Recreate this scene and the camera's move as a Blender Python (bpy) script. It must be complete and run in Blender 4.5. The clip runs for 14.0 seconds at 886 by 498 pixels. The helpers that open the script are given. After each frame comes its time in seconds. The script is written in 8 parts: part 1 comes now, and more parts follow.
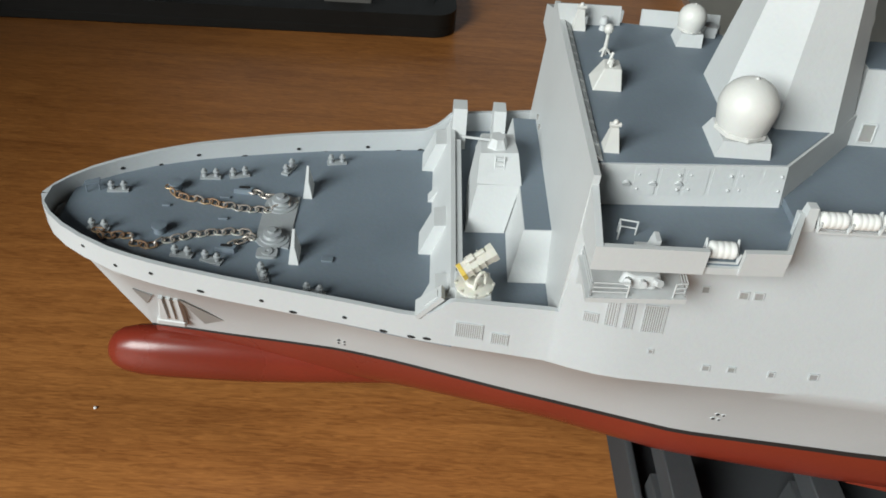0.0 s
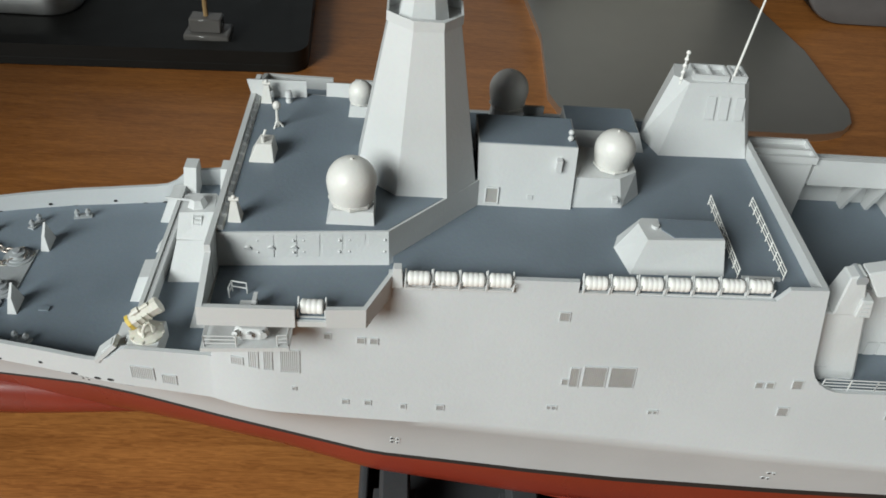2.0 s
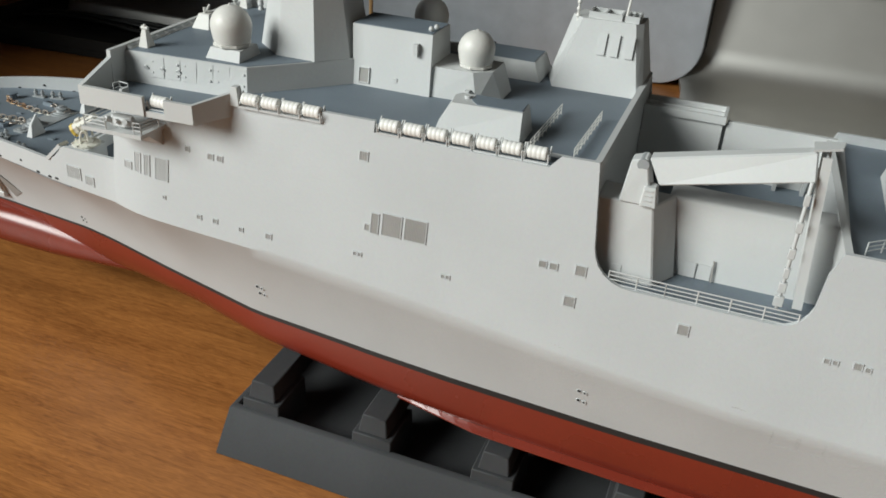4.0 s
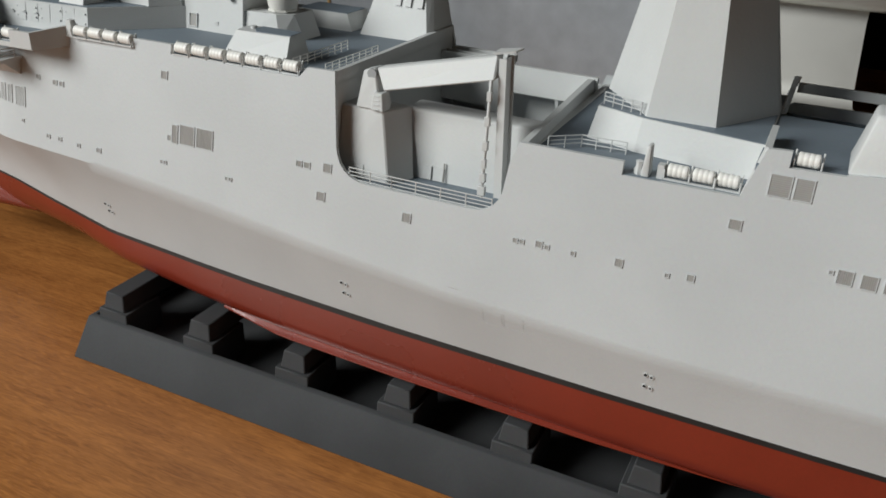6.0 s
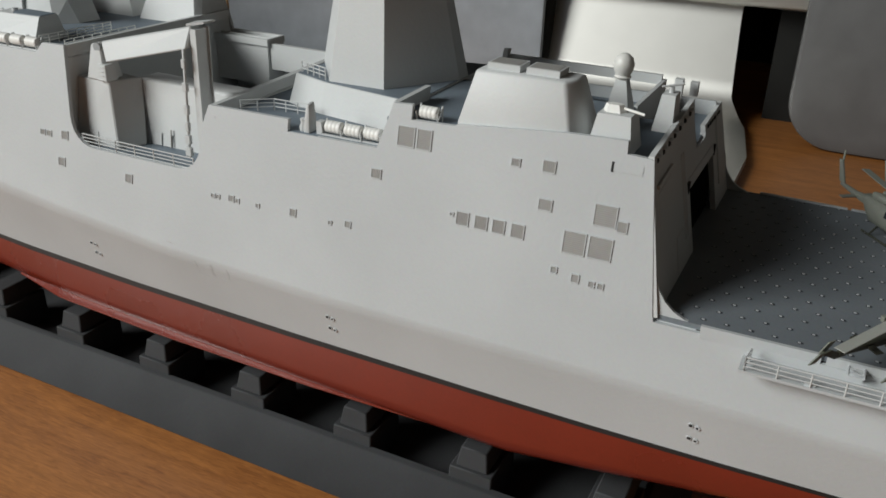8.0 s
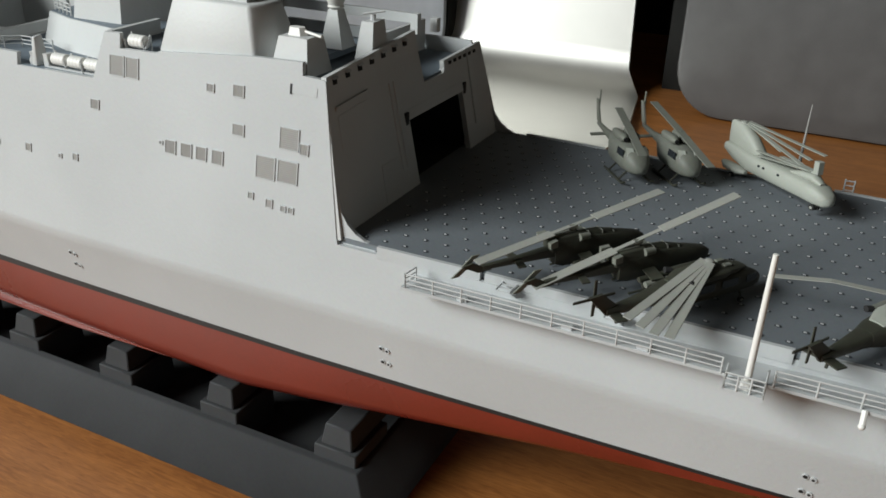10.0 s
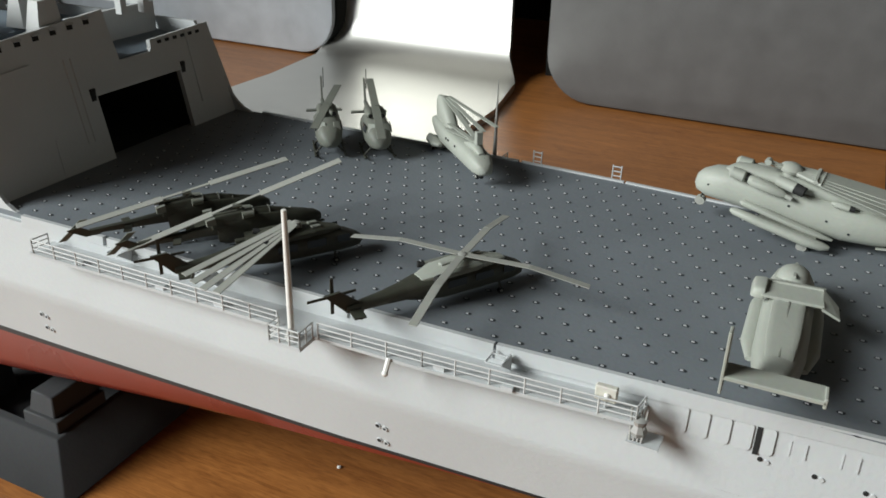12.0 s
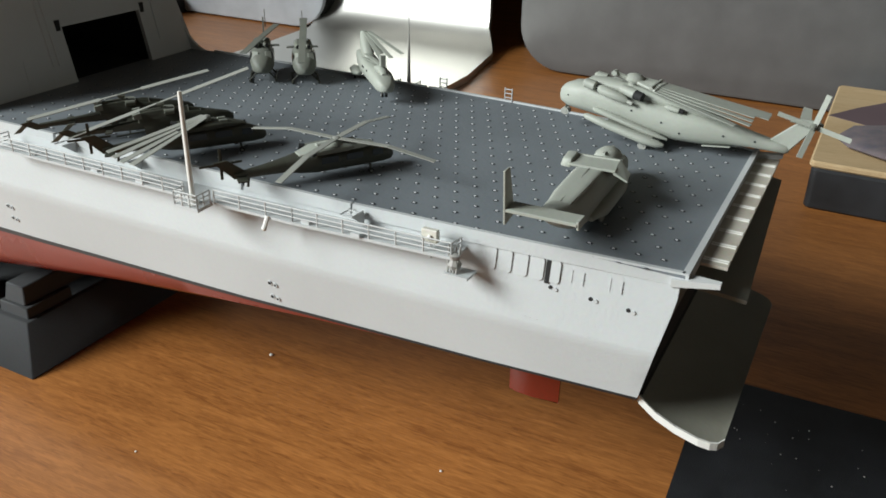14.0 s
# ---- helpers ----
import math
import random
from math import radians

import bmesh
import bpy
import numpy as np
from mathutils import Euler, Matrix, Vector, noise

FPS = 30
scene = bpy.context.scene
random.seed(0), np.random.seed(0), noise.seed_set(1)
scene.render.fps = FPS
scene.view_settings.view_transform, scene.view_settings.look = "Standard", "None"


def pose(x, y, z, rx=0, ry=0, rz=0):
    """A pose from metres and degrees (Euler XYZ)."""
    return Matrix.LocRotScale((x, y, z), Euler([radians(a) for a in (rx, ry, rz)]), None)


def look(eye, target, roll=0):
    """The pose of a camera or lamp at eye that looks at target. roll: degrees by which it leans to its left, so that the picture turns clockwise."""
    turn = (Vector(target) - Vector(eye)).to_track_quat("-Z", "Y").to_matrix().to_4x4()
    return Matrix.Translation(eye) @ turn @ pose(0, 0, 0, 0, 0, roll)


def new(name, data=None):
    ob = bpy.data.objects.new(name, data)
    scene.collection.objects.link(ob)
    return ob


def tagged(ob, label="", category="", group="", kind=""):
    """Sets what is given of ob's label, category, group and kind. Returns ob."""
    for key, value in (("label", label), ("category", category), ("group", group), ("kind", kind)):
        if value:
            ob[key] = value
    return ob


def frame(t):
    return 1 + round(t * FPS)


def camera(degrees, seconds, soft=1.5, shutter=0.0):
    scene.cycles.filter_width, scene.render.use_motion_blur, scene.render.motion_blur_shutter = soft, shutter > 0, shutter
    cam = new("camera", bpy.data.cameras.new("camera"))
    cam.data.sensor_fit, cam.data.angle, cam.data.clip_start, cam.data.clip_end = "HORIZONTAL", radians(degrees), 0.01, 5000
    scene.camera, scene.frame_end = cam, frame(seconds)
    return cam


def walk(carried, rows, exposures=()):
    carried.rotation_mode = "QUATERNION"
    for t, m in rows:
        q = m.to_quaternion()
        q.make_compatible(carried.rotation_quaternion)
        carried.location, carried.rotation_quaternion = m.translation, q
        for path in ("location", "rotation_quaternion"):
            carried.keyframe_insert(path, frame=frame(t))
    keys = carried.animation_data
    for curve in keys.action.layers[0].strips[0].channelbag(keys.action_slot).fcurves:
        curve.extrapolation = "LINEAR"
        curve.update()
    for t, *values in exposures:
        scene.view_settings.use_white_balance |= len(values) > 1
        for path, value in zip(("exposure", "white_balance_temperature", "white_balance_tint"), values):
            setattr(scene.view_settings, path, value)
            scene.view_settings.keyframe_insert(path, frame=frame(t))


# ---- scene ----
cam = camera(55.24, 14.0, soft=1.7)
PATH = [
    (0, (0.08213, -0.15048, 0.19508), (0.09254, 0.04029, 0.03385), 5.54),
    (0.5, (0.08787, -0.15089, 0.19951), (0.09904, 0.04031, 0.03882), 5.54),
    (1, (0.10202, -0.15234, 0.21131), (0.11470, 0.03936, 0.05135), 5.44),
    (1.5, (0.12254, -0.15946, 0.22594), (0.13715, 0.03237, 0.06629), 5.43),
    (2, (0.14963, -0.16329, 0.22515), (0.16440, 0.02775, 0.06457), 5.47),
    (2.2, (0.16421, -0.16770, 0.21987), (0.17453, 0.02306, 0.05862), 5.14),
    (4.3, (0.27864, -0.20623, 0.17637), (0.19824, -0.00180, 0.05702), 3.41),
    (4.5, (0.28606, -0.20831, 0.17127), (0.20313, -0.00392, 0.05361), 3.41),
    (5, (0.30523, -0.21468, 0.16395), (0.22002, -0.01068, 0.04723), 3.33),
    (5.5, (0.33029, -0.21570, 0.16778), (0.24198, -0.01249, 0.05198), 3.20),
    (6, (0.35550, -0.21335, 0.16627), (0.26181, -0.00989, 0.05524), 2.66),
    (6.5, (0.37847, -0.21138, 0.16683), (0.28266, -0.00824, 0.05703), 2.22),
    (7, (0.40267, -0.20808, 0.16612), (0.30422, -0.00517, 0.05826), 1.95),
    (7.2, (0.41214, -0.20551, 0.16625), (0.31251, -0.00275, 0.05920), 1.76),
    (9.3, (0.47229, -0.19089, 0.15663), (0.37778, 0.01299, 0.04707), 2.00),
    (9.5, (0.48029, -0.18842, 0.15602), (0.38539, 0.01532, 0.04653), 2.09),
    (10, (0.49988, -0.17613, 0.15334), (0.40376, 0.02659, 0.04304), 1.98),
    (10.5, (0.52067, -0.16500, 0.15320), (0.42437, 0.03745, 0.04255), 1.92),
    (11, (0.54001, -0.15760, 0.15289), (0.44408, 0.04497, 0.04214), 1.66),
    (11.5, (0.55447, -0.15212, 0.15398), (0.45915, 0.05054, 0.04288), 1.51),
    (12, (0.57240, -0.15141, 0.15312), (0.47731, 0.05118, 0.04168), 1.52),
    (12.5, (0.58854, -0.15435, 0.15268), (0.49253, 0.04737, 0.04047), 1.40),
    (13, (0.60093, -0.16656, 0.15140), (0.50365, 0.03475, 0.03956), 1.35),
    (13.5, (0.60700, -0.17382, 0.15097), (0.50769, 0.02625, 0.03868), 1.24),
    (14, (0.61888, -0.17194, 0.14642), (0.51696, 0.02658, 0.03372), 1.09),
]
walk(cam, [(t, look(eye, target, roll)) for t, eye, target, roll in PATH],
     exposures=[(0.0, -0.21, 6500, 10), (1.5, -0.25, 6500, 10), (2.0, -0.28, 6550, 10), (4.5, -0.29, 6700, 11), (6.0, -0.45, 6700, 13), (7.0, -0.55, 6700, 13),
                (9.5, -0.3, 6650, 12), (10.5, -0.1, 6600, 11), (12.0, 0.14, 6600, 11), (14.0, 0.3, 6550, 10)])

# ---- light ----
world = bpy.data.worlds.new("world")
scene.world = world
world.use_nodes = True
wn = world.node_tree.nodes
sky = wn.new("ShaderNodeTexSky")
sky.sky_type, sky.sun_disc = "NISHITA", False
sky.sun_elevation, sky.sun_rotation = radians(35), radians(290)
world.node_tree.links.new(sky.outputs[0], wn["Background"].inputs[0])
wn["Background"].inputs[1].default_value = 0.08


def window_light(name, centre, target, wide, high, watts, colour):
    data = bpy.data.lights.new(name, "AREA")
    data.shape, data.size, data.size_y, data.energy, data.color = "RECTANGLE", wide, high, watts, colour
    ob = new(name, data)
    ob.matrix_world = look(centre, target)
    return ob


# bright sky beyond the window in the west wall
window_light("daylight_in_window", (-2.0, -2.3, 1.75), (0.2, 0.0, 0.05), 1.8, 1.5, 210.0, (0.94, 1.0, 0.98))
scene.view_settings.exposure = 0.0

# ---- materials ----
CM = 0.01


def material(name, colour, rough=0.55, metal=0.0, vary=0.06, size=60.0, fine=1200.0, bump=0.15, coat=0.0, second=None, sheen=0.07):
    """Paint or plastic with broad blotches, fine grain and a slight relief."""
    m = bpy.data.materials.new(name)
    m.use_nodes = True
    n, l = m.node_tree.nodes, m.node_tree.links
    bsdf = n["Principled BSDF"]
    co = n.new("ShaderNodeTexCoord")
    a, b = n.new("ShaderNodeTexNoise"), n.new("ShaderNodeTexNoise")
    a.inputs["Scale"].default_value, b.inputs["Scale"].default_value = size, fine
    a.inputs["Detail"].default_value = 5
    l.new(co.outputs["Object"], a.inputs["Vector"])
    l.new(co.outputs["Object"], b.inputs["Vector"])
    ramp = n.new("ShaderNodeValToRGB")
    ramp.color_ramp.elements[0].position, ramp.color_ramp.elements[1].position = 0.3, 0.7
    low = second or tuple(c * (1 - 2 * vary) for c in colour)
    ramp.color_ramp.elements[0].color = (*low, 1)
    ramp.color_ramp.elements[1].color = (*(min(1, c * (1 + vary)) for c in colour), 1)
    l.new(a.outputs["Fac"], ramp.inputs["Fac"])
    mix = n.new("ShaderNodeMixRGB")
    mix.blend_type = "MULTIPLY"
    mix.inputs["Fac"].default_value = vary * 2.5
    l.new(ramp.outputs["Color"], mix.inputs["Color1"])
    l.new(b.outputs["Color"], mix.inputs["Color2"])
    l.new(mix.outputs["Color"], bsdf.inputs["Base Color"])
    r = n.new("ShaderNodeMapRange")
    r.inputs["To Min"].default_value, r.inputs["To Max"].default_value = rough - sheen, rough + sheen
    l.new(a.outputs["Fac"], r.inputs["Value"])
    l.new(r.outputs["Result"], bsdf.inputs["Roughness"])
    bsdf.inputs["Metallic"].default_value = metal
    bsdf.inputs["Coat Weight"].default_value = coat
    bp = n.new("ShaderNodeBump")
    bp.inputs["Strength"].default_value, bp.inputs["Distance"].default_value = bump, 0.0003
    l.new(b.outputs["Fac"], bp.inputs["Height"])
    l.new(bp.outputs["Normal"], bsdf.inputs["Normal"])
    return m


def wood_material(name, dark, light, rough=0.38):
    """Veneer with long grain along x, pores and broad cloudy bands."""
    m = bpy.data.materials.new(name)
    m.use_nodes = True
    n, l = m.node_tree.nodes, m.node_tree.links
    bsdf = n["Principled BSDF"]
    co = n.new("ShaderNodeTexCoord")
    maps = []
    for sc in ((16, 130, 30), (150, 1300, 90), (6, 16, 9)):
        mp = n.new("ShaderNodeMapping")
        mp.inputs["Scale"].default_value = sc
        l.new(co.outputs["Object"], mp.inputs["Vector"])
        t = n.new("ShaderNodeTexNoise")
        t.inputs["Scale"].default_value, t.inputs["Detail"].default_value = 1.0, 6
        t.inputs["Distortion"].default_value = 1.1
        l.new(mp.outputs[0], t.inputs["Vector"])
        maps.append(t)
    add = n.new("ShaderNodeMath")
    add.operation = "MULTIPLY_ADD"
    add.inputs[1].default_value = 0.62
    l.new(maps[1].outputs["Fac"], add.inputs[0])
    half = n.new("ShaderNodeMath")
    half.operation = "MULTIPLY"
    half.inputs[1].default_value = 0.43
    l.new(maps[0].outputs["Fac"], half.inputs[0])
    l.new(half.outputs[0], add.inputs[2])
    ramp = n.new("ShaderNodeValToRGB")
    ramp.color_ramp.elements[0].position, ramp.color_ramp.elements[1].position = 0.37, 0.66
    ramp.color_ramp.elements[0].color, ramp.color_ramp.elements[1].color = (*dark, 1), (*light, 1)
    l.new(add.outputs[0], ramp.inputs["Fac"])
    mix = n.new("ShaderNodeMixRGB")
    mix.blend_type, mix.inputs["Fac"].default_value = "MULTIPLY", 0.45
    l.new(ramp.outputs["Color"], mix.inputs["Color1"])
    l.new(maps[2].outputs["Fac"], mix.inputs["Color2"])
    l.new(mix.outputs["Color"], bsdf.inputs["Base Color"])
    bsdf.inputs["Roughness"].default_value = rough
    bp = n.new("ShaderNodeBump")
    bp.inputs["Strength"].default_value, bp.inputs["Distance"].default_value = 0.12, 0.0004
    l.new(maps[1].outputs["Fac"], bp.inputs["Height"])
    l.new(bp.outputs["Normal"], bsdf.inputs["Normal"])
    return m


M_HULL = material("hull_grey_paint", (0.563, 0.584, 0.591), 0.5, vary=0.035, size=25)
M_SUPER = material("light_grey_paint", (0.607, 0.62, 0.616), 0.5, vary=0.03, size=40)
M_DECK = material("deck_blue_grey_paint", (0.19, 0.232, 0.272), 0.6, vary=0.07, size=35)
M_RED = material("antifouling_red_paint", (0.225, 0.031, 0.016), 0.28, vary=0.08, size=30, bump=0.03)
# Same deck paint, made greyer to take in the light's tint aft.
M_FLIGHT = material("flight_deck_grey_paint", (0.188, 0.21, 0.23), 0.6, vary=0.07, size=35)
M_BLACK = material("black_boot_stripe", (0.02, 0.02, 0.02), 0.5, vary=0.1)
M_GRILLE = material("grey_louvre", (0.36, 0.35, 0.33), 0.6)
# Grey of the louvre backs; on the anchor pockets it stands for shade.
M_LOUVRE_AND_POCKET = material("louvre_back_paint", (0.33, 0.322, 0.308), 0.7)
M_WHITE = material("white_canister_paint", (0.88, 0.87, 0.83), 0.45, vary=0.03)
M_DOME = material("ivory_radome_paint", (0.72, 0.71, 0.67), 0.42, vary=0.03)
M_CHAIN = material("worn_steel_chain", (0.60, 0.59, 0.56), 0.4, metal=0.5, vary=0.12, size=150, second=(0.40, 0.33, 0.25))
M_RUST = material("rusty_brass_chain", (0.55, 0.36, 0.22), 0.45, metal=0.55, vary=0.15, size=200)
M_GEAR = material("grey_blue_deck_gear_paint", (0.36, 0.38, 0.39), 0.5, vary=0.05)
M_CREAM = material("cream_launcher_paint", (0.70, 0.68, 0.60), 0.5)
M_YELLOW = material("yellow_hatching", (0.72, 0.52, 0.10), 0.5)
# Near-black for holes, slots and the hangar inside, in place of their shade.
M_HOLE_SHADE = material("dark_opening", (0.015, 0.015, 0.015), 0.8)
M_OLIVE = material("dark_olive_paint", (0.060, 0.062, 0.045), 0.6, vary=0.12, size=80)
M_BLADE = material("grey_green_blade_paint", (0.36, 0.365, 0.33), 0.5, vary=0.06)
M_PALE = material("pale_grey_green_paint", (0.40, 0.42, 0.37), 0.55, vary=0.05, size=60)
M_MIDGREEN = material("grey_green_paint", (0.215, 0.225, 0.192), 0.55, vary=0.08)
M_SLAT = material("louvre_slat_paint", (0.375, 0.365, 0.35), 0.65)
M_DIMPLE_SHADE = material("dark_deck_dimple", (0.04, 0.046, 0.052), 0.6)
# Black of tyres and screen, also put on openings in place of shade.
M_TYRE_AND_SHADE = material("black_rubber", (0.02, 0.02, 0.02), 0.8)
M_GLASSY = material("dark_canopy_paint", (0.03, 0.035, 0.04), 0.2)
M_TIE = material("pale_tie_down_metal", (0.44, 0.45, 0.46), 0.5, metal=0.2)
M_STAND = material("black_stand_plastic", (0.055, 0.057, 0.060), 0.8, vary=0.1, size=40, bump=0.1, sheen=0.04)
M_STAND.node_tree.nodes["Principled BSDF"].inputs["Specular IOR Level"].default_value = 0.3
M_GATE = material("olive_grey_gate_paint", (0.265, 0.26, 0.215), 0.65)
# Ivory whose browner blotches take in the shadow on the stern shelf.
M_IVORY = material("yellowed_ivory_plastic", (0.62, 0.59, 0.52), 0.55, vary=0.1, size=70, second=(0.52, 0.47, 0.39))
M_TABLE = wood_material("cherry_table_veneer", (0.308, 0.108, 0.027), (0.572, 0.227, 0.060))
M_ALU = material("brushed_aluminium", (0.68, 0.67, 0.635), 0.44, metal=1.0, vary=0.01, fine=900, bump=0.02, sheen=0.01)
M_TRAY = material("black_tray_plastic", (0.011, 0.011, 0.010), 0.5)
M_TRAY.node_tree.nodes["Principled BSDF"].inputs["Specular IOR Level"].default_value = 0.25
M_CASE = material("dull_silver_case", (0.30, 0.295, 0.285), 0.45, metal=1.0)
# Copy of the speaker grey, made paler and bluer for skylight on it.
M_PANEL_DAYLIT = material("mid_grey_panel_plastic", (0.50, 0.53, 0.57), 0.35)
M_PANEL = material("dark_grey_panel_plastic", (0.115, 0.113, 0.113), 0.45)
M_PINE = wood_material("pale_pine", (0.55, 0.38, 0.20), (0.68, 0.50, 0.29), 0.6)
M_PURPLE = material("purple_stain", (0.12, 0.08, 0.09), 0.6)
M_RAG = material("grey_purple_cloth", (0.17, 0.135, 0.14), 0.9, vary=0.15, size=120, second=(0.11, 0.1, 0.12))
M_MAT = material("black_cutting_mat", (0.023, 0.025, 0.030), 0.6, vary=0.3, fine=2500, bump=0.5)
M_WALL = material("room_wall_paint", (0.22, 0.207, 0.185), 0.85, size=3)
M_CEILING = material("ceiling_paint", (0.5, 0.48, 0.45), 0.85, size=3)
M_FLOOR = wood_material("brown_floor_boards", (0.10, 0.05, 0.025), (0.17, 0.09, 0.045), 0.5)
M_ACRYLIC = material("clear_acrylic", (0.16, 0.15, 0.14), 0.15)
M_STICK = material("bamboo_stick", (0.42, 0.27, 0.12), 0.55)

# ---- mesh tools, in centimetres ----
ORIGIN = {}


def thing(name, at=(0, 0, 0), label="", category="", group="", kind=""):
    ob = new(name)
    ob.empty_display_size = 0.01
    ob.location = Vector(at) * CM
    ORIGIN[ob] = Vector(at)
    return tagged(ob, label, category, group, kind)


def mesh_of(bm, name, mat, origin, smooth=False):
    bmesh.ops.recalc_face_normals(bm, faces=bm.faces)
    for v in bm.verts:
        v.co = (v.co - origin) * CM
    me = bpy.data.meshes.new(name)
    bm.to_mesh(me)
    bm.free()
    me.materials.append(mat)
    if smooth:
        me.polygons.foreach_set("use_smooth", [True] * len(me.polygons))
        me.set_sharp_from_angle(angle=radians(38))
    return me


def part(name, bm, mat, parent, label="", smooth=True):
    """Links a bmesh as one mesh under a thing or a part."""
    ob = new(name, mesh_of(bm, name, mat, ORIGIN[parent], smooth))
    ob.parent = parent
    ORIGIN[ob] = ORIGIN[parent]
    return tagged(ob, label)


def solid(name, bm, mat, at=(0, 0, 0), label="", category="", kind="", smooth=True, group=""):
    """A thing that is one mesh."""
    ob = new(name, mesh_of(bm, name, mat, Vector(at), smooth))
    ob.location = Vector(at) * CM
    ORIGIN[ob] = Vector(at)
    return tagged(ob, label, category, group, kind)


def B():
    return bmesh.new()


def prism(bm, low, z0, high=None, z1=0.0):
    """A body between two outlines of equal count, at z0 and z1."""
    high = high or low
    a = [bm.verts.new((x, y, z0)) for x, y in low]
    b = [bm.verts.new((x, y, z1)) for x, y in high]
    n = len(a)
    bm.faces.new(a[::-1]), bm.faces.new(b)
    for i in range(n):
        bm.faces.new((a[i], a[(i + 1) % n], b[(i + 1) % n], b[i]))
    return a + b


def box(bm, x0, x1, y0, y1, z0, z1):
    return prism(bm, [(x0, y0), (x1, y0), (x1, y1), (x0, y1)], z0, None, z1)


def hexa(bm, p):
    """A body from eight corners: four below, four above, in the same turn."""
    v = [bm.verts.new(q) for q in p]
    for f in ((3, 2, 1, 0), (4, 5, 6, 7), (0, 1, 5, 4), (1, 2, 6, 5), (2, 3, 7, 6), (3, 0, 4, 7)):
        bm.faces.new([v[i] for i in f])
    return v


def slab(bm, quad, t):
    """A plate of thickness t under (minus) or over the quad, along its normal."""
    q = [Vector(p) for p in quad]
    n = (q[1] - q[0]).cross(q[2] - q[0]).normalized() * t
    return hexa(bm, [*q, *(p + n for p in q)])


def rod(bm, p0, p1, r0, r1=None, n=8):
    p0, p1 = Vector(p0), Vector(p1)
    r1 = r0 if r1 is None else r1
    d = (p1 - p0).normalized()
    u = d.orthogonal().normalized()
    w = d.cross(u)
    a, b = [], []
    for i in range(n):
        c, s = math.cos(2 * math.pi * i / n), math.sin(2 * math.pi * i / n)
        a.append(bm.verts.new(p0 + (u * c + w * s) * r0))
        b.append(bm.verts.new(p1 + (u * c + w * s) * r1))
    bm.faces.new(a[::-1]), bm.faces.new(b)
    for i in range(n):
        bm.faces.new((a[i], a[(i + 1) % n], b[(i + 1) % n], b[i]))


def bar(bm, p0, p1, w, t, w1=None):
    """A flat blade or beam from p0 to p1, w wide and t thick, lying as level as it can."""
    p0, p1 = Vector(p0), Vector(p1)
    d = (p1 - p0).normalized()
    u = d.cross(Vector((0, 0, 1)))
    u = u.normalized() if u.length > 1e-4 else Vector((1, 0, 0))
    v = u.cross(d).normalized() * (t / 2)
    a, b = u * (w / 2), u * ((w1 or w) / 2)
    hexa(bm, [p0 - a - v, p0 + a - v, p1 + b - v, p1 - b - v, p0 - a + v, p0 + a + v, p1 + b + v, p1 - b + v])


def lathe(bm, at, profile, n=24):
    """A turned body on a vertical axis; profile of (radius, height)."""
    at = Vector(at)
    rings = []
    for r, z in profile:
        if r < 1e-5:
            rings.append([bm.verts.new(at + Vector((0, 0, z)))])
        else:
            rings.append([bm.verts.new(at + Vector((r * math.cos(2 * math.pi * i / n), r * math.sin(2 * math.pi * i / n), z))) for i in range(n)])
    if len(rings[0]) > 1:
        bm.faces.new(rings[0][::-1])
    if len(rings[-1]) > 1:
        bm.faces.new(rings[-1])
    for a, b in zip(rings, rings[1:]):
        for i in range(n):
            j = (i + 1) % n
            if len(a) == 1:
                bm.faces.new((a[0], b[j], b[i]))
            elif len(b) == 1:
                bm.faces.new((a[i], a[j], b[0]))
            else:
                bm.faces.new((a[i], a[j], b[j], b[i]))


def ball(bm, at, r, squash=1.0, n=12):
    lathe(bm, at, [(r * math.sin(math.pi * i / n), -r * squash * math.cos(math.pi * i / n)) for i in range(n + 1)], max(8, n + 4))


def loft(bm, sections, n=16, power=2.4):
    """A hull along x: sections of (x, y, z, half width, half height); ends closed."""
    rings = []
    for x, y, z, w, h in sections:
        ring = []
        for i in range(n):
            a = 2 * math.pi * i / n
            c, s = math.cos(a), math.sin(a)
            ring.append(bm.verts.new((x, y + w * math.copysign(abs(c) ** (2 / power), c), z + h * math.copysign(abs(s) ** (2 / power), s))))
        rings.append(ring)
    bm.faces.new(rings[0][::-1]), bm.faces.new(rings[-1])
    for a, b in zip(rings, rings[1:]):
        for i in range(n):
            bm.faces.new((a[i], a[(i + 1) % n], b[(i + 1) % n], b[i]))


def bevelled(bm, width, segments=1):
    bmesh.ops.recalc_face_normals(bm, faces=bm.faces)
    edges = [e for e in bm.edges if len(e.link_faces) == 2 and e.calc_face_angle(0) > 0.5]
    bmesh.ops.bevel(bm, geom=edges, offset=width, segments=segments, affect="EDGES", profile=0.5)
    return bm


def rounded(x0, x1, y0, y1, r, n=6):
    """A rectangle's outline with round corners."""
    out = []
    for cx, cy, a0 in ((x1 - r, y0 + r, -90), (x1 - r, y1 - r, 0), (x0 + r, y1 - r, 90), (x0 + r, y0 + r, 180)):
        for i in range(n + 1):
            a = radians(a0 + 90 * i / n)
            out.append((cx + r * math.cos(a), cy + r * math.sin(a)))
    return out

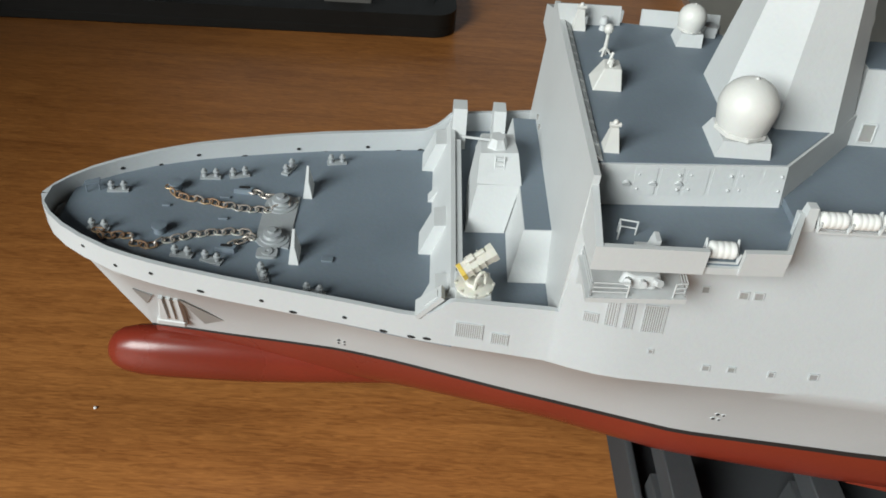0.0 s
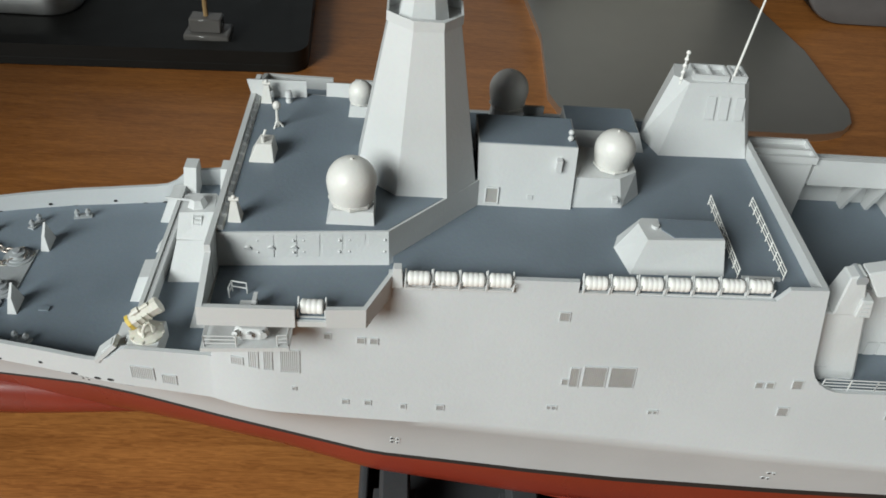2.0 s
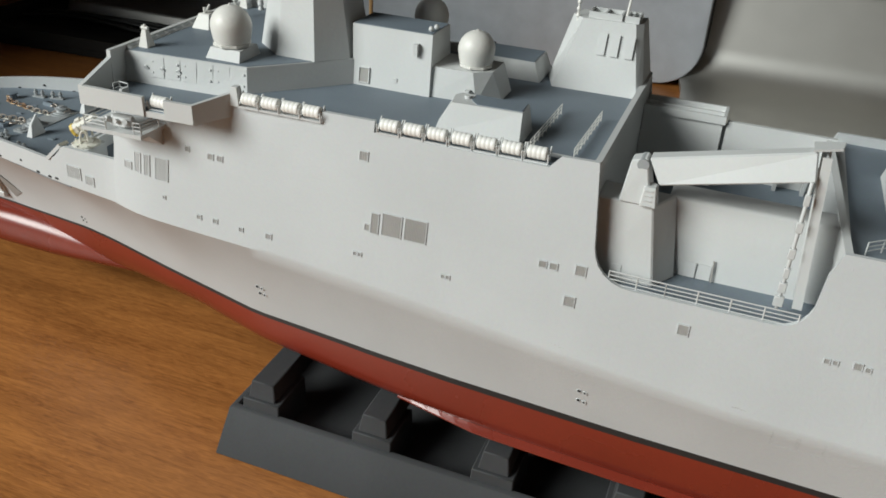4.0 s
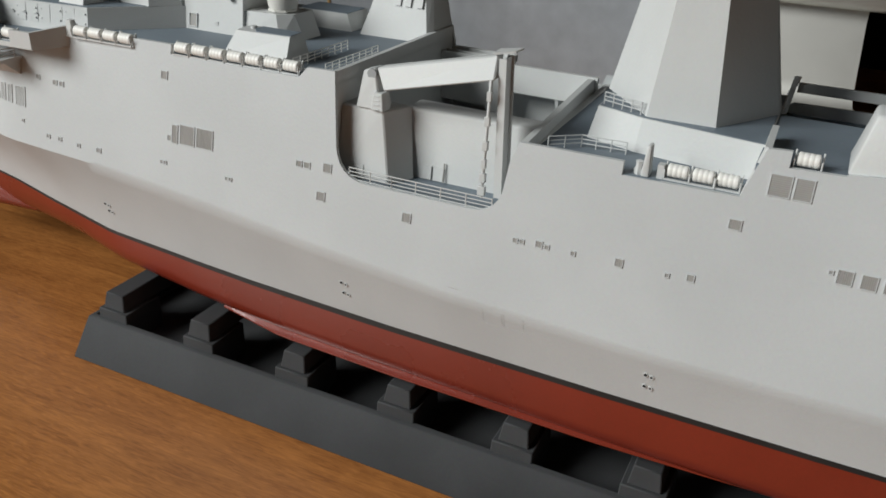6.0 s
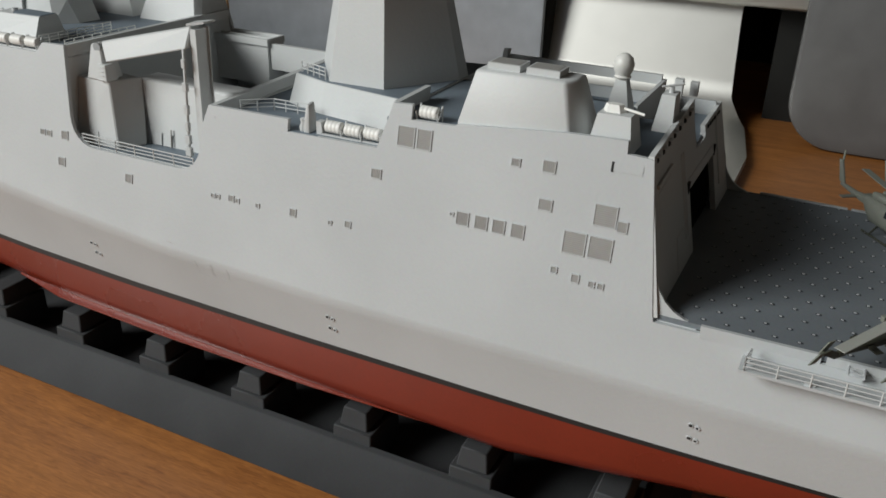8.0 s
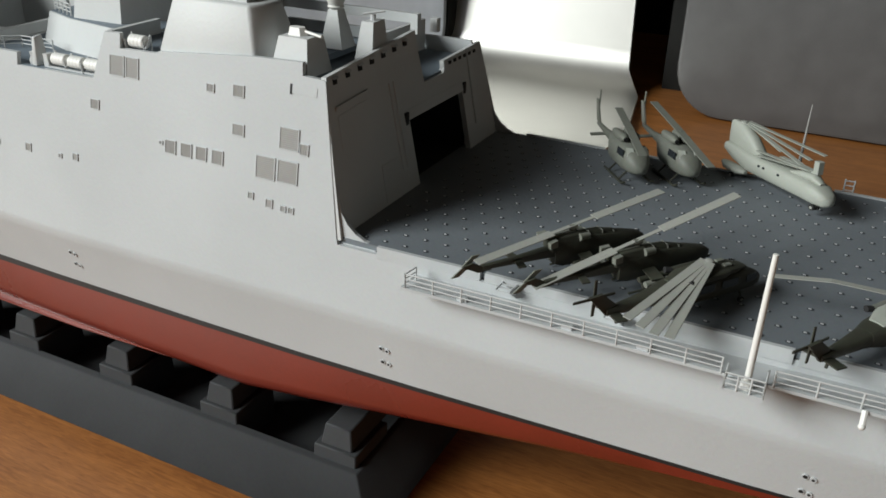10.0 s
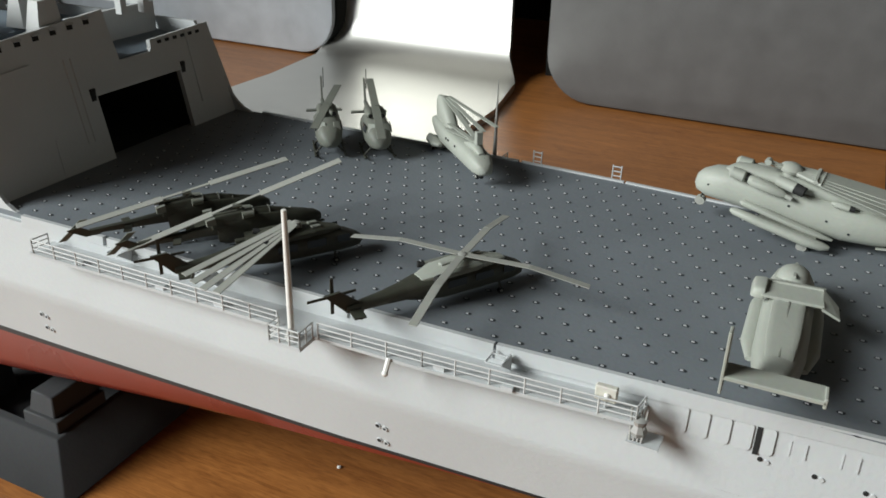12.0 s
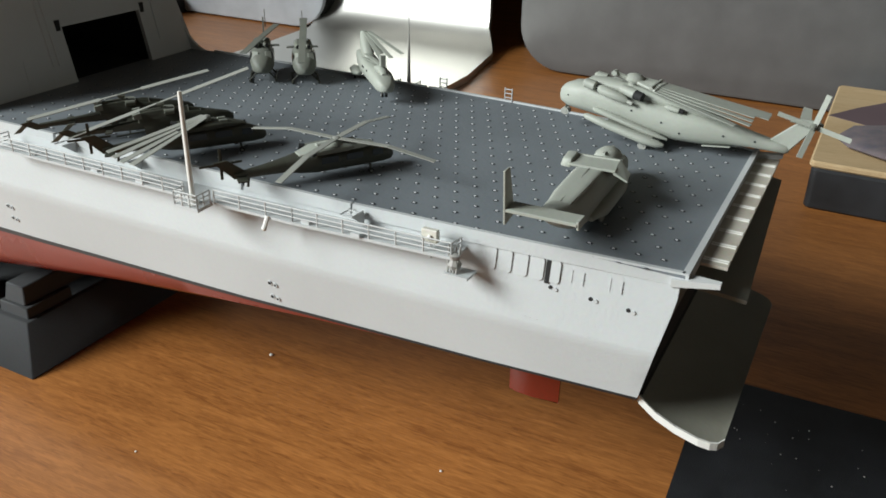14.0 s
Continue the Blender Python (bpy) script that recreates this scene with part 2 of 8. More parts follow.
# ---- the room and the table ----
def room():
    X0, X1, Y0, Y1, Z0, Z1, T = -35, 200, -270, 95, -75, 190, 8

    def wall(name, *b, label, mat=None):
        bm = B()
        box(bm, *b)
        return solid(name, bm, mat or M_WALL, label=label, category="wall", kind="structure", smooth=False)

    # the unseen west wall beside the desk has a large window that starts just short of the ship
    wy0, wy1, wz0, wz1 = -215, -19, -2, 150
    # Set this close so that its edge shades the table's far left corner.
    for b in ((X0 - T, X0, Y0, Y1, Z0, wz0), (X0 - T, X0, Y0, Y1, wz1, Z1), (X0 - T, X0, Y0, wy0, wz0, wz1), (X0 - T, X0, wy1, Y1, wz0, wz1)):
        wall("wall_west", *b, label="unseen wall with a window opening, added to shade the far table")
    wall("wall_south", X0, X1, Y0 - T, Y0, Z0, Z1, label="plain painted wall")
    wall("wall_east", X1, X1 + T, Y0, Y1, Z0, Z1, label="plain painted wall")
    wall("wall_north", X0, X1, Y1, Y1 + T, Z0, Z1, label="plain painted wall behind the table")
    bm = B()
    box(bm, X0, X1, Y0, Y1, Z1, Z1 + T)
    solid("ceiling", bm, M_CEILING, label="plain painted ceiling", category="ceiling", kind="structure", smooth=False)
    bm = B()
    box(bm, X0, X1, Y0, Y1, Z0 - T, Z0)
    solid("floor", bm, M_FLOOR, label="brown wooden floor", category="floor", kind="structure", smooth=False)
    w = thing("window_1", (X0 - 5, wy0, wz0), "white painted window frame", "window", kind="structure")
    for b in ((wy0, wy1, wz0, wz0 + 3), (wy0, wy1, wz1 - 3, wz1), (wy0, wy0 + 3, wz0 + 3, wz1 - 3), (wy1 - 3, wy1, wz0 + 3, wz1 - 3)):
        bm = B()
        box(bm, X0 - 5, X0 - 2, *b)
        part("window_frame", bm, M_WHITE, w, smooth=False)


def table():
    t = thing("table", (30, -10, -75), "reddish-brown wood veneer desk with a satin finish", "table")
    bm = B()
    prism(bm, rounded(-34.5, 150, -75, 62, 3), -3.0, None, 0.0)
    bevelled(bm, 0.25, 2)
    part("tabletop", bm, M_TABLE, t)
    for x in (-28, 140):
        for y in (-65, 52):
            bm = B()
            box(bm, x - 3, x + 3, y - 3, y + 3, -75, -3)
            part("leg", bm, M_TABLE, t, smooth=False)


def ship_stand():
    s = thing("display_stand", (28, 0, 0), "matte black plastic ship cradle with stepped blocks", "display stand")
    bm = B()
    x0, x1 = 14.25, 42.25
    # a tray: sloping walls round a sunken floor
    low, top = [(x0, -4.76), (x1, -4.76), (x1, 4.76), (x0, 4.76)], [(x0 + 0.1, -3.97), (x1 - 0.85, -3.97), (x1 - 0.85, 3.97), (x0 + 0.1, 3.97)]
    rim, pit = [(x0 + 0.3, -3.72), (x1 - 1.05, -3.72), (x1 - 1.05, 3.72), (x0 + 0.3, 3.72)], 0.5
    rows = [[bm.verts.new((x, y, z)) for x, y in pts] for pts, z in ((low, 0.0), (top, 1.27), (rim, 1.27), (rim, pit))]
    for a, b in zip(rows, rows[1:]):
        for i in range(4):
            bm.faces.new((a[i], a[(i + 1) % 4], b[(i + 1) % 4], b[i]))
    bm.faces.new(rows[0][::-1]), bm.faces.new(rows[3])
    part("base", bevelled(bm, 0.04), M_STAND, s)
    for i in range(8):
        x = 15.33 + 3.62 * i
        for sgn in (-1, 1):
            bm = B()
            # wide foot, step, tapered block, rising towards the keel
            def tap(a, za, b, zb, ya, yb, ia, ib):
                hexa(bm, [(x - a, ya * sgn, za), (x + a, ya * sgn, za), (x + a, ia * sgn, za), (x - a, ia * sgn, za),
                          (x - b, yb * sgn, zb), (x + b, yb * sgn, zb), (x + b, ib * sgn, zb), (x - b, ib * sgn, zb)])
            tap(0.64, 0.5, 0.6, 1.62, 3.86, 3.8, 2.2, 2.2)
            tap(0.45, 1.62, 0.36, 2.2, 3.72, 3.62, 1.0, 1.0)
            part("cradle_block", bevelled(bm, 0.03), M_STAND, s)


room()
table()
ship_stand()

# ---- the model ship: hull ----
SHIP = thing("model_ship", (30, 0, 2.25), "grey and red plastic scale model of an amphibious transport ship", "model ship")


def along(x, pairs):
    return float(np.interp(x, [p[0] for p in pairs], [p[1] for p in pairs]))


def z_water(x):
    return 3.7 + 0.0198 * x + along(x, [(18, 0), (26, -0.12), (40, -0.13), (46, -0.04), (52, 0)])


def y_water(x):
    return along(x, [(1.9, 0), (2.8, 0.1), (3.8, 0.25), (5.2, 0.42), (6.7, 0.62), (8.1, 0.95), (10.8, 1.72), (14.7, 2.75), (18.6, 3.2), (21, 3.4), (25, 3.62), (32, 3.9), (37, 4.03), (43, 4.12), (50, 4.12), (56, 3.95), (59.2, 3.78)])


def z_knuckle(x):
    return along(x, [(0, 7.05), (5, 7.2), (9, 7.25), (12, 7.25), (16, 7.15), (20, 6.85), (24, 6.45), (28, 6.12), (33, 6.0), (42, 6.05), (59.5, 6.05)])


def y_knuckle(x):
    return along(x, [(0, 0), (0.15, 0.36), (0.4, 0.72), (0.8, 1.1), (1.3, 1.45), (2, 1.84), (2.8, 2.17), (3.6, 2.4), (4.7, 2.68), (6, 2.95), (7, 3.12), (8.5, 3.4), (10, 3.6), (11, 3.74), (11.3, 3.85), (12.2, 4.08), (14, 4.15), (16, 4.2), (20, 4.28), (24, 4.33), (28, 4.38), (33, 4.4), (45, 4.4), (52, 4.28), (57, 4.1), (59.5, 3.97)])


def lean(x):
    return along(x, [(0, -0.04), (8, 0.0), (10, 0.06), (11, 0.1), (12.2, 0.17), (14, 0.18), (60, 0.18)])


def z_stem(x):
    return along(x, [(0, 7.3), (0.3, 6.6), (0.7, 5.8), (1.12, 5.08), (1.55, 4.38), (1.9, 3.74)])


def y_side(x, z):
    """Half breadth of the outer skin above the knuckle."""
    return max(0.0, y_knuckle(x) - lean(x) * (z - z_knuckle(x)))


# top edge of the hull's side, from bow to stern
SHEER = [(0.0, 7.64), (0.15, 7.64), (0.4, 7.64), (0.8, 7.66), (1.3, 7.67), (2, 7.69), (3, 7.74), (4, 7.77), (5, 7.8), (6, 7.82), (7, 7.84), (8.2, 7.87), (8.5, 7.9), (8.75, 8.03), (8.95, 8.22), (9.08, 8.38), (9.2, 8.42), (11.05, 8.5),
         (11.12, 8.5), (11.3, 10.4), (14.9, 10.4), (14.9, 11.02), (15.2, 11.02), (15.2, 10.76), (17.42, 10.76), (17.42, 11.0), (18.84, 11.02), (18.84, 10.76), (23.05, 10.76), (23.3, 11.04), (24.12, 11.06), (24.34, 9.2)]
SHEER += [(24.36 + 0.92 * (1 - math.cos(radians(a))), 9.2 - 0.79 * math.sin(radians(a))) for a in (15, 30, 45, 60, 75, 90)]
SHEER += [(28.3, 8.41)] + [(28.3 + 0.7 * math.sin(radians(a)), 9.13 - 0.72 * math.cos(radians(a))) for a in (15, 30, 45, 60, 75, 90)]
SHEER += [(29.06, 9.7), (29.24, 10.2), (31.7, 10.22), (31.7, 9.92), (34.22, 9.95), (34.57, 11.03), (35.05, 11.06), (35.05, 10.72), (36.12, 10.75), (36.2, 10.8), (38.8, 11.02), (40.0, 11.06), (40.02, 10.8), (40.5, 10.78), (40.58, 10.76),
          (41.1, 7.64), (41.14, 7.5), (45, 7.5), (52, 7.5), (59.66, 7.5)]


def densified(line, step):
    out = [line[0]]
    for (xa, za), (xb, zb) in zip(line, line[1:]):
        k = max(1, int(math.ceil((xb - xa) / step)))
        out += [(xa + (xb - xa) * i / k, za + (zb - za) * i / k) for i in range(1, k + 1)]
    return out


def turn(x):
    """Height above the knuckle over which the flank rounds into the upper side."""
    return along(x, [(0, 0.03), (11, 0.06), (18, 0.26), (32, 0.2), (60, 0.14)])


def stern_x(z):
    return 59.2 + 0.2 * (z - 4.8)


def flank_y(x, z):
    """Half breadth of the flank at a height between waterline and knuckle."""
    z0 = z_water(x) + along(x, [(2, 0.03), (12, 0.08), (25, 0.11), (36, 0.08), (46, 0.02)])
    f = max(0.0, min(1.0, (z - z0) / (z_knuckle(x) - z0)))
    flare = along(x, [(0, 0.3), (6, 0.45), (12, 0.25), (20, 0.1), (30, 0.03), (60, 0.0)])
    return y_water(x) + (y_knuckle(x) - y_water(x)) * (f - flare * f * (1 - f) * 1.6)


def sway(x, z):
    """Sideways set of the flared bow, fading out towards the waterline and the bridge."""
    return along(x, [(0, 0.1), (6, 0.12), (7.5, 0.07), (9, 0.0)]) * max(0.0, min(1.0, (z - 5.0) / 2.2))


def hull():
    cols = densified(SHEER, 0.5)
    # upper side with thickness, both sides
    for sgn, name in ((-1, "port"), (1, "starboard")):
        bm = B()
        outer, inner = [], []
        for x, zt in cols:
            zk = z_knuckle(x) + turn(x)
            zt = min(zt, along(x, [(30, 10.2), (41, 10.3)])) if sgn > 0 and x > 29.3 else zt
            o, n = [], []
            for i in range(5):
                z = zk + (zt - zk) * i / 4
                xx = min(x, stern_x(z))
                y = y_side(xx, z)
                o.append(bm.verts.new((xx, sgn * y + sway(xx, z), z)))
                n.append(bm.verts.new((max(xx, 0.14), sgn * max(0.0, y - 0.11) + sway(xx, z), z)))
            outer.append(o), inner.append(n)
        for c in range(len(cols) - 1):
            same = abs(cols[c][0] - cols[c + 1][0]) < 1e-6
            if not same:
                for i in range(4):
                    bm.faces.new((outer[c][i], outer[c + 1][i], outer[c + 1][i + 1], outer[c][i + 1]))
                    bm.faces.new((inner[c][i], inner[c][i + 1], inner[c + 1][i + 1], inner[c + 1][i]))
            bm.faces.new((outer[c][4], outer[c + 1][4], inner[c + 1][4], inner[c][4]))
        bm.normal_update()
        part("hull_side", bm, M_HULL, SHIP, "light grey hull side above the knuckle")
    # lower grey flank, boot stripe and underwater body, both sides
    xs = [0.0, 0.15, 0.4, 0.8, 1.3, 1.9] + [2.0 + 0.5 * i for i in range(115)] + [59.3, 59.66]

    def flank(x, f):
        """A point of the flank, f from the stripe (0) to the knuckle (1)."""
        zk, yk = z_knuckle(x), y_knuckle(x)
        z0, y0 = (z_stem(x), 0.0) if x < 1.9 else (z_water(x) + along(x, [(2, 0.03), (12, 0.08), (25, 0.11), (36, 0.08), (46, 0.02)]), y_water(x))
        flare = along(x, [(0, 0.3), (6, 0.45), (12, 0.25), (20, 0.1), (30, 0.03), (60, 0.0)])
        y = y0 + (yk - y0) * (f - flare * f * (1 - f) * 1.6)
        return y, z0 + (zk - z0) * f

    for sgn in (-1, 1):
        bm = B()
        grid = []
        for x in xs:
            row = []
            for i in range(7):
                y, z = flank(x, i / 6)
                row.append(bm.verts.new((min(x, stern_x(z)), sgn * y + sway(x, z), z)))
            for f in (0.5, 1.0):
                z = z_knuckle(x) + f * turn(x)
                row.append(bm.verts.new((min(x, stern_x(z)), sgn * y_side(x, z) + sway(x, z), z)))
            grid.append(row)
        for a, b in zip(grid, grid[1:]):
            for i in range(8):
                bm.faces.new((a[i], b[i], b[i + 1], a[i + 1]))
        bmesh.ops.remove_doubles(bm, verts=bm.verts, dist=0.002)
        part("hull_flank", bm, M_HULL, SHIP, "grey flared flank below the knuckle")
        bm = B()
        prev = None
        for x in [1.9] + xs[6:]:
            y, z = y_water(x), z_water(x)
            low = along(x, [(14, 0.02), (22, 0.06), (46, 0.06), (56, 0.02)])
            cur = [bm.verts.new((min(x, stern_x(z)), sgn * (y + 0.012), z + along(x, [(2, 0.04), (12, 0.09), (25, 0.125), (36, 0.09), (46, 0.03)]))), bm.verts.new((min(x, stern_x(z)), sgn * (y + 0.012), z - low)),
                   bm.verts.new((min(x, stern_x(z)), sgn * max(0, y - 0.05), z - low)), bm.verts.new((min(x, stern_x(z)), sgn * max(0, y - 0.05), z + along(x, [(2, 0.04), (12, 0.09), (25, 0.125), (36, 0.09), (46, 0.03)])))]
            if prev:
                for i in range(4):
                    bm.faces.new((prev[i], cur[i], cur[(i + 1) % 4], prev[(i + 1) % 4]))
            prev = cur
        part("boot_stripe", bm, M_BLACK, SHIP, "thin black waterline stripe")
    bm = B()
    grid = []
    ux = [2.0 + 0.5 * i for i in range(114)] + [59.0]
    for x in ux:
        yw, zw = y_water(x), z_water(x)
        keel = along(x, [(2, 2.9), (5, 2.35), (9, 2.25), (38, 2.25), (46, 3.6), (52, 4.45), (56, 4.75), (59, 4.8)])
        full = along(x, [(2, 0.45), (8, 0.62), (14, 0.8), (20, 0.93), (40, 0.95), (50, 0.9), (59, 0.97)])
        half = []
        for i in range(9):
            a = radians(90 * i / 8)
            p = along(x, [(2, 1.6), (12, 2.2), (22, 5.0), (40, 5.5), (50, 4), (59, 4)])
            half.append((yw * (full * math.cos(a) ** (2 / p) + (1 - full) * math.cos(a)) if i < 8 else 0.0, zw - (zw - keel) * math.sin(a) ** (2 / p)))
        ring = [bm.verts.new((x, -y, z)) for y, z in half] + [bm.verts.new((x, y, z)) for y, z in half[-2::-1]]
        grid.append(ring)
    for a, b in zip(grid, grid[1:]):
        for i in range(len(a) - 1):
            bm.faces.new((a[i], b[i], b[i + 1], a[i + 1]))
    bm.faces.new(grid[0]), bm.faces.new(grid[-1])
    part("underwater_hull", bm, M_RED, SHIP, "glossy dark red underwater hull")
    bm = B()
    loft(bm, [(0.66, 0, 2.75, 0.05, 0.05), (0.7, 0, 2.75, 0.24, 0.27), (0.82, 0, 2.75, 0.38, 0.46), (1.05, 0, 2.76, 0.49, 0.62), (1.5, 0, 2.77, 0.57, 0.73), (2.2, 0, 2.78, 0.61, 0.77), (3.2, 0, 2.77, 0.62, 0.77),
              (4.5, 0, 2.74, 0.6, 0.74), (6, 0, 2.68, 0.52, 0.6), (8, 0, 2.6, 0.4, 0.42)], 24, 2.1)
    part("bulbous_bow", bm, M_RED, SHIP, "rounded glossy red bulbous bow")
    for sgn in (-1, 1):
        bm = B()
        prev = None
        for i in range(40):
            x = 19.3 + 19.2 * i / 39
            s = math.sin(math.pi * min(1, max(0, i / 39)))
            w = 0.26 * min(1, s * 2.5) - 0.04
            y = along(x, [(19, 2.8), (22, 3.15), (26, 3.35), (32, 3.45), (38.5, 3.3)])
            z = 2.6 + 0.006 * (x - 19)
            cur = [bm.verts.new((x, sgn * (y - 0.2), z + 0.15)), bm.verts.new((x, sgn * (y + w), z - 0.12)), bm.verts.new((x, sgn * (y + w), z - 0.16)), bm.verts.new((x, sgn * (y - 0.2), z + 0.08))]
            if prev:
                for k in range(4):
                    bm.faces.new((prev[k], cur[k], cur[(k + 1) % 4], prev[(k + 1) % 4]))
            prev = cur
        part("bilge_keel", bm, M_RED, SHIP, smooth=False)
    for sgn in (-1, 1):
        bm = B()
        loft(bm, [(55.75, sgn * 1.6, 3.5, 0.03, 1.0), (55.95, sgn * 1.6, 3.5, 0.12, 1.0), (56.4, sgn * 1.6, 3.5, 0.14, 1.0), (57.0, sgn * 1.6, 3.5, 0.03, 1.0)], 12, 6)
        part("rudder", bm, M_RED, SHIP, "red rudder under the stern")
    # transom
    bm = B()
    zs = [4.7, 5.2, 6.05, 6.8, 7.4]
    l, r = [], []
    for z in zs:
        y = y_side(59.5, z) if z >= 6.05 else y_water(59.2) + (y_knuckle(59.5) - y_water(59.2)) * (z - 4.8) / 1.25
        l.append(bm.verts.new((stern_x(z) - 0.05, -y + 0.02, z))), r.append(bm.verts.new((stern_x(z) - 0.05, y - 0.02, z)))
    for i in range(len(zs) - 1):
        bm.faces.new((l[i], r[i], r[i + 1], l[i + 1]))
    part("transom", bm, M_GATE, SHIP)


def deck_plate(name, outline, z, thick=0.15, mat=None, label=""):
    bm = B()
    prism(bm, outline, z - thick, None, z)
    return part(name, bm, mat or M_DECK, SHIP, label, smooth=False)


def both(half):
    """An outline from its port half, bow to stern."""
    return [(x, -y) for x, y in half] + [(x, y) for x, y in half[::-1]]


def decks():
    xs = [0.45, 0.8, 1.3, 2, 3, 4, 5, 6, 7, 8, 9.2]
    deck_plate("foredeck", [(x, y + sway(x, 7.3)) for x, y in both([(x, max(0.1, y_side(x, 7.3) - 0.06)) for x in xs])], 7.3, label="blue-grey foredeck with moulded fittings")
    deck_plate("launcher_well_deck", both([(x, y_side(x, 7.9) - 0.06) for x in (9.2, 10, 11.25)]), 7.9)
    deck_plate("upper_deck", both([(x, y_side(x, 10.7) - 0.05) for x in (14.98, 17, 20, 22, 24.1)]), 10.74, label="blue-grey upper deck")
    for sgn in (-1, 1):
        deck_plate("boat_valley_deck", [(24.0, sgn * (y_side(24, 8.4) - 0.06)), (29.4, sgn * (y_side(29.4, 8.4) - 0.06)), (29.4, -1.65), (24.0, -1.65)], 8.34)
    deck_plate("raft_deck", both([(x, y_side(x, 9.9) - 0.06) for x in (29.3, 32, 34.5)]), 9.93)
    deck_plate("midship_deck", [(x, -(y_side(x, 10.6) - 0.06)) for x in (34.4, 37, 39.15)] + [(39.15, 0.6), (34.4, 0.6)], 10.68)
    deck_plate("starboard_deck", [(34.45, 0.5), (39.15, 0.5)] + [(x, y_side(x, 9.9) - 0.06) for x in (39.15, 37, 34.45)], 9.93)
    deck_plate("flight_deck", [(40.9, -4.03), (45, -4.03), (50, -4.03), (54, -4.0), (57, -3.87), (59.72, -3.7), (59.72, 3.5), (57, 3.95), (54, 4.15), (50, 4.3), (45, 4.35), (40.9, 4.35)], 7.64, 0.12, M_FLIGHT, "blue-grey flight deck with rows of tie-down points")


    # concave fillets where the superstructure meets the flight deck
    for sgn in (-1, 1):
        bm = B()
        edge = [(41.0, 7.45), (42.0, 7.45), (42.0, 7.6)] + [(42.0 - 1.0 * math.sin(radians(a)), 8.7 - 1.08 * math.cos(radians(a))) for a in (15, 30, 45, 60, 75, 90)]
        far, near = ([bm.verts.new((x, sgn * ((4.02 if sgn < 0 else 4.33) + d - 0.13 * (z - 7.6)), z)) for x, z in edge] for d in (-0.09, 0.0))
        bm.faces.new(far), bm.faces.new(near[::-1])
        for i in range(len(edge)):
            j = (i + 1) % len(edge)
            bm.faces.new((far[i], near[i], near[j], far[j]))
        part("fillet", bm, M_HULL, SHIP, smooth=False)


hull()
decks()

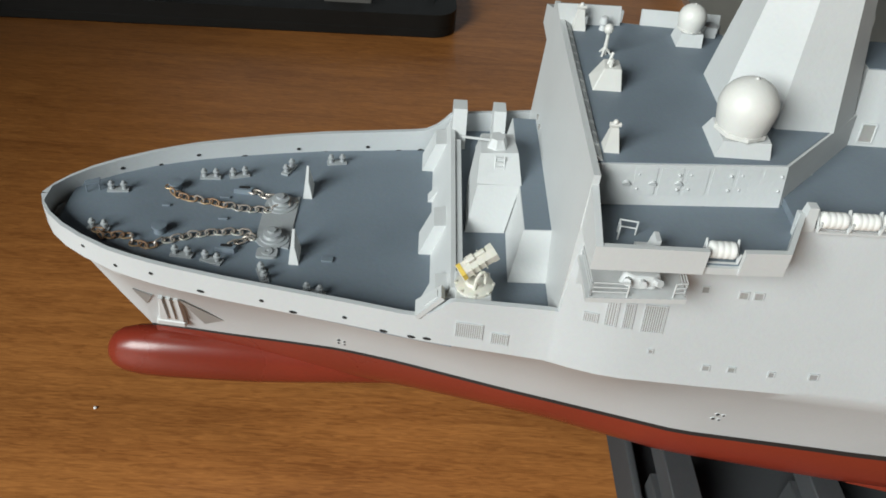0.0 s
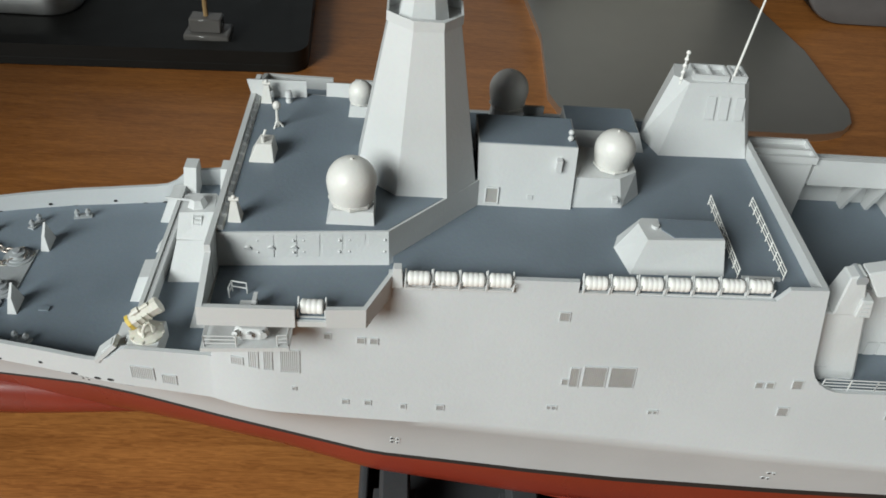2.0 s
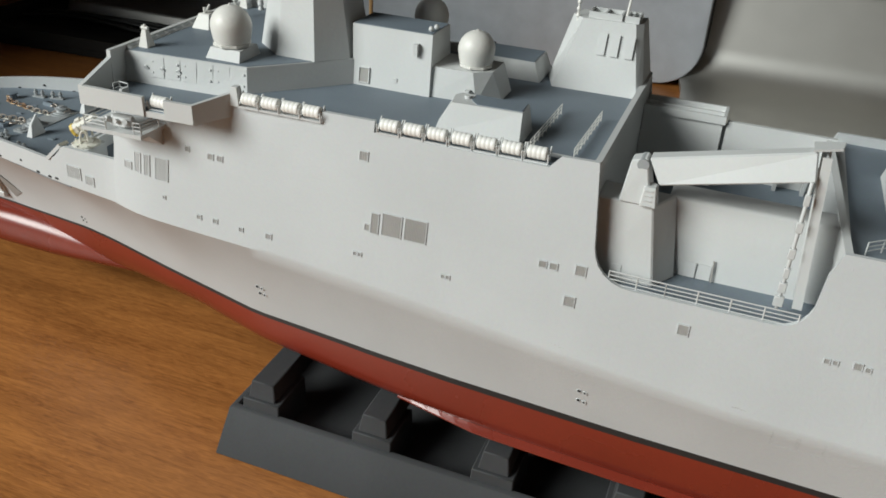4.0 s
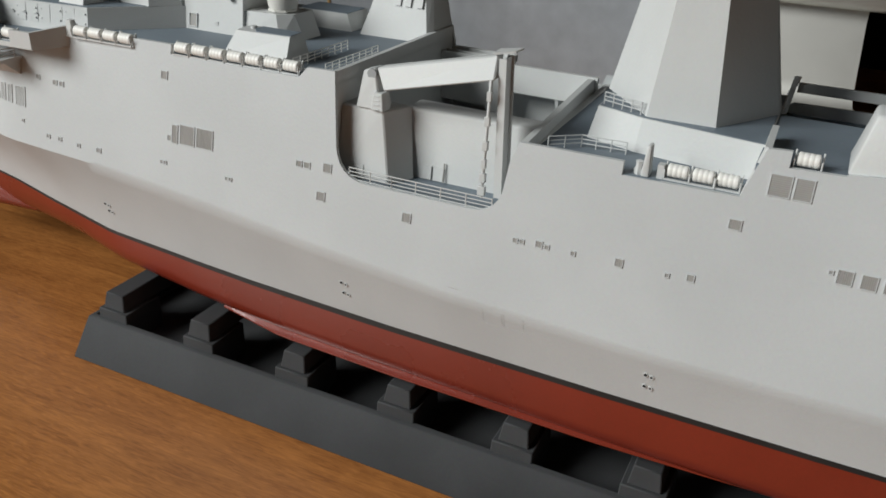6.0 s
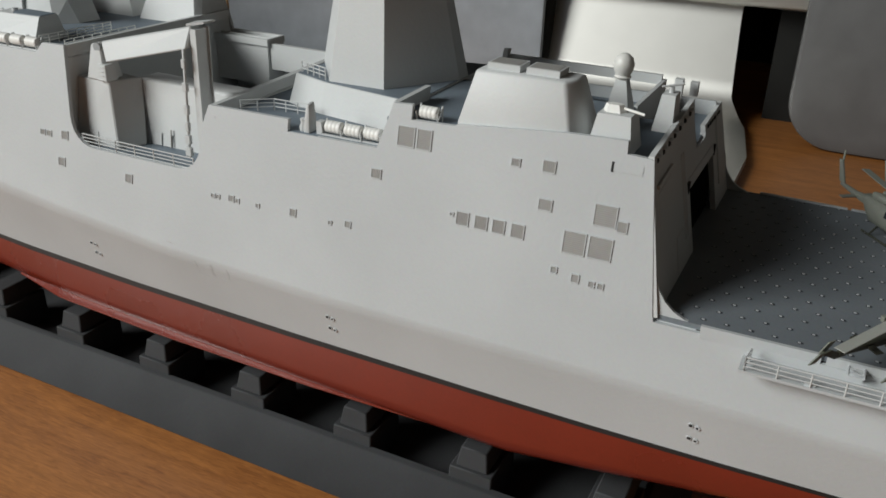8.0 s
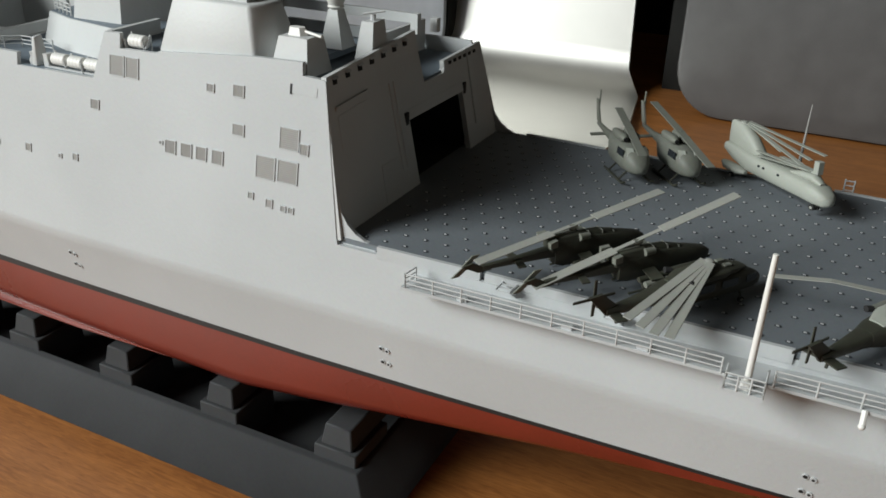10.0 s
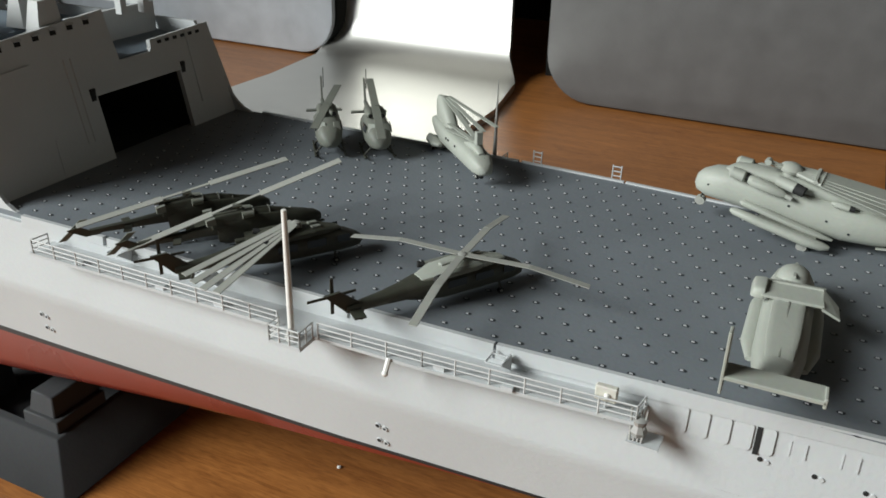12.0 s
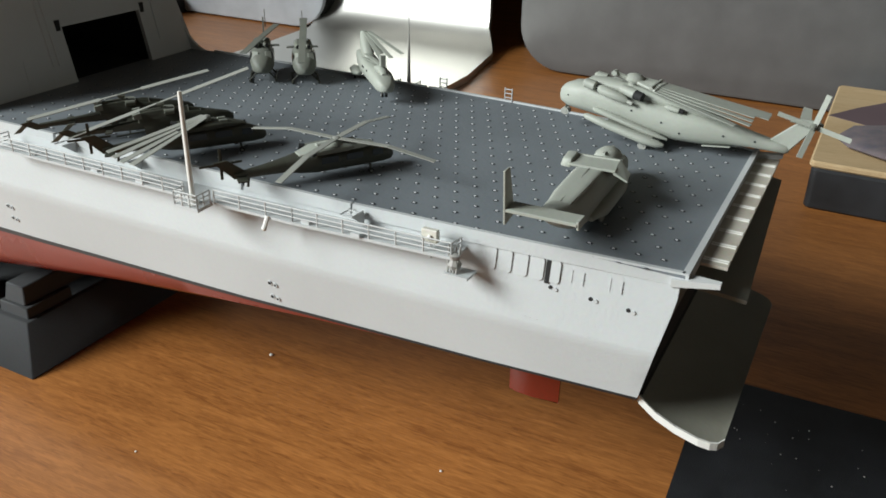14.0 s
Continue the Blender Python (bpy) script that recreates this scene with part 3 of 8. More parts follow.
# ---- the model ship: superstructure ----
def superstructure():
    # front of the bridge, sloping, with a low bulwark and recessed bridge windows
    bm = B()
    hexa(bm, [(11.08, -3.62, 7.85), (11.36, -3.62, 7.85), (11.36, 3.62, 7.85), (11.08, 3.62, 7.85), (11.24, -3.45, 11.52), (11.36, -3.45, 11.52), (11.36, 3.45, 11.52), (11.24, 3.45, 11.52)])
    front = part("bridge_front", bm, M_SUPER, SHIP, "sloping light grey bridge front", smooth=False)
    for i in range(14):
        y = -2.75 + 0.38 * i
        bm = B()
        slab(bm, [(11.39, y, 11.487), (11.46, y, 11.455), (11.46, y + 0.27, 11.455), (11.39, y + 0.27, 11.487)], 0.01)
        part("bridge_window", bm, M_GEAR, front, smooth=False)
    bm = B()
    hexa(bm, [(11.355, -2.85, 11.4), (11.5, -2.85, 11.4), (11.5, 2.7, 11.4), (11.355, 2.7, 11.4), (11.355, -2.85, 11.5), (11.49, -2.85, 11.435), (11.49, 2.7, 11.435), (11.355, 2.7, 11.5)])
    part("window_ledge", bm, M_SUPER, front, smooth=False)
    bm = B()
    slab(bm, [(11.28, 2.45, 11.4), (12.62, 2.6, 11.4), (12.6, 2.7, 11.82), (11.15, 2.55, 11.86)], -0.08)
    part("bulwark", bm, M_SUPER, SHIP, smooth=False)
    bm = B()
    slab(bm, [(13.1, 2.7, 11.4), (14.9, 2.75, 11.4), (14.88, 2.85, 11.72), (13.1, 2.8, 11.75)], -0.08)
    part("bulwark", bm, M_SUPER, SHIP, smooth=False)
    # bridge block
    half = [(11.36, 2.92), (14.86, 2.62), (16.85, 0.6), (16.85, 0.3)]
    foot = [(11.36, 3.0), (14.9, 2.75), (16.9, 0.68), (16.9, 0.3)]
    bm = B()
    prism(bm, both(foot), 10.585, both(half), 11.395)
    bb = part("bridge_block", bm, M_SUPER, SHIP, "light grey bridge block with moulded doors", smooth=False)
    deck_plate("bridge_roof", both([(11.37, 2.88), (14.83, 2.58), (16.82, 0.57), (16.82, 0.3)]), 11.41, 0.05, label="blue-grey bridge roof")
    # moulded doors and ports on the bridge block's side
    for i in range(6):
        x = 12.1 + 0.47 * i
        y = -(2.97 - 0.0855 * (x - 11.36) + 0.02)
        bm = B()
        slab(bm, [(x, y - 0.004, 10.8), (x + 0.4, y + 0.031, 10.8), (x + 0.4, y + 0.096, 11.33), (x, y + 0.061, 11.33)], 0.006)
        d = part("door_panel", bm, M_SUPER, bb, smooth=False)
        if i in (0, 1, 2):
            bm = B()
            rod(bm, (x - 0.12, y + 0.05, 11.02), (x - 0.12, y + 0.0, 11.0), 0.075, n=12)
            part("porthole", bm, M_SUPER, d)
        for k in range(2):
            bm = B()
            ball(bm, (x + 0.08 + 0.26 * (i % 2), y + 0.02 + 0.04 * k, 10.92 + 0.28 * k), 0.03, n=6)
            part("knob", bm, M_SUPER, d)
    # bridge wings: deck, outer bulwark with a notch for one raft
    for sgn in (-1, 1):
        bm = B()
        prism(bm, [(11.3, sgn * 3.3), (15.0, sgn * 3.3), (14.52, sgn * 4.48), (11.32, sgn * 4.58)], 10.42, None, 10.56)
        part("bridge_wing", bm, M_SUPER, SHIP, "bridge wing overhanging the hull side", smooth=False)
        bm = B()
        prism(bm, [(11.38, sgn * 2.6), (15.0, sgn * 2.6), (15.0, sgn * 3.45), (14.5, sgn * 4.42), (11.4, sgn * 4.5)], 10.56, None, 10.585)
        part("wing_deck", bm, M_DECK, SHIP, smooth=False)
        for xa, ya, xb, yb in ((11.32, 4.6, 13.12, 4.57), (13.72, 4.55, 14.5, 4.5)):
            bm = B()
            hexa(bm, [(xa, sgn * ya, 10.44), (xb, sgn * yb, 10.44), (xb, sgn * (yb - 0.1), 10.44), (xa, sgn * (ya - 0.1), 10.44), (xa, sgn * ya, 10.93), (xb, sgn * yb, 10.93), (xb, sgn * (yb - 0.1), 10.93), (xa, sgn * (ya - 0.1), 10.93)])
            part("wing_bulwark", bm, M_SUPER, SHIP, smooth=False)
        bm = B()
        hexa(bm, [(14.5, sgn * 4.5, 10.44), (15.02, sgn * 3.5, 10.44), (14.92, sgn * 3.5, 10.44), (14.4, sgn * 4.5, 10.44), (14.5, sgn * 4.5, 10.93), (15.02, sgn * 3.5, 11.05), (14.92, sgn * 3.5, 11.05), (14.4, sgn * 4.5, 10.93)])
        part("wing_bulwark", bm, M_SUPER, SHIP, smooth=False)
        bm = B()
        hexa(bm, [(11.22, sgn * 4.6, 10.44), (11.34, sgn * 4.6, 10.44), (11.34, sgn * 3.4, 10.44), (11.22, sgn * 3.4, 10.44), (11.24, sgn * 4.6, 10.93), (11.36, sgn * 4.6, 10.93), (11.36, sgn * 3.0, 11.5), (11.24, sgn * 3.0, 11.5)])
        part("wing_bulwark", bm, M_SUPER, SHIP, smooth=False)
        bm = B()
        prism(bm, [(14.95, sgn * 3.62), (15.2, sgn * 3.62), (15.2, sgn * 3.35), (14.95, sgn * 3.35)], 10.74, [(15.0, sgn * 3.58), (15.16, sgn * 3.58), (15.16, sgn * 3.4), (15.0, sgn * 3.4)], 11.22)
        part("post", bm, M_SUPER, SHIP, smooth=False)
    # forward mast
    lo = [(14.06, 0.62), (14.98, 1.38), (16.1, 1.38), (16.76, 0.66)]
    hi = [(15.4 + (x - 15.4) * 0.55, y * 0.55) for x, y in lo]
    bm = B()
    prism(bm, both(lo), 11.4, both(hi), 15.0)
    mast = part("mast", bm, M_SUPER, SHIP, "tall tapered octagonal enclosed mast", smooth=False)
    bm = B()
    ring0, ring1 = both(hi), both([(14.62, 0.33), (15.05, 0.64), (15.73, 0.64), (16.18, 0.33)])
    a, b, c, d = ([bm.verts.new((x, y, z)) for x, y in r] for r, z in ((ring0, 14.98), (ring0, 15.22), (ring1, 15.22), (ring1, 15.01)))
    for i in range(8):
        j = (i + 1) % 8
        for p, q in ((a, b), (b, c), (c, d)):
            bm.faces.new((p[i], p[j], q[j], q[i]))
    part("mast_rim", bm, M_SUPER, mast, smooth=False)
    bm = B()
    prism(bm, both([(14.86, 0.22), (15.12, 0.46), (15.62, 0.46), (15.9, 0.22)]), 15.0, both([(15.02, 0.16), (15.2, 0.32), (15.54, 0.32), (15.74, 0.16)]), 15.85)
    part("mast_cap", bm, M_SUPER, mast, smooth=False)
    bm = B()
    for i in range(7):
        rod(bm, (15.38, 0, 15.85 + 0.09 * i), (15.38, 0, 15.93 + 0.09 * i), 0.16 if i % 2 == 0 else 0.12, n=12)
    part("antenna", bm, M_WHITE, mast)
    # deckhouse behind the mast, on both sides of the centreline
    for sgn in (-1, 1):
        if sgn < 0:
            lo, hi = (16.86, 19.05, -0.68, 0.9), (16.76, 19.0, -0.46, 0.78)
        else:
            lo, hi = (19.3, 21.3, 1.9, 3.3), (19.25, 21.1, 2.0, 3.2)
        top = 12.3 if sgn < 0 else 11.25
        bm = B()
        prism(bm, [(lo[0], lo[2]), (lo[1], lo[2]), (lo[1], lo[3]), (lo[0], lo[3])], 10.74, [(hi[0], hi[2]), (hi[1], hi[2]), (hi[1], hi[3]), (hi[0], hi[3])], top)
        dh = part("deckhouse", bm, M_SUPER, SHIP, "flat-roofed grey deckhouse", smooth=False)
        bm = B()
        box(bm, hi[0] + 0.03, hi[1] - 0.03, hi[2] + 0.03, hi[3] - 0.03, top + 0.002, top + 0.02)
        part("roof", bm, M_DECK, dh, smooth=False)
        if sgn < 0:
            bm = B()
            prism(bm, [(19.0, -0.6), (20.28, -0.52), (20.8, 0.05), (20.8, 0.9), (19.0, 0.9)], 10.74, [(19.0, -0.46), (20.12, -0.42), (20.55, -0.1), (20.55, 0.85), (19.0, 0.85)], 11.5)
            part("annex", bm, M_SUPER, dh, smooth=False)
            bm = B()
            slab(bm, [(17.05, -0.655, 10.85), (17.3, -0.655, 10.85), (17.3, -0.6, 11.2), (17.05, -0.6, 11.2)], 0.03)
            door = part("door", bm, M_GRILLE, dh, "small recessed dark door", smooth=False)
            bm = B()
            for p, q in (((17.03, 10.83), (17.32, 10.83)), ((17.32, 10.83), (17.32, 11.22)), ((17.32, 11.22), (17.03, 11.22)), ((17.03, 11.22), (17.03, 10.83))):
                rod(bm, (p[0], -0.69 + (p[1] - 10.8) * 0.13, p[1]), (q[0], -0.69 + (q[1] - 10.8) * 0.13, q[1]), 0.022, n=6)
            part("door_frame", bm, M_SUPER, door)
            for x, z in ((18.55, 11.75), (20.0, 10.95), (18.0, 10.95)):
                bm = B()
                box(bm, x, x + 0.12, -0.66, -0.5, z, z + 0.3 if z > 11 else z + 0.12)
                part("locker", bm, M_SUPER, dh, smooth=False)
            for x, y in ((18.85, -0.2), (18.9, 0.05)):
                bm = B()
                ball(bm, (x, y, 12.38), 0.07, n=8)
                rod(bm, (x, y, 12.3), (x, y, 12.4), 0.04)
                part("vent", bm, M_SUPER, dh)
    # starboard exhaust stack
    bm = B()
    prism(bm, [(21.67, 1.82), (23.98, 1.88), (24.12, 2.1), (24.12, 3.55), (21.6, 3.5), (21.35, 2.7)], 10.74, [(22.18, 2.42), (23.6, 2.48), (23.78, 2.7), (23.78, 3.4), (22.0, 3.4), (21.85, 2.78)], 12.55)
    st = part("funnel", bm, M_SUPER, SHIP, "tapered grey funnel", smooth=False)
    for x0, x1 in ((22.3, 23.2), (23.28, 23.66)):
        bm = B()
        box(bm, x0 + 0.05, x1 - 0.05, 2.6, 3.1, 12.5, 12.6)
        part("stack_outlet", bm, M_SUPER, st, smooth=False)
        for a in ((x0, x1, 2.55, 2.6), (x0, x1, 3.1, 3.15), (x0, x0 + 0.05, 2.6, 3.1), (x1 - 0.05, x1, 2.6, 3.1), ((x0 + x1) / 2 - 0.02, (x0 + x1) / 2 + 0.02, 2.6, 3.1)):
            bm = B()
            box(bm, a[0], a[1], a[2], a[3], 12.5, 12.72)
            part("outlet_rim", bm, M_SUPER, st, smooth=False)
    for x in (22.7, 23.05, 23.45):
        bm = B()
        slab(bm, [(x, 2.145, 11.7), (x + 0.22, 2.145, 11.7), (x + 0.22, 2.325, 12.25), (x, 2.325, 12.25)], 0.02)
        part("stack_rib", bm, M_SUPER, st, smooth=False)
    bm = B()
    rod(bm, (23.3, 2.6, 12.6), (23.5, 2.65, 14.9), 0.035, 0.025)
    part("whip_antenna", bm, M_WHITE, st)
    bm = B()
    rod(bm, (22.0, 2.6, 12.4), (22.0, 2.6, 13.3), 0.03)
    for i in range(5):
        ball(bm, (22.0, 2.6, 12.55 + 0.18 * i), 0.06, n=6)
    part("dipole_antenna", bm, M_WHITE, st)
    # small deckhouse by the port rafts
    bm = B()
    prism(bm, [(20.05, -2.88), (22.12, -2.82), (22.1, -1.6), (20.0, -1.6), (19.85, -2.0)], 10.74, [(20.35, -2.56), (22.05, -2.46), (22.03, -1.8), (20.35, -1.8), (20.25, -2.0)], 11.45)
    dh = part("deckhouse", bm, M_SUPER, SHIP, "small sloping grey deckhouse beside the rafts", smooth=False)
    bm = B()
    prism(bm, [(20.95, -2.46), (22.02, -2.4), (22.0, -1.83), (20.72, -1.83), (20.72, -2.2)], 11.452, None, 11.47)
    part("roof", bm, M_DECK, dh, smooth=False)
    bm = B()
    rod(bm, (20.6, -2.1, 11.45), (20.6, -2.1, 11.52), 0.09, n=10)
    part("hatch", bm, M_SUPER, dh)
    # aft end of the upper deck: cross bulwark and valley walls
    bm = B()
    box(bm, 24.0, 24.14, -3.42, 3.42, 10.7, 11.05)
    part("cross_bulwark", bm, M_SUPER, SHIP, smooth=False)
    bm = B()
    hexa(bm, [(24.0, -3.85, 6.9), (24.14, -3.85, 6.9), (24.14, 3.85, 6.9), (24.0, 3.85, 6.9), (24.0, -3.42, 10.72), (24.14, -3.42, 10.72), (24.14, 3.42, 10.72), (24.0, 3.42, 10.72)])
    part("valley_wall", bm, M_SUPER, SHIP, "forward wall of the boat valley", smooth=False)
    # boat valley: pillar, boat wall, crane
    bm = B()
    prism(bm, [(24.14, -3.52), (25.68, -3.5), (26.08, -2.8), (24.14, -2.5)], 8.34, [(24.14, -3.2), (25.36, -3.23), (25.77, -2.37), (24.14, -2.3)], 10.17)
    pillar = part("crane_pedestal", bevelled(bm, 0.03), M_SUPER, SHIP, "tall angled pillar under the boat crane", smooth=False)
    bm = B()
    slab(bm, [(24.6, -3.515, 8.36), (24.95, -3.515, 8.36), (24.93, -3.46, 8.72), (24.62, -3.46, 8.72)], 0.012)
    part("access_panel", bm, M_SUPER, pillar, smooth=False)
    bm = B()
    prism(bm, [(25.7, -2.84), (29.3, -2.8), (29.3, -1.6), (25.7, -1.6)], 6.9, [(25.6, -2.4), (29.3, -2.37), (29.3, -1.6), (25.6, -1.6)], 10.15)
    house = part("boat_house", bevelled(bm, 0.09, 3), M_SUPER, SHIP, "grey inner wall of the boat valley with a rounded top edge")
    for x0, x1 in ((26.25, 26.5), (26.56, 26.84)):
        bm = B()
        slab(bm, [(x0, -2.665, 8.36), (x1, -2.665, 8.36), (x1, -2.62, 8.72), (x0, -2.62, 8.72)], 0.014)
        part("door_panel", bm, M_SUPER, house, smooth=False)
    bm = B()
    rod(bm, (26.88, -2.7, 8.36), (26.86, -2.62, 8.86), 0.02, n=6)
    part("pipe", bm, M_GRILLE, house)
    bm = B()
    box(bm, 26.4, 29.2, 2.72, 2.86, 9.44, 10.28)
    screen = part("valley_screen", bm, M_SUPER, SHIP, "upright grey screen along the starboard edge", smooth=False)
    for x in (27.95, 28.7):
        bm = B()
        hexa(bm, [(x, 3.2, 8.34), (x + 0.1, 3.2, 8.34), (x + 0.1, 3.5, 8.34), (x, 3.5, 8.34), (x, 2.74, 9.44), (x + 0.1, 2.74, 9.44), (x + 0.1, 3.5, 9.44), (x, 3.5, 9.44)])
        part("gusset", bm, M_SUPER, screen, smooth=False)
    bm = B()
    box(bm, 24.2, 29.3, 3.55, 3.65, 8.2, 9.9)
    part("valley_wall", bm, M_SUPER, SHIP, smooth=False)
    bm = B()
    box(bm, 24.16, 26.3, 2.68, 3.54, 8.9, 10.28), box(bm, 25.7, 26.3, 2.68, 3.54, 8.34, 8.9)
    for b in ((24.16, 26.36, 2.6, 2.68), (24.16, 26.36, 3.46, 3.54), (26.28, 26.36, 2.68, 3.46), (24.16, 26.28, 2.95, 3.0)):
        box(bm, *b, 10.2, 10.42)
    part("winch_house", bm, M_SUPER, SHIP, "grey winch housing with a tray-shaped top", smooth=False)
    # the boat crane: house with a sloping back, boxed boom, tip plate and the resting post
    bm = B()
    hexa(bm, [(24.6, -3.28, 10.17), (25.3, -3.28, 10.17), (25.3, -2.6, 10.17), (24.6, -2.6, 10.17), (24.72, -3.1, 11.1), (25.06, -3.1, 11.2), (25.06, -2.7, 11.2), (24.72, -2.7, 11.1)])
    crane = part("crane", bevelled(bm, 0.03), M_SUPER, SHIP, "grey boat crane with a boxed boom", smooth=False)
    bm = B()
    hexa(bm, [(25.06, -3.34, 10.17), (25.42, -3.34, 10.17), (25.42, -2.9, 10.17), (25.06, -2.9, 10.17), (25.1, -3.28, 10.62), (25.36, -3.28, 10.62), (25.36, -2.95, 10.62), (25.1, -2.95, 10.62)])
    part("winch_box", bevelled(bm, 0.02), M_SUPER, crane, smooth=False)
    bm = B()
    for k in range(4):
        rod(bm, (25.14, -3.35 + 0.015 * k, 10.22 + 0.11 * k), (25.3, -3.35 + 0.015 * k, 10.22 + 0.11 * k), 0.012, n=5)
    part("rung", bm, M_SUPER, crane)
    bm = B()
    rod(bm, (24.98, -3.14, 11.05), (24.98, -2.68, 11.05), 0.13, n=14)
    part("pivot", bm, M_GEAR, crane, "dark round pivot at the boom foot")
    bm = B()
    hexa(bm, [(25.4, -3.28, 10.7), (28.38, -3.36, 11.45), (28.38, -2.86, 11.45), (25.4, -2.8, 10.7), (25.08, -3.06, 11.2), (28.3, -3.0, 11.96), (28.3, -2.66, 11.96), (25.08, -2.68, 11.2)])
    part("boom", bevelled(bm, 0.035), M_SUPER, crane, smooth=False)
    bm = B()
    slab(bm, [(28.2, -3.05, 11.97), (28.72, -2.98, 12.06), (28.78, -2.6, 12.08), (28.2, -2.62, 11.99)], 0.05)
    part("boom_tip", bm, M_SUPER, crane, smooth=False)
    bm = B()
    for y0, y1 in ((-0.03, 0.0), (0.47, 0.5)):
        hexa(bm, [(28.6, -3.42 + y0, 8.6), (28.8, -3.42 + y0, 8.6), (28.8, -3.42 + y1, 8.6), (28.6, -3.42 + y1, 8.6), (28.38, -3.1 + y0, 11.92), (28.56, -3.1 + y0, 11.92), (28.56, -3.1 + y1, 11.92), (28.38, -3.1 + y1, 11.92)])
    hexa(bm, [(28.68, -3.42, 8.6), (28.72, -3.42, 8.6), (28.72, -2.95, 8.6), (28.68, -2.95, 8.6), (28.46, -3.1, 11.9), (28.5, -3.1, 11.9), (28.5, -2.63, 11.9), (28.46, -2.63, 11.9)])
    part("post", bm, M_SUPER, crane, "upright channel post under the boom tip", smooth=False)
    bm = B()
    rod(bm, (28.3, -3.34, 11.45), (28.3, -3.5, 8.55), 0.045)
    for z, w in ((8.62, 0.1), (8.95, 0.08), (9.3, 0.06), (9.75, 0.07), (10.35, 0.07), (10.95, 0.06)):
        y = -3.5 + (z - 8.55) * 0.055
        box(bm, 28.3 - w, 28.3 + w, y - 0.06, y + 0.05, z, z + 0.24)
    part("hoist", bevelled(bm, 0.012), M_SUPER, crane)
    # aft block: cross beam, raised mast deck, stack, hangar
    bm = B()
    hexa(bm, [(29.26, -3.64, 9.5), (29.5, -3.64, 9.5), (29.2, 2.75, 9.5), (28.9, 2.75, 9.5), (29.24, -3.58, 10.2), (29.4, -3.58, 10.2), (29.1, 2.7, 10.24), (28.92, 2.7, 10.24)])
    part("cross_bulwark", bm, M_SUPER, SHIP, smooth=False)
    bm = B()
    hexa(bm, [(29.2, -3.8, 6.9), (29.4, -3.8, 6.9), (29.4, 3.8, 6.9), (29.2, 3.8, 6.9), (29.25, -3.6, 9.95), (29.45, -3.7, 9.95), (29.45, 3.7, 9.95), (29.25, 3.7, 9.95)])
    part("valley_wall", bm, M_SUPER, SHIP, smooth=False)
    bm = B()
    prism(bm, both([(30.25, 1.6), (31.54, 2.05), (34.45, 2.5)]), 9.93, both([(30.4, 1.42), (31.6, 1.85), (34.45, 2.3)]), 10.72)
    part("mast_house", bm, M_SUPER, SHIP, smooth=False)
    deck_plate("mast_deck", both([(30.43, 1.39), (31.62, 1.82), (34.42, 2.27)]), 10.74, 0.015)
    # slanting screens; the starboard one is a narrow plank
    for ya, yb in ((-3.6, -1.72), (3.56, 3.2)):
        bm = B()
        yc, yd = ya * 0.94, yb
        hexa(bm, [(34.2, ya, 9.9), (34.36, ya, 9.9), (34.46, yb, 9.9), (34.3, yb, 9.9), (34.5, yc, 11.03), (34.64, yc, 11.03), (34.6, yd, 11.04), (34.46, yd, 11.04)])
        part("sloping_screen", bm, M_SUPER, SHIP, smooth=False)
    bm = B()
    box(bm, 34.42, 39.15, 0.5, 0.6, 9.9, 10.68)
    part("deck_step", bm, M_SUPER, SHIP, smooth=False)
    lo = [(30.2, 0.2), (31.66, -1.75), (33.26, -1.71), (34.44, 0.25), (34.44, 0.8), (33.2, 1.75), (31.6, 1.75), (30.2, 0.8)]
    hi = [(32.35 + (x - 32.35) * 0.58, y * 0.58) for x, y in lo]
    bm = B()
    prism(bm, lo, 10.735, hi, 14.8)
    part("mast", bm, M_SUPER, SHIP, "tall tapered octagonal enclosed mast", smooth=False)
    # port exhaust stack on the hull side
    bm = B()
    prism(bm, [(36.12, -3.47), (38.78, -3.47), (39.0, -2.9), (39.0, -2.0), (36.12, -2.0)], 10.76, [(36.4, -3.15), (38.45, -3.15), (38.62, -2.85), (38.62, -2.2), (36.4, -2.2)], 11.98)
    st = part("funnel", bevelled(bm, 0.07, 2), M_SUPER, SHIP, "low rounded grey funnel")
    for x0, x1 in ((36.6, 37.35), (37.5, 38.25)):
        bm = B()
        box(bm, x0, x1, -2.95, -2.35, 11.95, 12.12)
        k = part("stack_outlet", bm, M_SUPER, st, smooth=False)
        bm = B()
        box(bm, x0 + 0.05, x1 - 0.05, -2.9, -2.4, 12.122, 12.13)
        part("outlet_opening", bm, M_GRILLE, k, smooth=False)
    bm = B()
    prism(bm, [(39.1, -3.42), (40.05, -3.42), (40.05, -2.5), (39.1, -2.5)], 10.7, [(39.22, -3.2), (39.92, -3.2), (39.92, -2.6), (39.22, -2.6)], 11.46)
    gun = part("gun_platform", bm, M_SUPER, SHIP, "small sloping gun platform", smooth=False)
    bm = B()
    prism(bm, [(39.35, -3.05), (39.65, -3.05), (39.75, -2.9), (39.65, -2.75), (39.35, -2.75), (39.25, -2.9)], 11.46, [(39.38, -3.0), (39.6, -3.0), (39.68, -2.9), (39.6, -2.8), (39.38, -2.8), (39.3, -2.9)], 11.62)
    tur = part("gun", bm, M_WHITE, gun, "white gun with a short barrel", smooth=False)
    bm = B()
    rod(bm, (39.65, -2.9, 11.55), (40.15, -3.0, 11.5), 0.03)
    part("barrel", bm, M_WHITE, tur)
    # hangar
    bm = B()
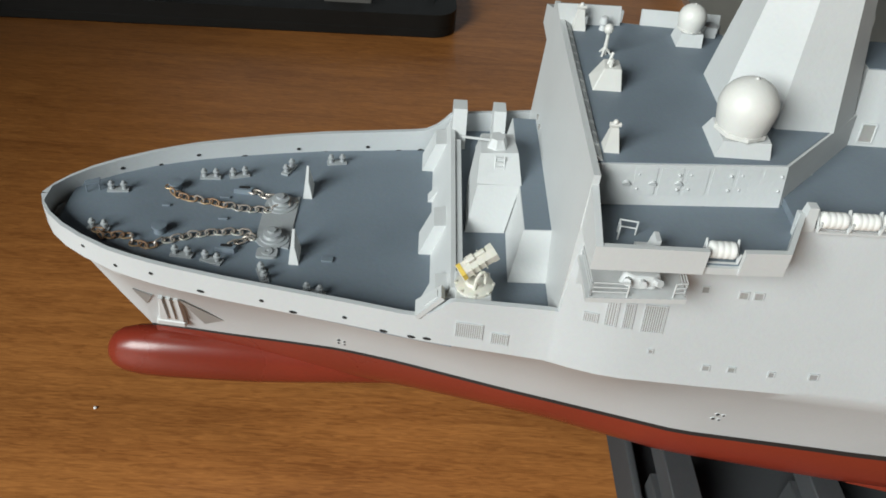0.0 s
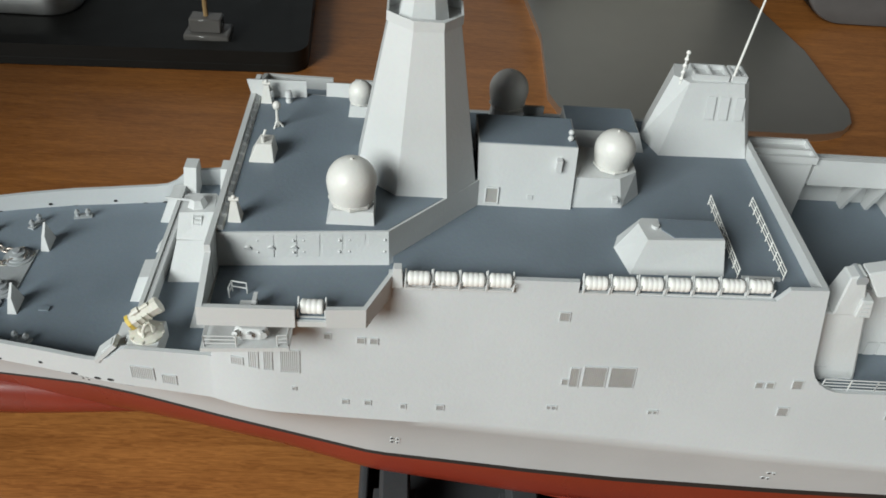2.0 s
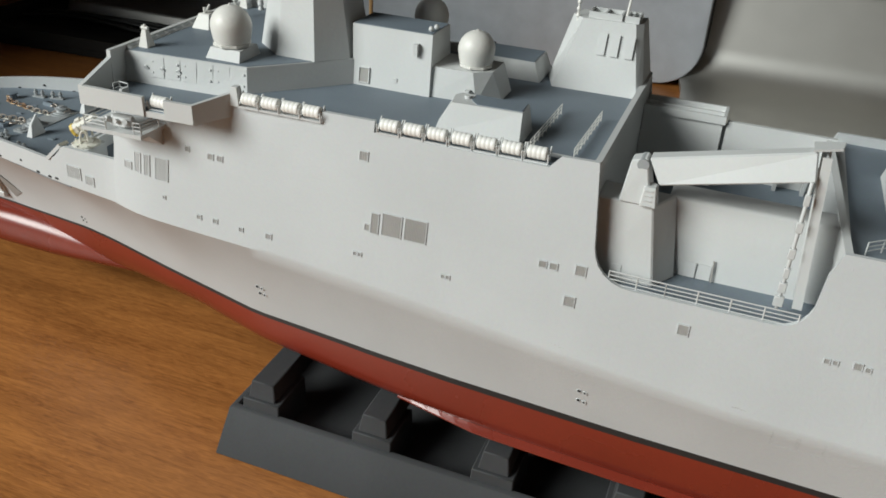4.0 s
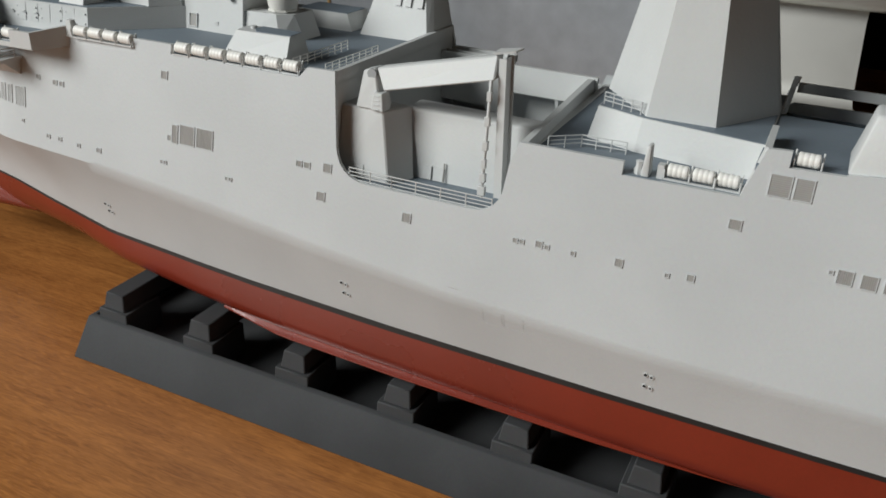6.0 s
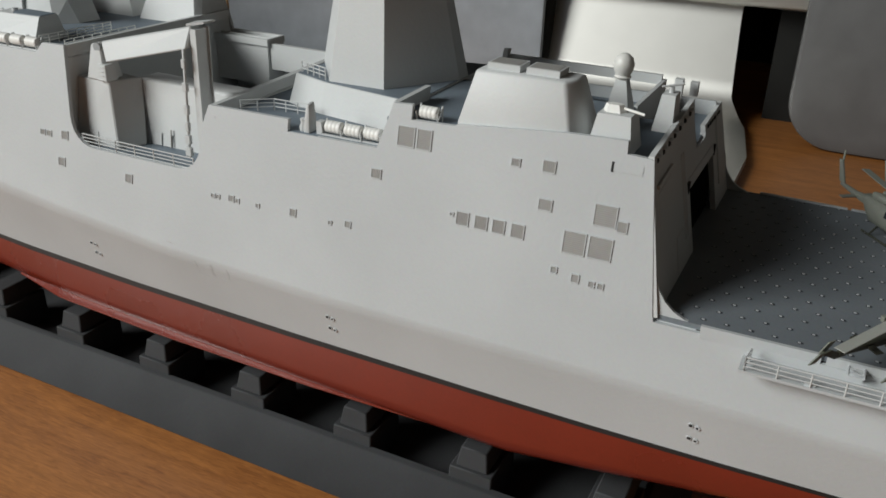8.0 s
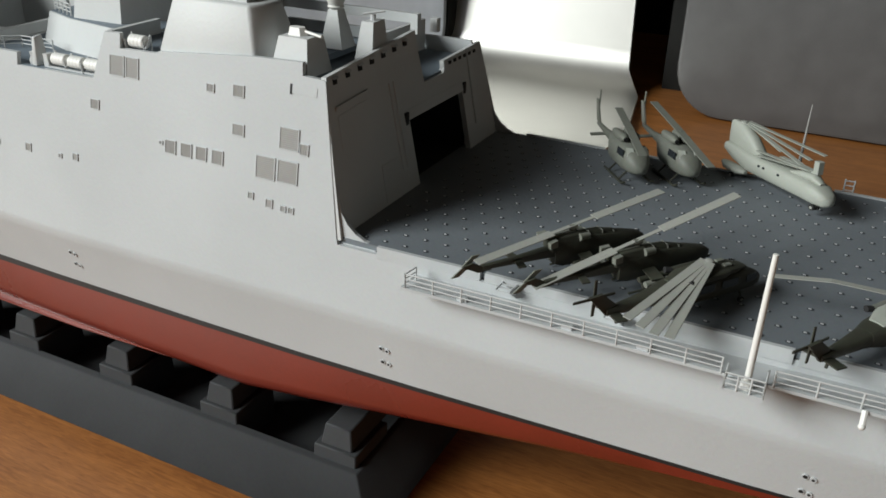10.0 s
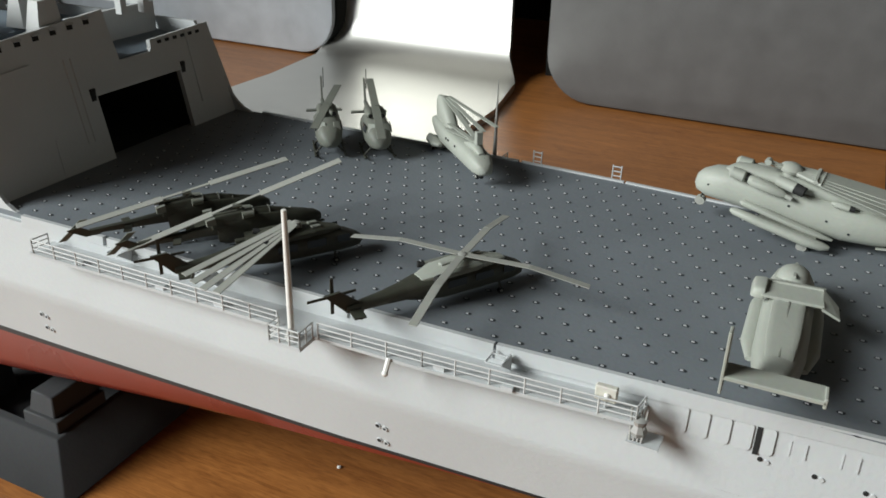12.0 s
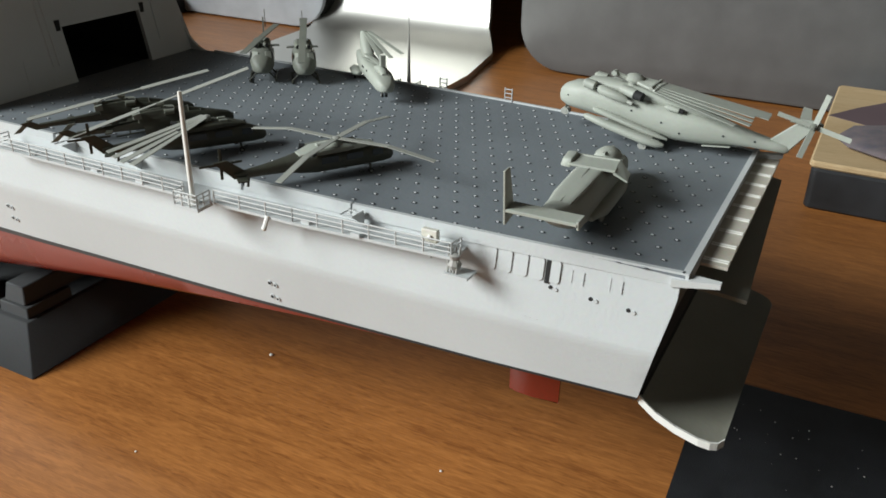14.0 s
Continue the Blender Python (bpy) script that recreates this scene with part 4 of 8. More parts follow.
    f = lambda y, z: (41.2 - 0.205 * (z - 7.64), y, z)
    edge = [(-4.1, 7.6), (-0.5, 7.6), (-0.5, 9.2), (2.45, 9.2), (2.45, 7.6), (4.42, 7.6), (4.12, 9.2), (3.98, 9.95), (1.62, 9.95), (1.56, 9.86), (0.5, 9.86), (0.42, 10.6), (-3.56, 10.5), (-3.82, 9.2)]
    outer, inner = [bm.verts.new(f(*p)) for p in edge], [bm.verts.new(Vector(f(*p)) - Vector((0.14, 0, 0.03))) for p in edge]
    bm.faces.new(outer), bm.faces.new(inner[::-1])
    for i in range(len(edge)):
        j = (i + 1) % len(edge)
        bm.faces.new((outer[i], inner[i], inner[j], outer[j]))
    hg = part("hangar_face", bm, M_SUPER, SHIP, "light grey hangar end wall with a large door opening", smooth=False)
    bm = B()
    slab(bm, [f(-3.56, 10.5), f(0.42, 10.6), (40.54, 0.34, 11.12), (40.56, -3.5, 10.83)], -0.12)
    part("hangar_parapet", bm, M_SUPER, hg, smooth=False)
    bm = B()
    slab(bm, [f(1.62, 9.95), f(3.98, 9.95), (40.68, 3.93, 10.22), (40.68, 1.66, 10.14)], -0.12)
    part("hangar_parapet", bm, M_SUPER, hg, smooth=False)
    # Solid black blocks stand in for the shade of small openings.
    for i in range(7):
        bm = B()
        y = -3.3 + 0.5 * i
        z = 10.62 + 0.075 * (y + 3.5)
        hexa(bm, [(40.5, y, z), (40.602, y, z), (40.602, y + 0.15, z), (40.5, y + 0.15, z), (40.5, y, z + 0.12), (40.585, y, z + 0.12), (40.585, y + 0.15, z + 0.12), (40.5, y + 0.15, z + 0.12)])
        part("scuttle", bm, M_HOLE_SHADE, hg, "black square block for a shaded opening under the parapet", smooth=False)
        bm = B()
        hexa(bm, [(40.55, y - 0.02, z + 0.12), (40.64, y - 0.02, z + 0.12), (40.64, y + 0.17, z + 0.12), (40.55, y + 0.17, z + 0.12), (40.55, y - 0.02, z + 0.15), (40.6, y - 0.02, z + 0.15), (40.6, y + 0.17, z + 0.15), (40.55, y + 0.17, z + 0.15)])
        part("scuttle_hood", bm, M_SUPER, hg, smooth=False)
    for i in range(6):
        bm = B()
        y = 1.9 + 0.3 * i
        box(bm, 40.6, 40.732, y, y + 0.13, 10.0, 10.08)
        part("scuttle", bm, M_HOLE_SHADE, hg, smooth=False)
    bm = B()
    slab(bm, [(40.895, -0.56, 9.2), (40.895, 2.5, 9.2), (40.845, 2.5, 9.44), (40.845, -0.56, 9.44)], -0.07)
    part("door_lintel", bm, M_SUPER, hg, smooth=False)
    bm = B()
    slab(bm, [f(-3.4, 10.12), f(-2.1, 10.2), f(-2.1, 10.28), f(-3.4, 10.2)], 0.05)
    part("trunking", bm, M_SUPER, hg, smooth=False)
    bm = B()
    slab(bm, [f(-2.1, 7.7), f(-1.3, 7.7), f(-1.35, 8.55), f(-2.05, 8.55)], 0.012)
    part("door_panel", bm, M_SUPER, hg, smooth=False)
    bm = B()
    slab(bm, [f(-3.4, 9.3), f(-2.1, 9.36), f(-2.1, 10.08), f(-3.35, 10.0)], 0.01)
    part("door_panel", bm, M_SUPER, hg, smooth=False)
    for y in (-0.95, -1.15, 3.0):
        bm = B()
        rod(bm, f(y, 8.2), f(y, 10.2), 0.035)
        part("pipe", bm, M_SUPER, hg)
    # the hangar's inside, coloured black in place of its shade
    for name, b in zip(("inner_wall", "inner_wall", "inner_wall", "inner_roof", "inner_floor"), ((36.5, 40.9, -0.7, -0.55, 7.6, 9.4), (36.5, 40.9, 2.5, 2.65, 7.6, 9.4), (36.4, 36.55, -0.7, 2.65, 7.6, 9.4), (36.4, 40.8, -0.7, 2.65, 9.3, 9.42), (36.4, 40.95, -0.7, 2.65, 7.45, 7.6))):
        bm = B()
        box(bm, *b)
        part(name, bm, M_HOLE_SHADE, hg, "hangar inside coloured black for its shade", smooth=False)
    deck_plate("hangar_roof", [(38.0, -3.4), (40.5, -3.35), (40.5, 0.4), (38.0, 0.4)], 10.44, 0.05)
    deck_plate("hangar_roof", [(39.2, 0.4), (40.68, 0.4), (40.6, 3.5), (39.2, 3.5)], 9.9, 0.05)
    bm = B()
    box(bm, 39.1, 39.2, 0.4, 3.5, 9.9, 10.72)
    part("roof_step", bm, M_SUPER, SHIP, smooth=False)


superstructure()

# ---- the model ship: fittings ----
def again(ob, dx=0.0, dy=0.0, dz=0.0, parent=None):
    """A copy of a part with its own parts, moved; it shares the meshes."""
    made = {}
    for o in (ob, *ob.children_recursive):
        made[o] = o.copy()
        scene.collection.objects.link(made[o])
        made[o].parent = made.get(o.parent, o.parent)
    made[ob].location = ob.location + Vector((dx, dy, dz)) * CM
    if parent:
        made[ob].parent = parent
    return made[ob]


def bitt(x, y, turn=0.0):
    bm = B()
    c, s = math.cos(turn), math.sin(turn)
    prism(bm, [(x + c * a - s * b, y + s * a + c * b) for a, b in ((-0.24, -0.09), (0.24, -0.09), (0.24, 0.09), (-0.24, 0.09))], 7.3, None, 7.35)
    p = part("bitt", bm, M_GEAR, SHIP, "blue-grey double mooring bollard", smooth=False)
    for k in (-0.14, 0.14):
        bm = B()
        lathe(bm, (x + c * k, y + s * k, 7.35), [(0.06, 0), (0.045, 0.08), (0.08, 0.11), (0.083, 0.13), (0.05, 0.15), (0.045, 0.2), (0.02, 0.22), (0, 0.22)], 10)
        part("post", bm, M_GEAR, p)


def foredeck_gear():
    for x, y, a in ((6.32, 2.44, 0.2), (5.2, 2.0, 1.2), (3.4, 1.5, 0.1), (4.06, 1.63, 0.3), (1.43, 0.78, 0.1)):
        bitt(x, y + 0.02, a), bitt(x, -y + 0.16, -a)
    # deck hatches
    for x, y, w, d in ((2.65, 0.33, 0.2, 0.07), (4.01, -0.03, 0.22, 0.07), (2.65, -0.41, 0.2, 0.07), (6.49, -1.22, 0.26, 0.16), (3.9, 0.75, 0.25, 0.05)):
        bm = B()
        prism(bm, rounded(x - w / 2, x + w / 2, y - d / 2, y + d / 2, 0.025, 3), 7.3, None, 7.345)
        part("deck_hatch", bevelled(bm, 0.008), M_DECK, SHIP)
    # anchor gear plate, capstans and chain stoppers
    bm = B()
    prism(bm, [(4.85, -0.75), (5.6, -0.95), (5.62, 0.95), (4.85, 0.6)], 7.3, None, 7.335)
    part("windlass_plate", bm, M_GEAR, SHIP, "blue-grey plate under the anchor capstans", smooth=False)
    for y in (-0.64, 0.6):
        bm = B()
        lathe(bm, (5.22, y, 7.33), [(0.36, 0), (0.36, 0.03), (0.28, 0.04), (0.27, 0.08), (0.2, 0.09), (0.16, 0.15), (0.2, 0.17), (0.2, 0.19), (0.1, 0.21), (0.09, 0.26), (0, 0.26)], 24)
        part("capstan", bm, M_GEAR, SHIP, "stepped blue-grey anchor capstan")
    bm = B()
    prism(bm, rounded(4.95, 5.4, -1.3, -0.98, 0.08, 4), 7.3, None, 7.36)
    p = part("capstan_base", bm, M_GEAR, SHIP)
    bm = B()
    lathe(bm, (5.18, -1.13, 7.36), [(0.12, 0), (0.12, 0.03), (0.04, 0.03), (0.03, 0.01), (0, 0.01)], 16)
    part("brake_wheel", bm, M_GEAR, p)
    for sgn in (-1, 1):
        # hawse boxes and upright guide fins
        bm = B()
        x, y = 4.29, sgn * 1.06
        prism(bm, [(x - 0.24, y - 0.1), (x + 0.2, y - 0.14), (x + 0.26, y + 0.02), (x - 0.16, y + 0.12)], 7.3, [(x - 0.22, y - 0.09), (x + 0.18, y - 0.12), (x + 0.23, y + 0.01), (x - 0.15, y + 0.1)], 7.42)
        h = part("chain_hawse", bm, M_DECK, SHIP, smooth=False)
        bm = B()
        prism(bm, rounded(x - 0.12, x + 0.14, y - 0.05, y + 0.04, 0.04, 4), 7.421, None, 7.426)
        part("hawse_hole", bm, M_HOLE_SHADE, h)
        bm = B()
        y0 = 1.2 if sgn > 0 else -1.16
        hexa(bm, [(5.68, y0 - 0.28, 7.3), (5.9, y0 - 0.28, 7.3), (5.88, y0 + 0.32, 7.3), (5.72, y0 + 0.32, 7.3), (5.72, y0 - 0.12, 7.68), (5.8, y0 - 0.12, 7.68), (5.78, y0 + 0.16, 7.94), (5.73, y0 + 0.16, 7.94)])
        part("guide_fin", bm, M_SUPER, SHIP, "upright light grey cable guide fin", smooth=False)
    bm = B()
    lathe(bm, (2.72, 1.0, 7.3), [(0.14, 0), (0.12, 0.12), (0.17, 0.16), (0.17, 0.2), (0, 0.22)], 12)
    part("chain_pipe", bm, M_DECK, SHIP)
    bm = B()
    lathe(bm, (2.75, -0.6, 7.3), [(0.14, 0), (0.12, 0.12), (0.17, 0.16), (0.17, 0.2), (0, 0.22)], 12)
    part("chain_pipe", bm, M_DECK, SHIP)
    # bow platform with legs
    bm = B()
    slab(bm, [(0.72, 0.62, 7.5), (1.05, 0.75, 7.5), (1.0, 0.95, 7.5), (0.7, 0.78, 7.5)], 0.03)
    rod(bm, (0.76, 0.66, 7.3), (0.76, 0.66, 7.5), 0.015), rod(bm, (1.02, 0.76, 7.3), (1.02, 0.76, 7.5), 0.015)
    part("bow_platform", bm, M_DECK, SHIP)
    # anchor chains, link by link
    link = None
    for pts, label in (([(2.6, 0.98), (2.68, 0.8), (3.0, 0.61), (3.54, 0.52), (4.35, 0.33), (4.77, 0.31), (5.05, 0.36), (5.42, 0.52), (5.5, 0.74), (5.2, 0.92), (4.9, 0.8), (4.63, 0.96), (4.4, 1.02)], "worn steel anchor chain with rusty end links"),
                       ([(1.45, -0.74), (1.55, -0.9), (2.15, -0.86), (2.35, -1.1), (2.62, -1.18), (3.0, -0.94), (3.55, -0.68), (4.14, -0.54), (4.64, -0.52), (4.8, -0.7), (4.5, -0.85), (4.24, -1.02)], "worn steel anchor chain with rusty end links")):
        chain = None
        dist, total = 0.0, 0.0
        for (xa, ya), (xb, yb) in zip(pts, pts[1:]):
            seg = math.hypot(xb - xa, yb - ya)
            a = math.atan2(yb - ya, xb - xa)
            while dist < seg:
                f = dist / seg
                x, y = xa + (xb - xa) * f, ya + (yb - ya) * f
                if link is None:
                    bm = B()
                    n, m = 14, 6
                    rings = []
                    for i in range(n):
                        t = 2 * math.pi * i / n
                        cx, cy = 0.095 * math.cos(t) + math.copysign(0.035, math.cos(t)), 0.078 * math.sin(t)
                        nx, ny = math.cos(t), math.sin(t)
                        rings.append([bm.verts.new((cx + nx * 0.021 * math.cos(u), cy + ny * 0.021 * math.cos(u), 0.022 * math.sin(u))) for u in (2 * math.pi * k / m for k in range(m))])
                    for i in range(n):
                        r0, r1 = rings[i], rings[(i + 1) % n]
                        for k in range(m):
                            bm.faces.new((r0[k], r1[k], r1[(k + 1) % m], r0[(k + 1) % m]))
                    link = mesh_of(bm, "link", M_CHAIN, Vector(), True)
                    rusty = link.copy()
                    rusty.materials.clear()
                    rusty.materials.append(M_RUST)
                k = int(round(total / 0.185))
                if chain is None:
                    chain = new("anchor_chain", rusty)
                    chain.parent = SHIP
                    tagged(chain, label)
                    ORIGIN[chain] = Vector((x, y, 7.34))
                    chain.location = (Vector((x, y, 7.36)) - ORIGIN[SHIP]) * CM
                    first = chain.location.copy()
                else:
                    o = new("link", rusty if total < 1.5 and k % 5 else link)
                    o.parent = chain
                    o.location = (Vector((x, y, 7.35 + 0.02 * (k % 2))) - ORIGIN[SHIP]) * CM - first
                    o.rotation_euler = (radians(75 if k % 2 else 8), 0, a + 0.35 * math.sin(k * 2.3))
                dist += 0.185
                total += 0.185
            dist -= seg
    # fairleads along the bulwark, solid black for the shade in their holes
    for i, (x, y) in enumerate(((1.35, 7.46), (2.13, 7.33), (2.97, 7.46), (4.03, 7.31), (5.33, 7.43), (5.98, 7.29), (7.04, 7.44), (7.83, 7.3), (8.39, 7.32), (8.7, 7.35))):
        for sgn in (-1, 1):
            w = 0.05 if i not in (3, 5, 7, 8, 9) else 0.085
            ya = y_side(x, y)
            bm = B()
            a = math.atan2(y_knuckle(x + 0.1) - y_knuckle(x - 0.1), 0.2)
            c, s = math.cos(a), math.sin(a)
            out = []
            for k in range(12):
                t = 2 * math.pi * k / 12
                out.append((w * math.cos(t), 0.035 * math.sin(t)))
            v0 = [bm.verts.new((x + c * u, sgn * (ya + s * u + 0.012) + sway(x, y), y - 0.02 + v)) for u, v in out]
            v1 = [bm.verts.new((x + c * u, sgn * (ya + s * u - 0.13) + sway(x, y), y - 0.02 + v)) for u, v in out]
            bm.faces.new(v0), bm.faces.new(v1[::-1])
            for k in range(12):
                bm.faces.new((v0[k], v0[(k + 1) % 12], v1[(k + 1) % 12], v1[k]))
            part("fairlead", bm, M_HOLE_SHADE, SHIP)
    # anchors, each between two triangular plates whose grey stands for shaded pockets
    for sgn in (-1, 1):
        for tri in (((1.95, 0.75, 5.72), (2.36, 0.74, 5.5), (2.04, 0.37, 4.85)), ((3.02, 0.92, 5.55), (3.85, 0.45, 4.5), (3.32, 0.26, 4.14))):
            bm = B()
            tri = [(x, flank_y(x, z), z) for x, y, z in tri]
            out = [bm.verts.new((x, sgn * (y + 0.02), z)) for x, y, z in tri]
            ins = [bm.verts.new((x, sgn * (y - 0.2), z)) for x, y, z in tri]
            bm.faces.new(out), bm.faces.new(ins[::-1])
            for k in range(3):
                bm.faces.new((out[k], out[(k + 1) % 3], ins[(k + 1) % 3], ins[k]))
            part("anchor_pocket", bm, M_LOUVRE_AND_POCKET, SHIP, "flat plate beside the anchor, coloured grey for a pocket's shade", smooth=False)
        bm = B()
        hexa(bm, [(2.16, sgn * 0.0, 4.0), (2.86, sgn * 0.02, 3.98), (2.86, sgn * 0.3, 4.02), (2.16, sgn * 0.25, 4.05), (2.46, sgn * 0.45, 5.44), (3.02, sgn * 0.6, 5.44), (3.02, sgn * 0.88, 5.46), (2.46, sgn * 0.76, 5.46)])
        an = part("anchor", bevelled(bm, 0.05), M_SUPER, SHIP, "light grey stowed bow anchor", smooth=False)
        for x in (2.4, 2.58, 2.77):
            bm = B()
            hexa(bm, [(x, sgn * 0.3, 4.4), (x + 0.1, sgn * 0.32, 4.4), (x + 0.1, sgn * 0.47, 4.4), (x, sgn * 0.45, 4.4), (x + 0.1, sgn * 0.7, 5.5), (x + 0.2, sgn * 0.74, 5.5), (x + 0.2, sgn * 0.92, 5.52), (x + 0.1, sgn * 0.88, 5.52)])
            part("fluke", bm, M_SUPER, an, smooth=False)
        bm = B()
        hexa(bm, [(2.1, sgn * 0.0, 4.0), (2.86, sgn * 0.02, 3.98), (2.88, sgn * 0.36, 4.02), (2.11, sgn * 0.3, 4.04), (2.16, sgn * 0.05, 4.26), (2.88, sgn * 0.05, 4.24), (2.9, sgn * 0.42, 4.26), (2.18, sgn * 0.36, 4.28)])
        part("crown", bevelled(bm, 0.04), M_SUPER, an, smooth=False)


def well_gear():
    # slanting breakwater with three buttress boxes
    bm = B()
    hexa(bm, [(8.72, -3.2, 7.3), (9.2, -3.2, 7.3), (9.2, 3.45, 7.3), (8.72, 3.45, 7.3), (9.1, -2.95, 8.32), (9.2, -2.95, 8.32), (9.2, 3.2, 8.32), (9.1, 3.2, 8.32)])
    bw = part("breakwater", bm, M_SUPER, SHIP, "slanting light grey breakwater", smooth=False)
    for y, w, x0, zt in ((2.75, 0.38, 8.45, 8.05), (1.25, 0.16, 8.62, 7.75), (-0.45, 0.38, 8.45, 8.05), (-2.75, 0.42, 8.5, 8.1)):
        bm = B()
        hexa(bm, [(x0, y - w, 7.3), (9.0, y - w, 7.3), (9.0, y + w, 7.3), (x0, y + w, 7.3), (x0 + 0.3, y - w * 0.75, zt), (9.12, y - w * 0.75, zt + 0.05), (9.12, y + w, zt + 0.05), (x0 + 0.3, y + w, zt)])
        part("buttress", bm, M_SUPER, bw, smooth=False)
    bm = B()
    slab(bm, [(8.5, -3.42, 7.86), (8.98, -3.35, 8.34), (8.98, -3.0, 8.34), (8.5, -2.95, 7.86)], 0.1)
    ramp = part("access_ramp", bm, M_SUPER, SHIP, smooth=False)
    bm = B()
    slab(bm, [(8.62, -3.3, 8.1), (8.86, -3.27, 8.33), (8.86, -3.07, 8.33), (8.62, -3.08, 8.1)], 0.04)
    part("hatch", bm, M_SUPER, ramp, smooth=False)
    # launcher on its pedestal
    bm = B()
    box(bm, 9.18, 9.88, -3.36, -2.5, 7.9, 8.38)
    ped = part("launcher_pedestal", bevelled(bm, 0.02), M_SUPER, SHIP, smooth=False)
    bm = B()
    lathe(bm, (9.55, -2.92, 8.38), [(0.38, 0), (0.38, 0.05), (0.33, 0.07), (0.2, 0.09), (0.17, 0.15), (0, 0.15)], 24)
    for k in range(8):
        a = math.pi * k / 4
        rod(bm, (9.55 + 0.37 * math.cos(a), -2.92 + 0.37 * math.sin(a), 8.42), (9.55 + 0.37 * math.cos(a), -2.92 + 0.37 * math.sin(a), 8.47), 0.03, n=6)
    la = part("missile_launcher", bm, M_CREAM, ped, "cream missile launcher with yellow hatched muzzle")
    a, b = Vector((9.27, -3.0, 8.78)), Vector((9.86, -2.74, 9.12))
    d = (b - a).normalized()
    side = d.cross(Vector((0, 0, 1))).normalized()
    up = side.cross(d)

    def tube(p, q, w, h, mat, name, n=8):
        bm = B()
        rings = [[bm.verts.new(c + side * w * math.cos(radians(22.5 + 360 / n * k)) + up * h * math.sin(radians(22.5 + 360 / n * k))) for k in range(n)] for c in (p, q)]
        bm.faces.new(rings[0][::-1]), bm.faces.new(rings[1])
        for k in range(n):
            bm.faces.new((rings[0][k], rings[0][(k + 1) % n], rings[1][(k + 1) % n], rings[1][k]))
        return part(name, bm, mat, la, smooth=False)

    tube(a, b, 0.17, 0.19, M_CREAM, "launcher_box")
    tube(b - d * 0.1, b + d * 0.02, 0.19, 0.21, M_CREAM, "rear_ring")
    tube(a + d * 0.14, b - d * 0.16, 0.06, 0.04, M_CREAM, "top_rail").location += up * 0.19 * CM
    tube(a + d * 0.2, a + d * 0.34, 0.09, 0.07, M_CREAM, "sensor_hump").location += up * 0.2 * CM
    muzzle = tube(a - d * 0.035, a + d * 0.05, 0.18, 0.2, M_YELLOW, "muzzle_cover")
    for k in range(4):
        bm = B()
        c = a - d * 0.037 + side * (0.1 - 0.065 * k)
        bar(bm, c - up * 0.13 + side * 0.03, c + up * 0.13 - side * 0.05, 0.022, 0.012)
        part("hatching", bm, M_CREAM, muzzle, smooth=False)
    for sgn in (-1, 1):
        bm = B()
        prev = None
        for k in range(7):
            t = radians(30 * k)
            p = Vector((9.56, -2.9, 8.5)) + side * 0.2 * sgn + d * (-0.13 * math.cos(t)) + Vector((0, 0, 0.36 * math.sin(t) ** 0.7 if k not in (0, 6) else 0.0))
            if prev is not None:
                rod(bm, prev, p, 0.035, n=7)
            prev = p
        part("yoke", bm, M_CREAM, la)
        for k in range(3):
            bm = B()
            c = a + d * (0.18 + 0.14 * k) + side * 0.165 * sgn
            bar(bm, c - up * 0.1, c + up * 0.1, 0.05, 0.02)
            part("cooling_rib", bm, M_CREAM, la, smooth=False)
    # raised platform before the bridge with sloping faces, and the gun's base on it
    bm = B()
    hexa(bm, [(10.29, -2.24, 7.9), (11.13, -2.21, 7.9), (11.2, 2.7, 7.9), (10.4, 2.7, 7.9), (10.55, -1.63, 8.8), (11.25, -1.59, 8.8), (11.26, 2.7, 8.8), (10.56, 2.7, 8.8)])
    part("gun_platform", bm, M_SUPER, SHIP, "light grey raised platform with a sloping face", smooth=False)
    deck_plate("gun_platform_deck", [(10.57, -1.61), (11.21, -1.57), (11.22, 2.69), (10.57, 2.69)], 8.808, 0.02)
    bm = B()
    hexa(bm, [(9.43, -0.7, 7.9), (10.29, -0.65, 7.9), (10.5, 1.0, 7.9), (9.5, 1.0, 7.9), (9.64, -0.15, 8.8), (10.575, -0.09, 8.8), (10.575, 1.35, 8.8), (9.64, 1.35, 8.8)])
    part("deck_block", bm, M_SUPER, SHIP, "light grey block with a sloping face", smooth=False)
    bm = B()
    prism(bm, [(9.62, -0.1), (10.6, -0.11), (10.6, 1.3), (9.62, 1.3)], 8.8, [(9.66, 0.33), (10.5, 0.42), (10.42, 1.18), (9.7, 1.12)], 9.3)
    gb = part("gun_base", bm, M_SUPER, SHIP, "tapered light grey gun base with a ladder", smooth=False)
    bm = B()
    for k in range(7):
        f = k / 6
        box(bm, 10.02, 10.18, 0.0 + 0.3 * f - 0.04, 0.03 + 0.3 * f - 0.02, 8.72 + 0.5 * f, 8.75 + 0.5 * f)
    rod(bm, (10.0, -0.06, 8.68), (10.0, 0.3, 9.26), 0.02), rod(bm, (10.2, -0.06, 8.68), (10.2, 0.3, 9.26), 0.02)
    part("ladder", bm, M_SUPER, gb)
    bm = B()
    prism(bm, [(9.82, 0.55), (10.0, 0.45), (10.22, 0.5), (10.28, 0.75), (10.1, 0.95), (9.85, 0.9)], 9.3, [(9.9, 0.6), (10.02, 0.52), (10.15, 0.56), (10.2, 0.75), (10.08, 0.88), (9.92, 0.85)], 9.52)
    part("gun_turret", bm, M_SUPER, gb, smooth=False)
    bm = B()
    rod(bm, (9.9, 0.72, 9.4), (9.25, 0.75, 9.42), 0.035, 0.028)
    part("barrel", bm, M_SUPER, gb)
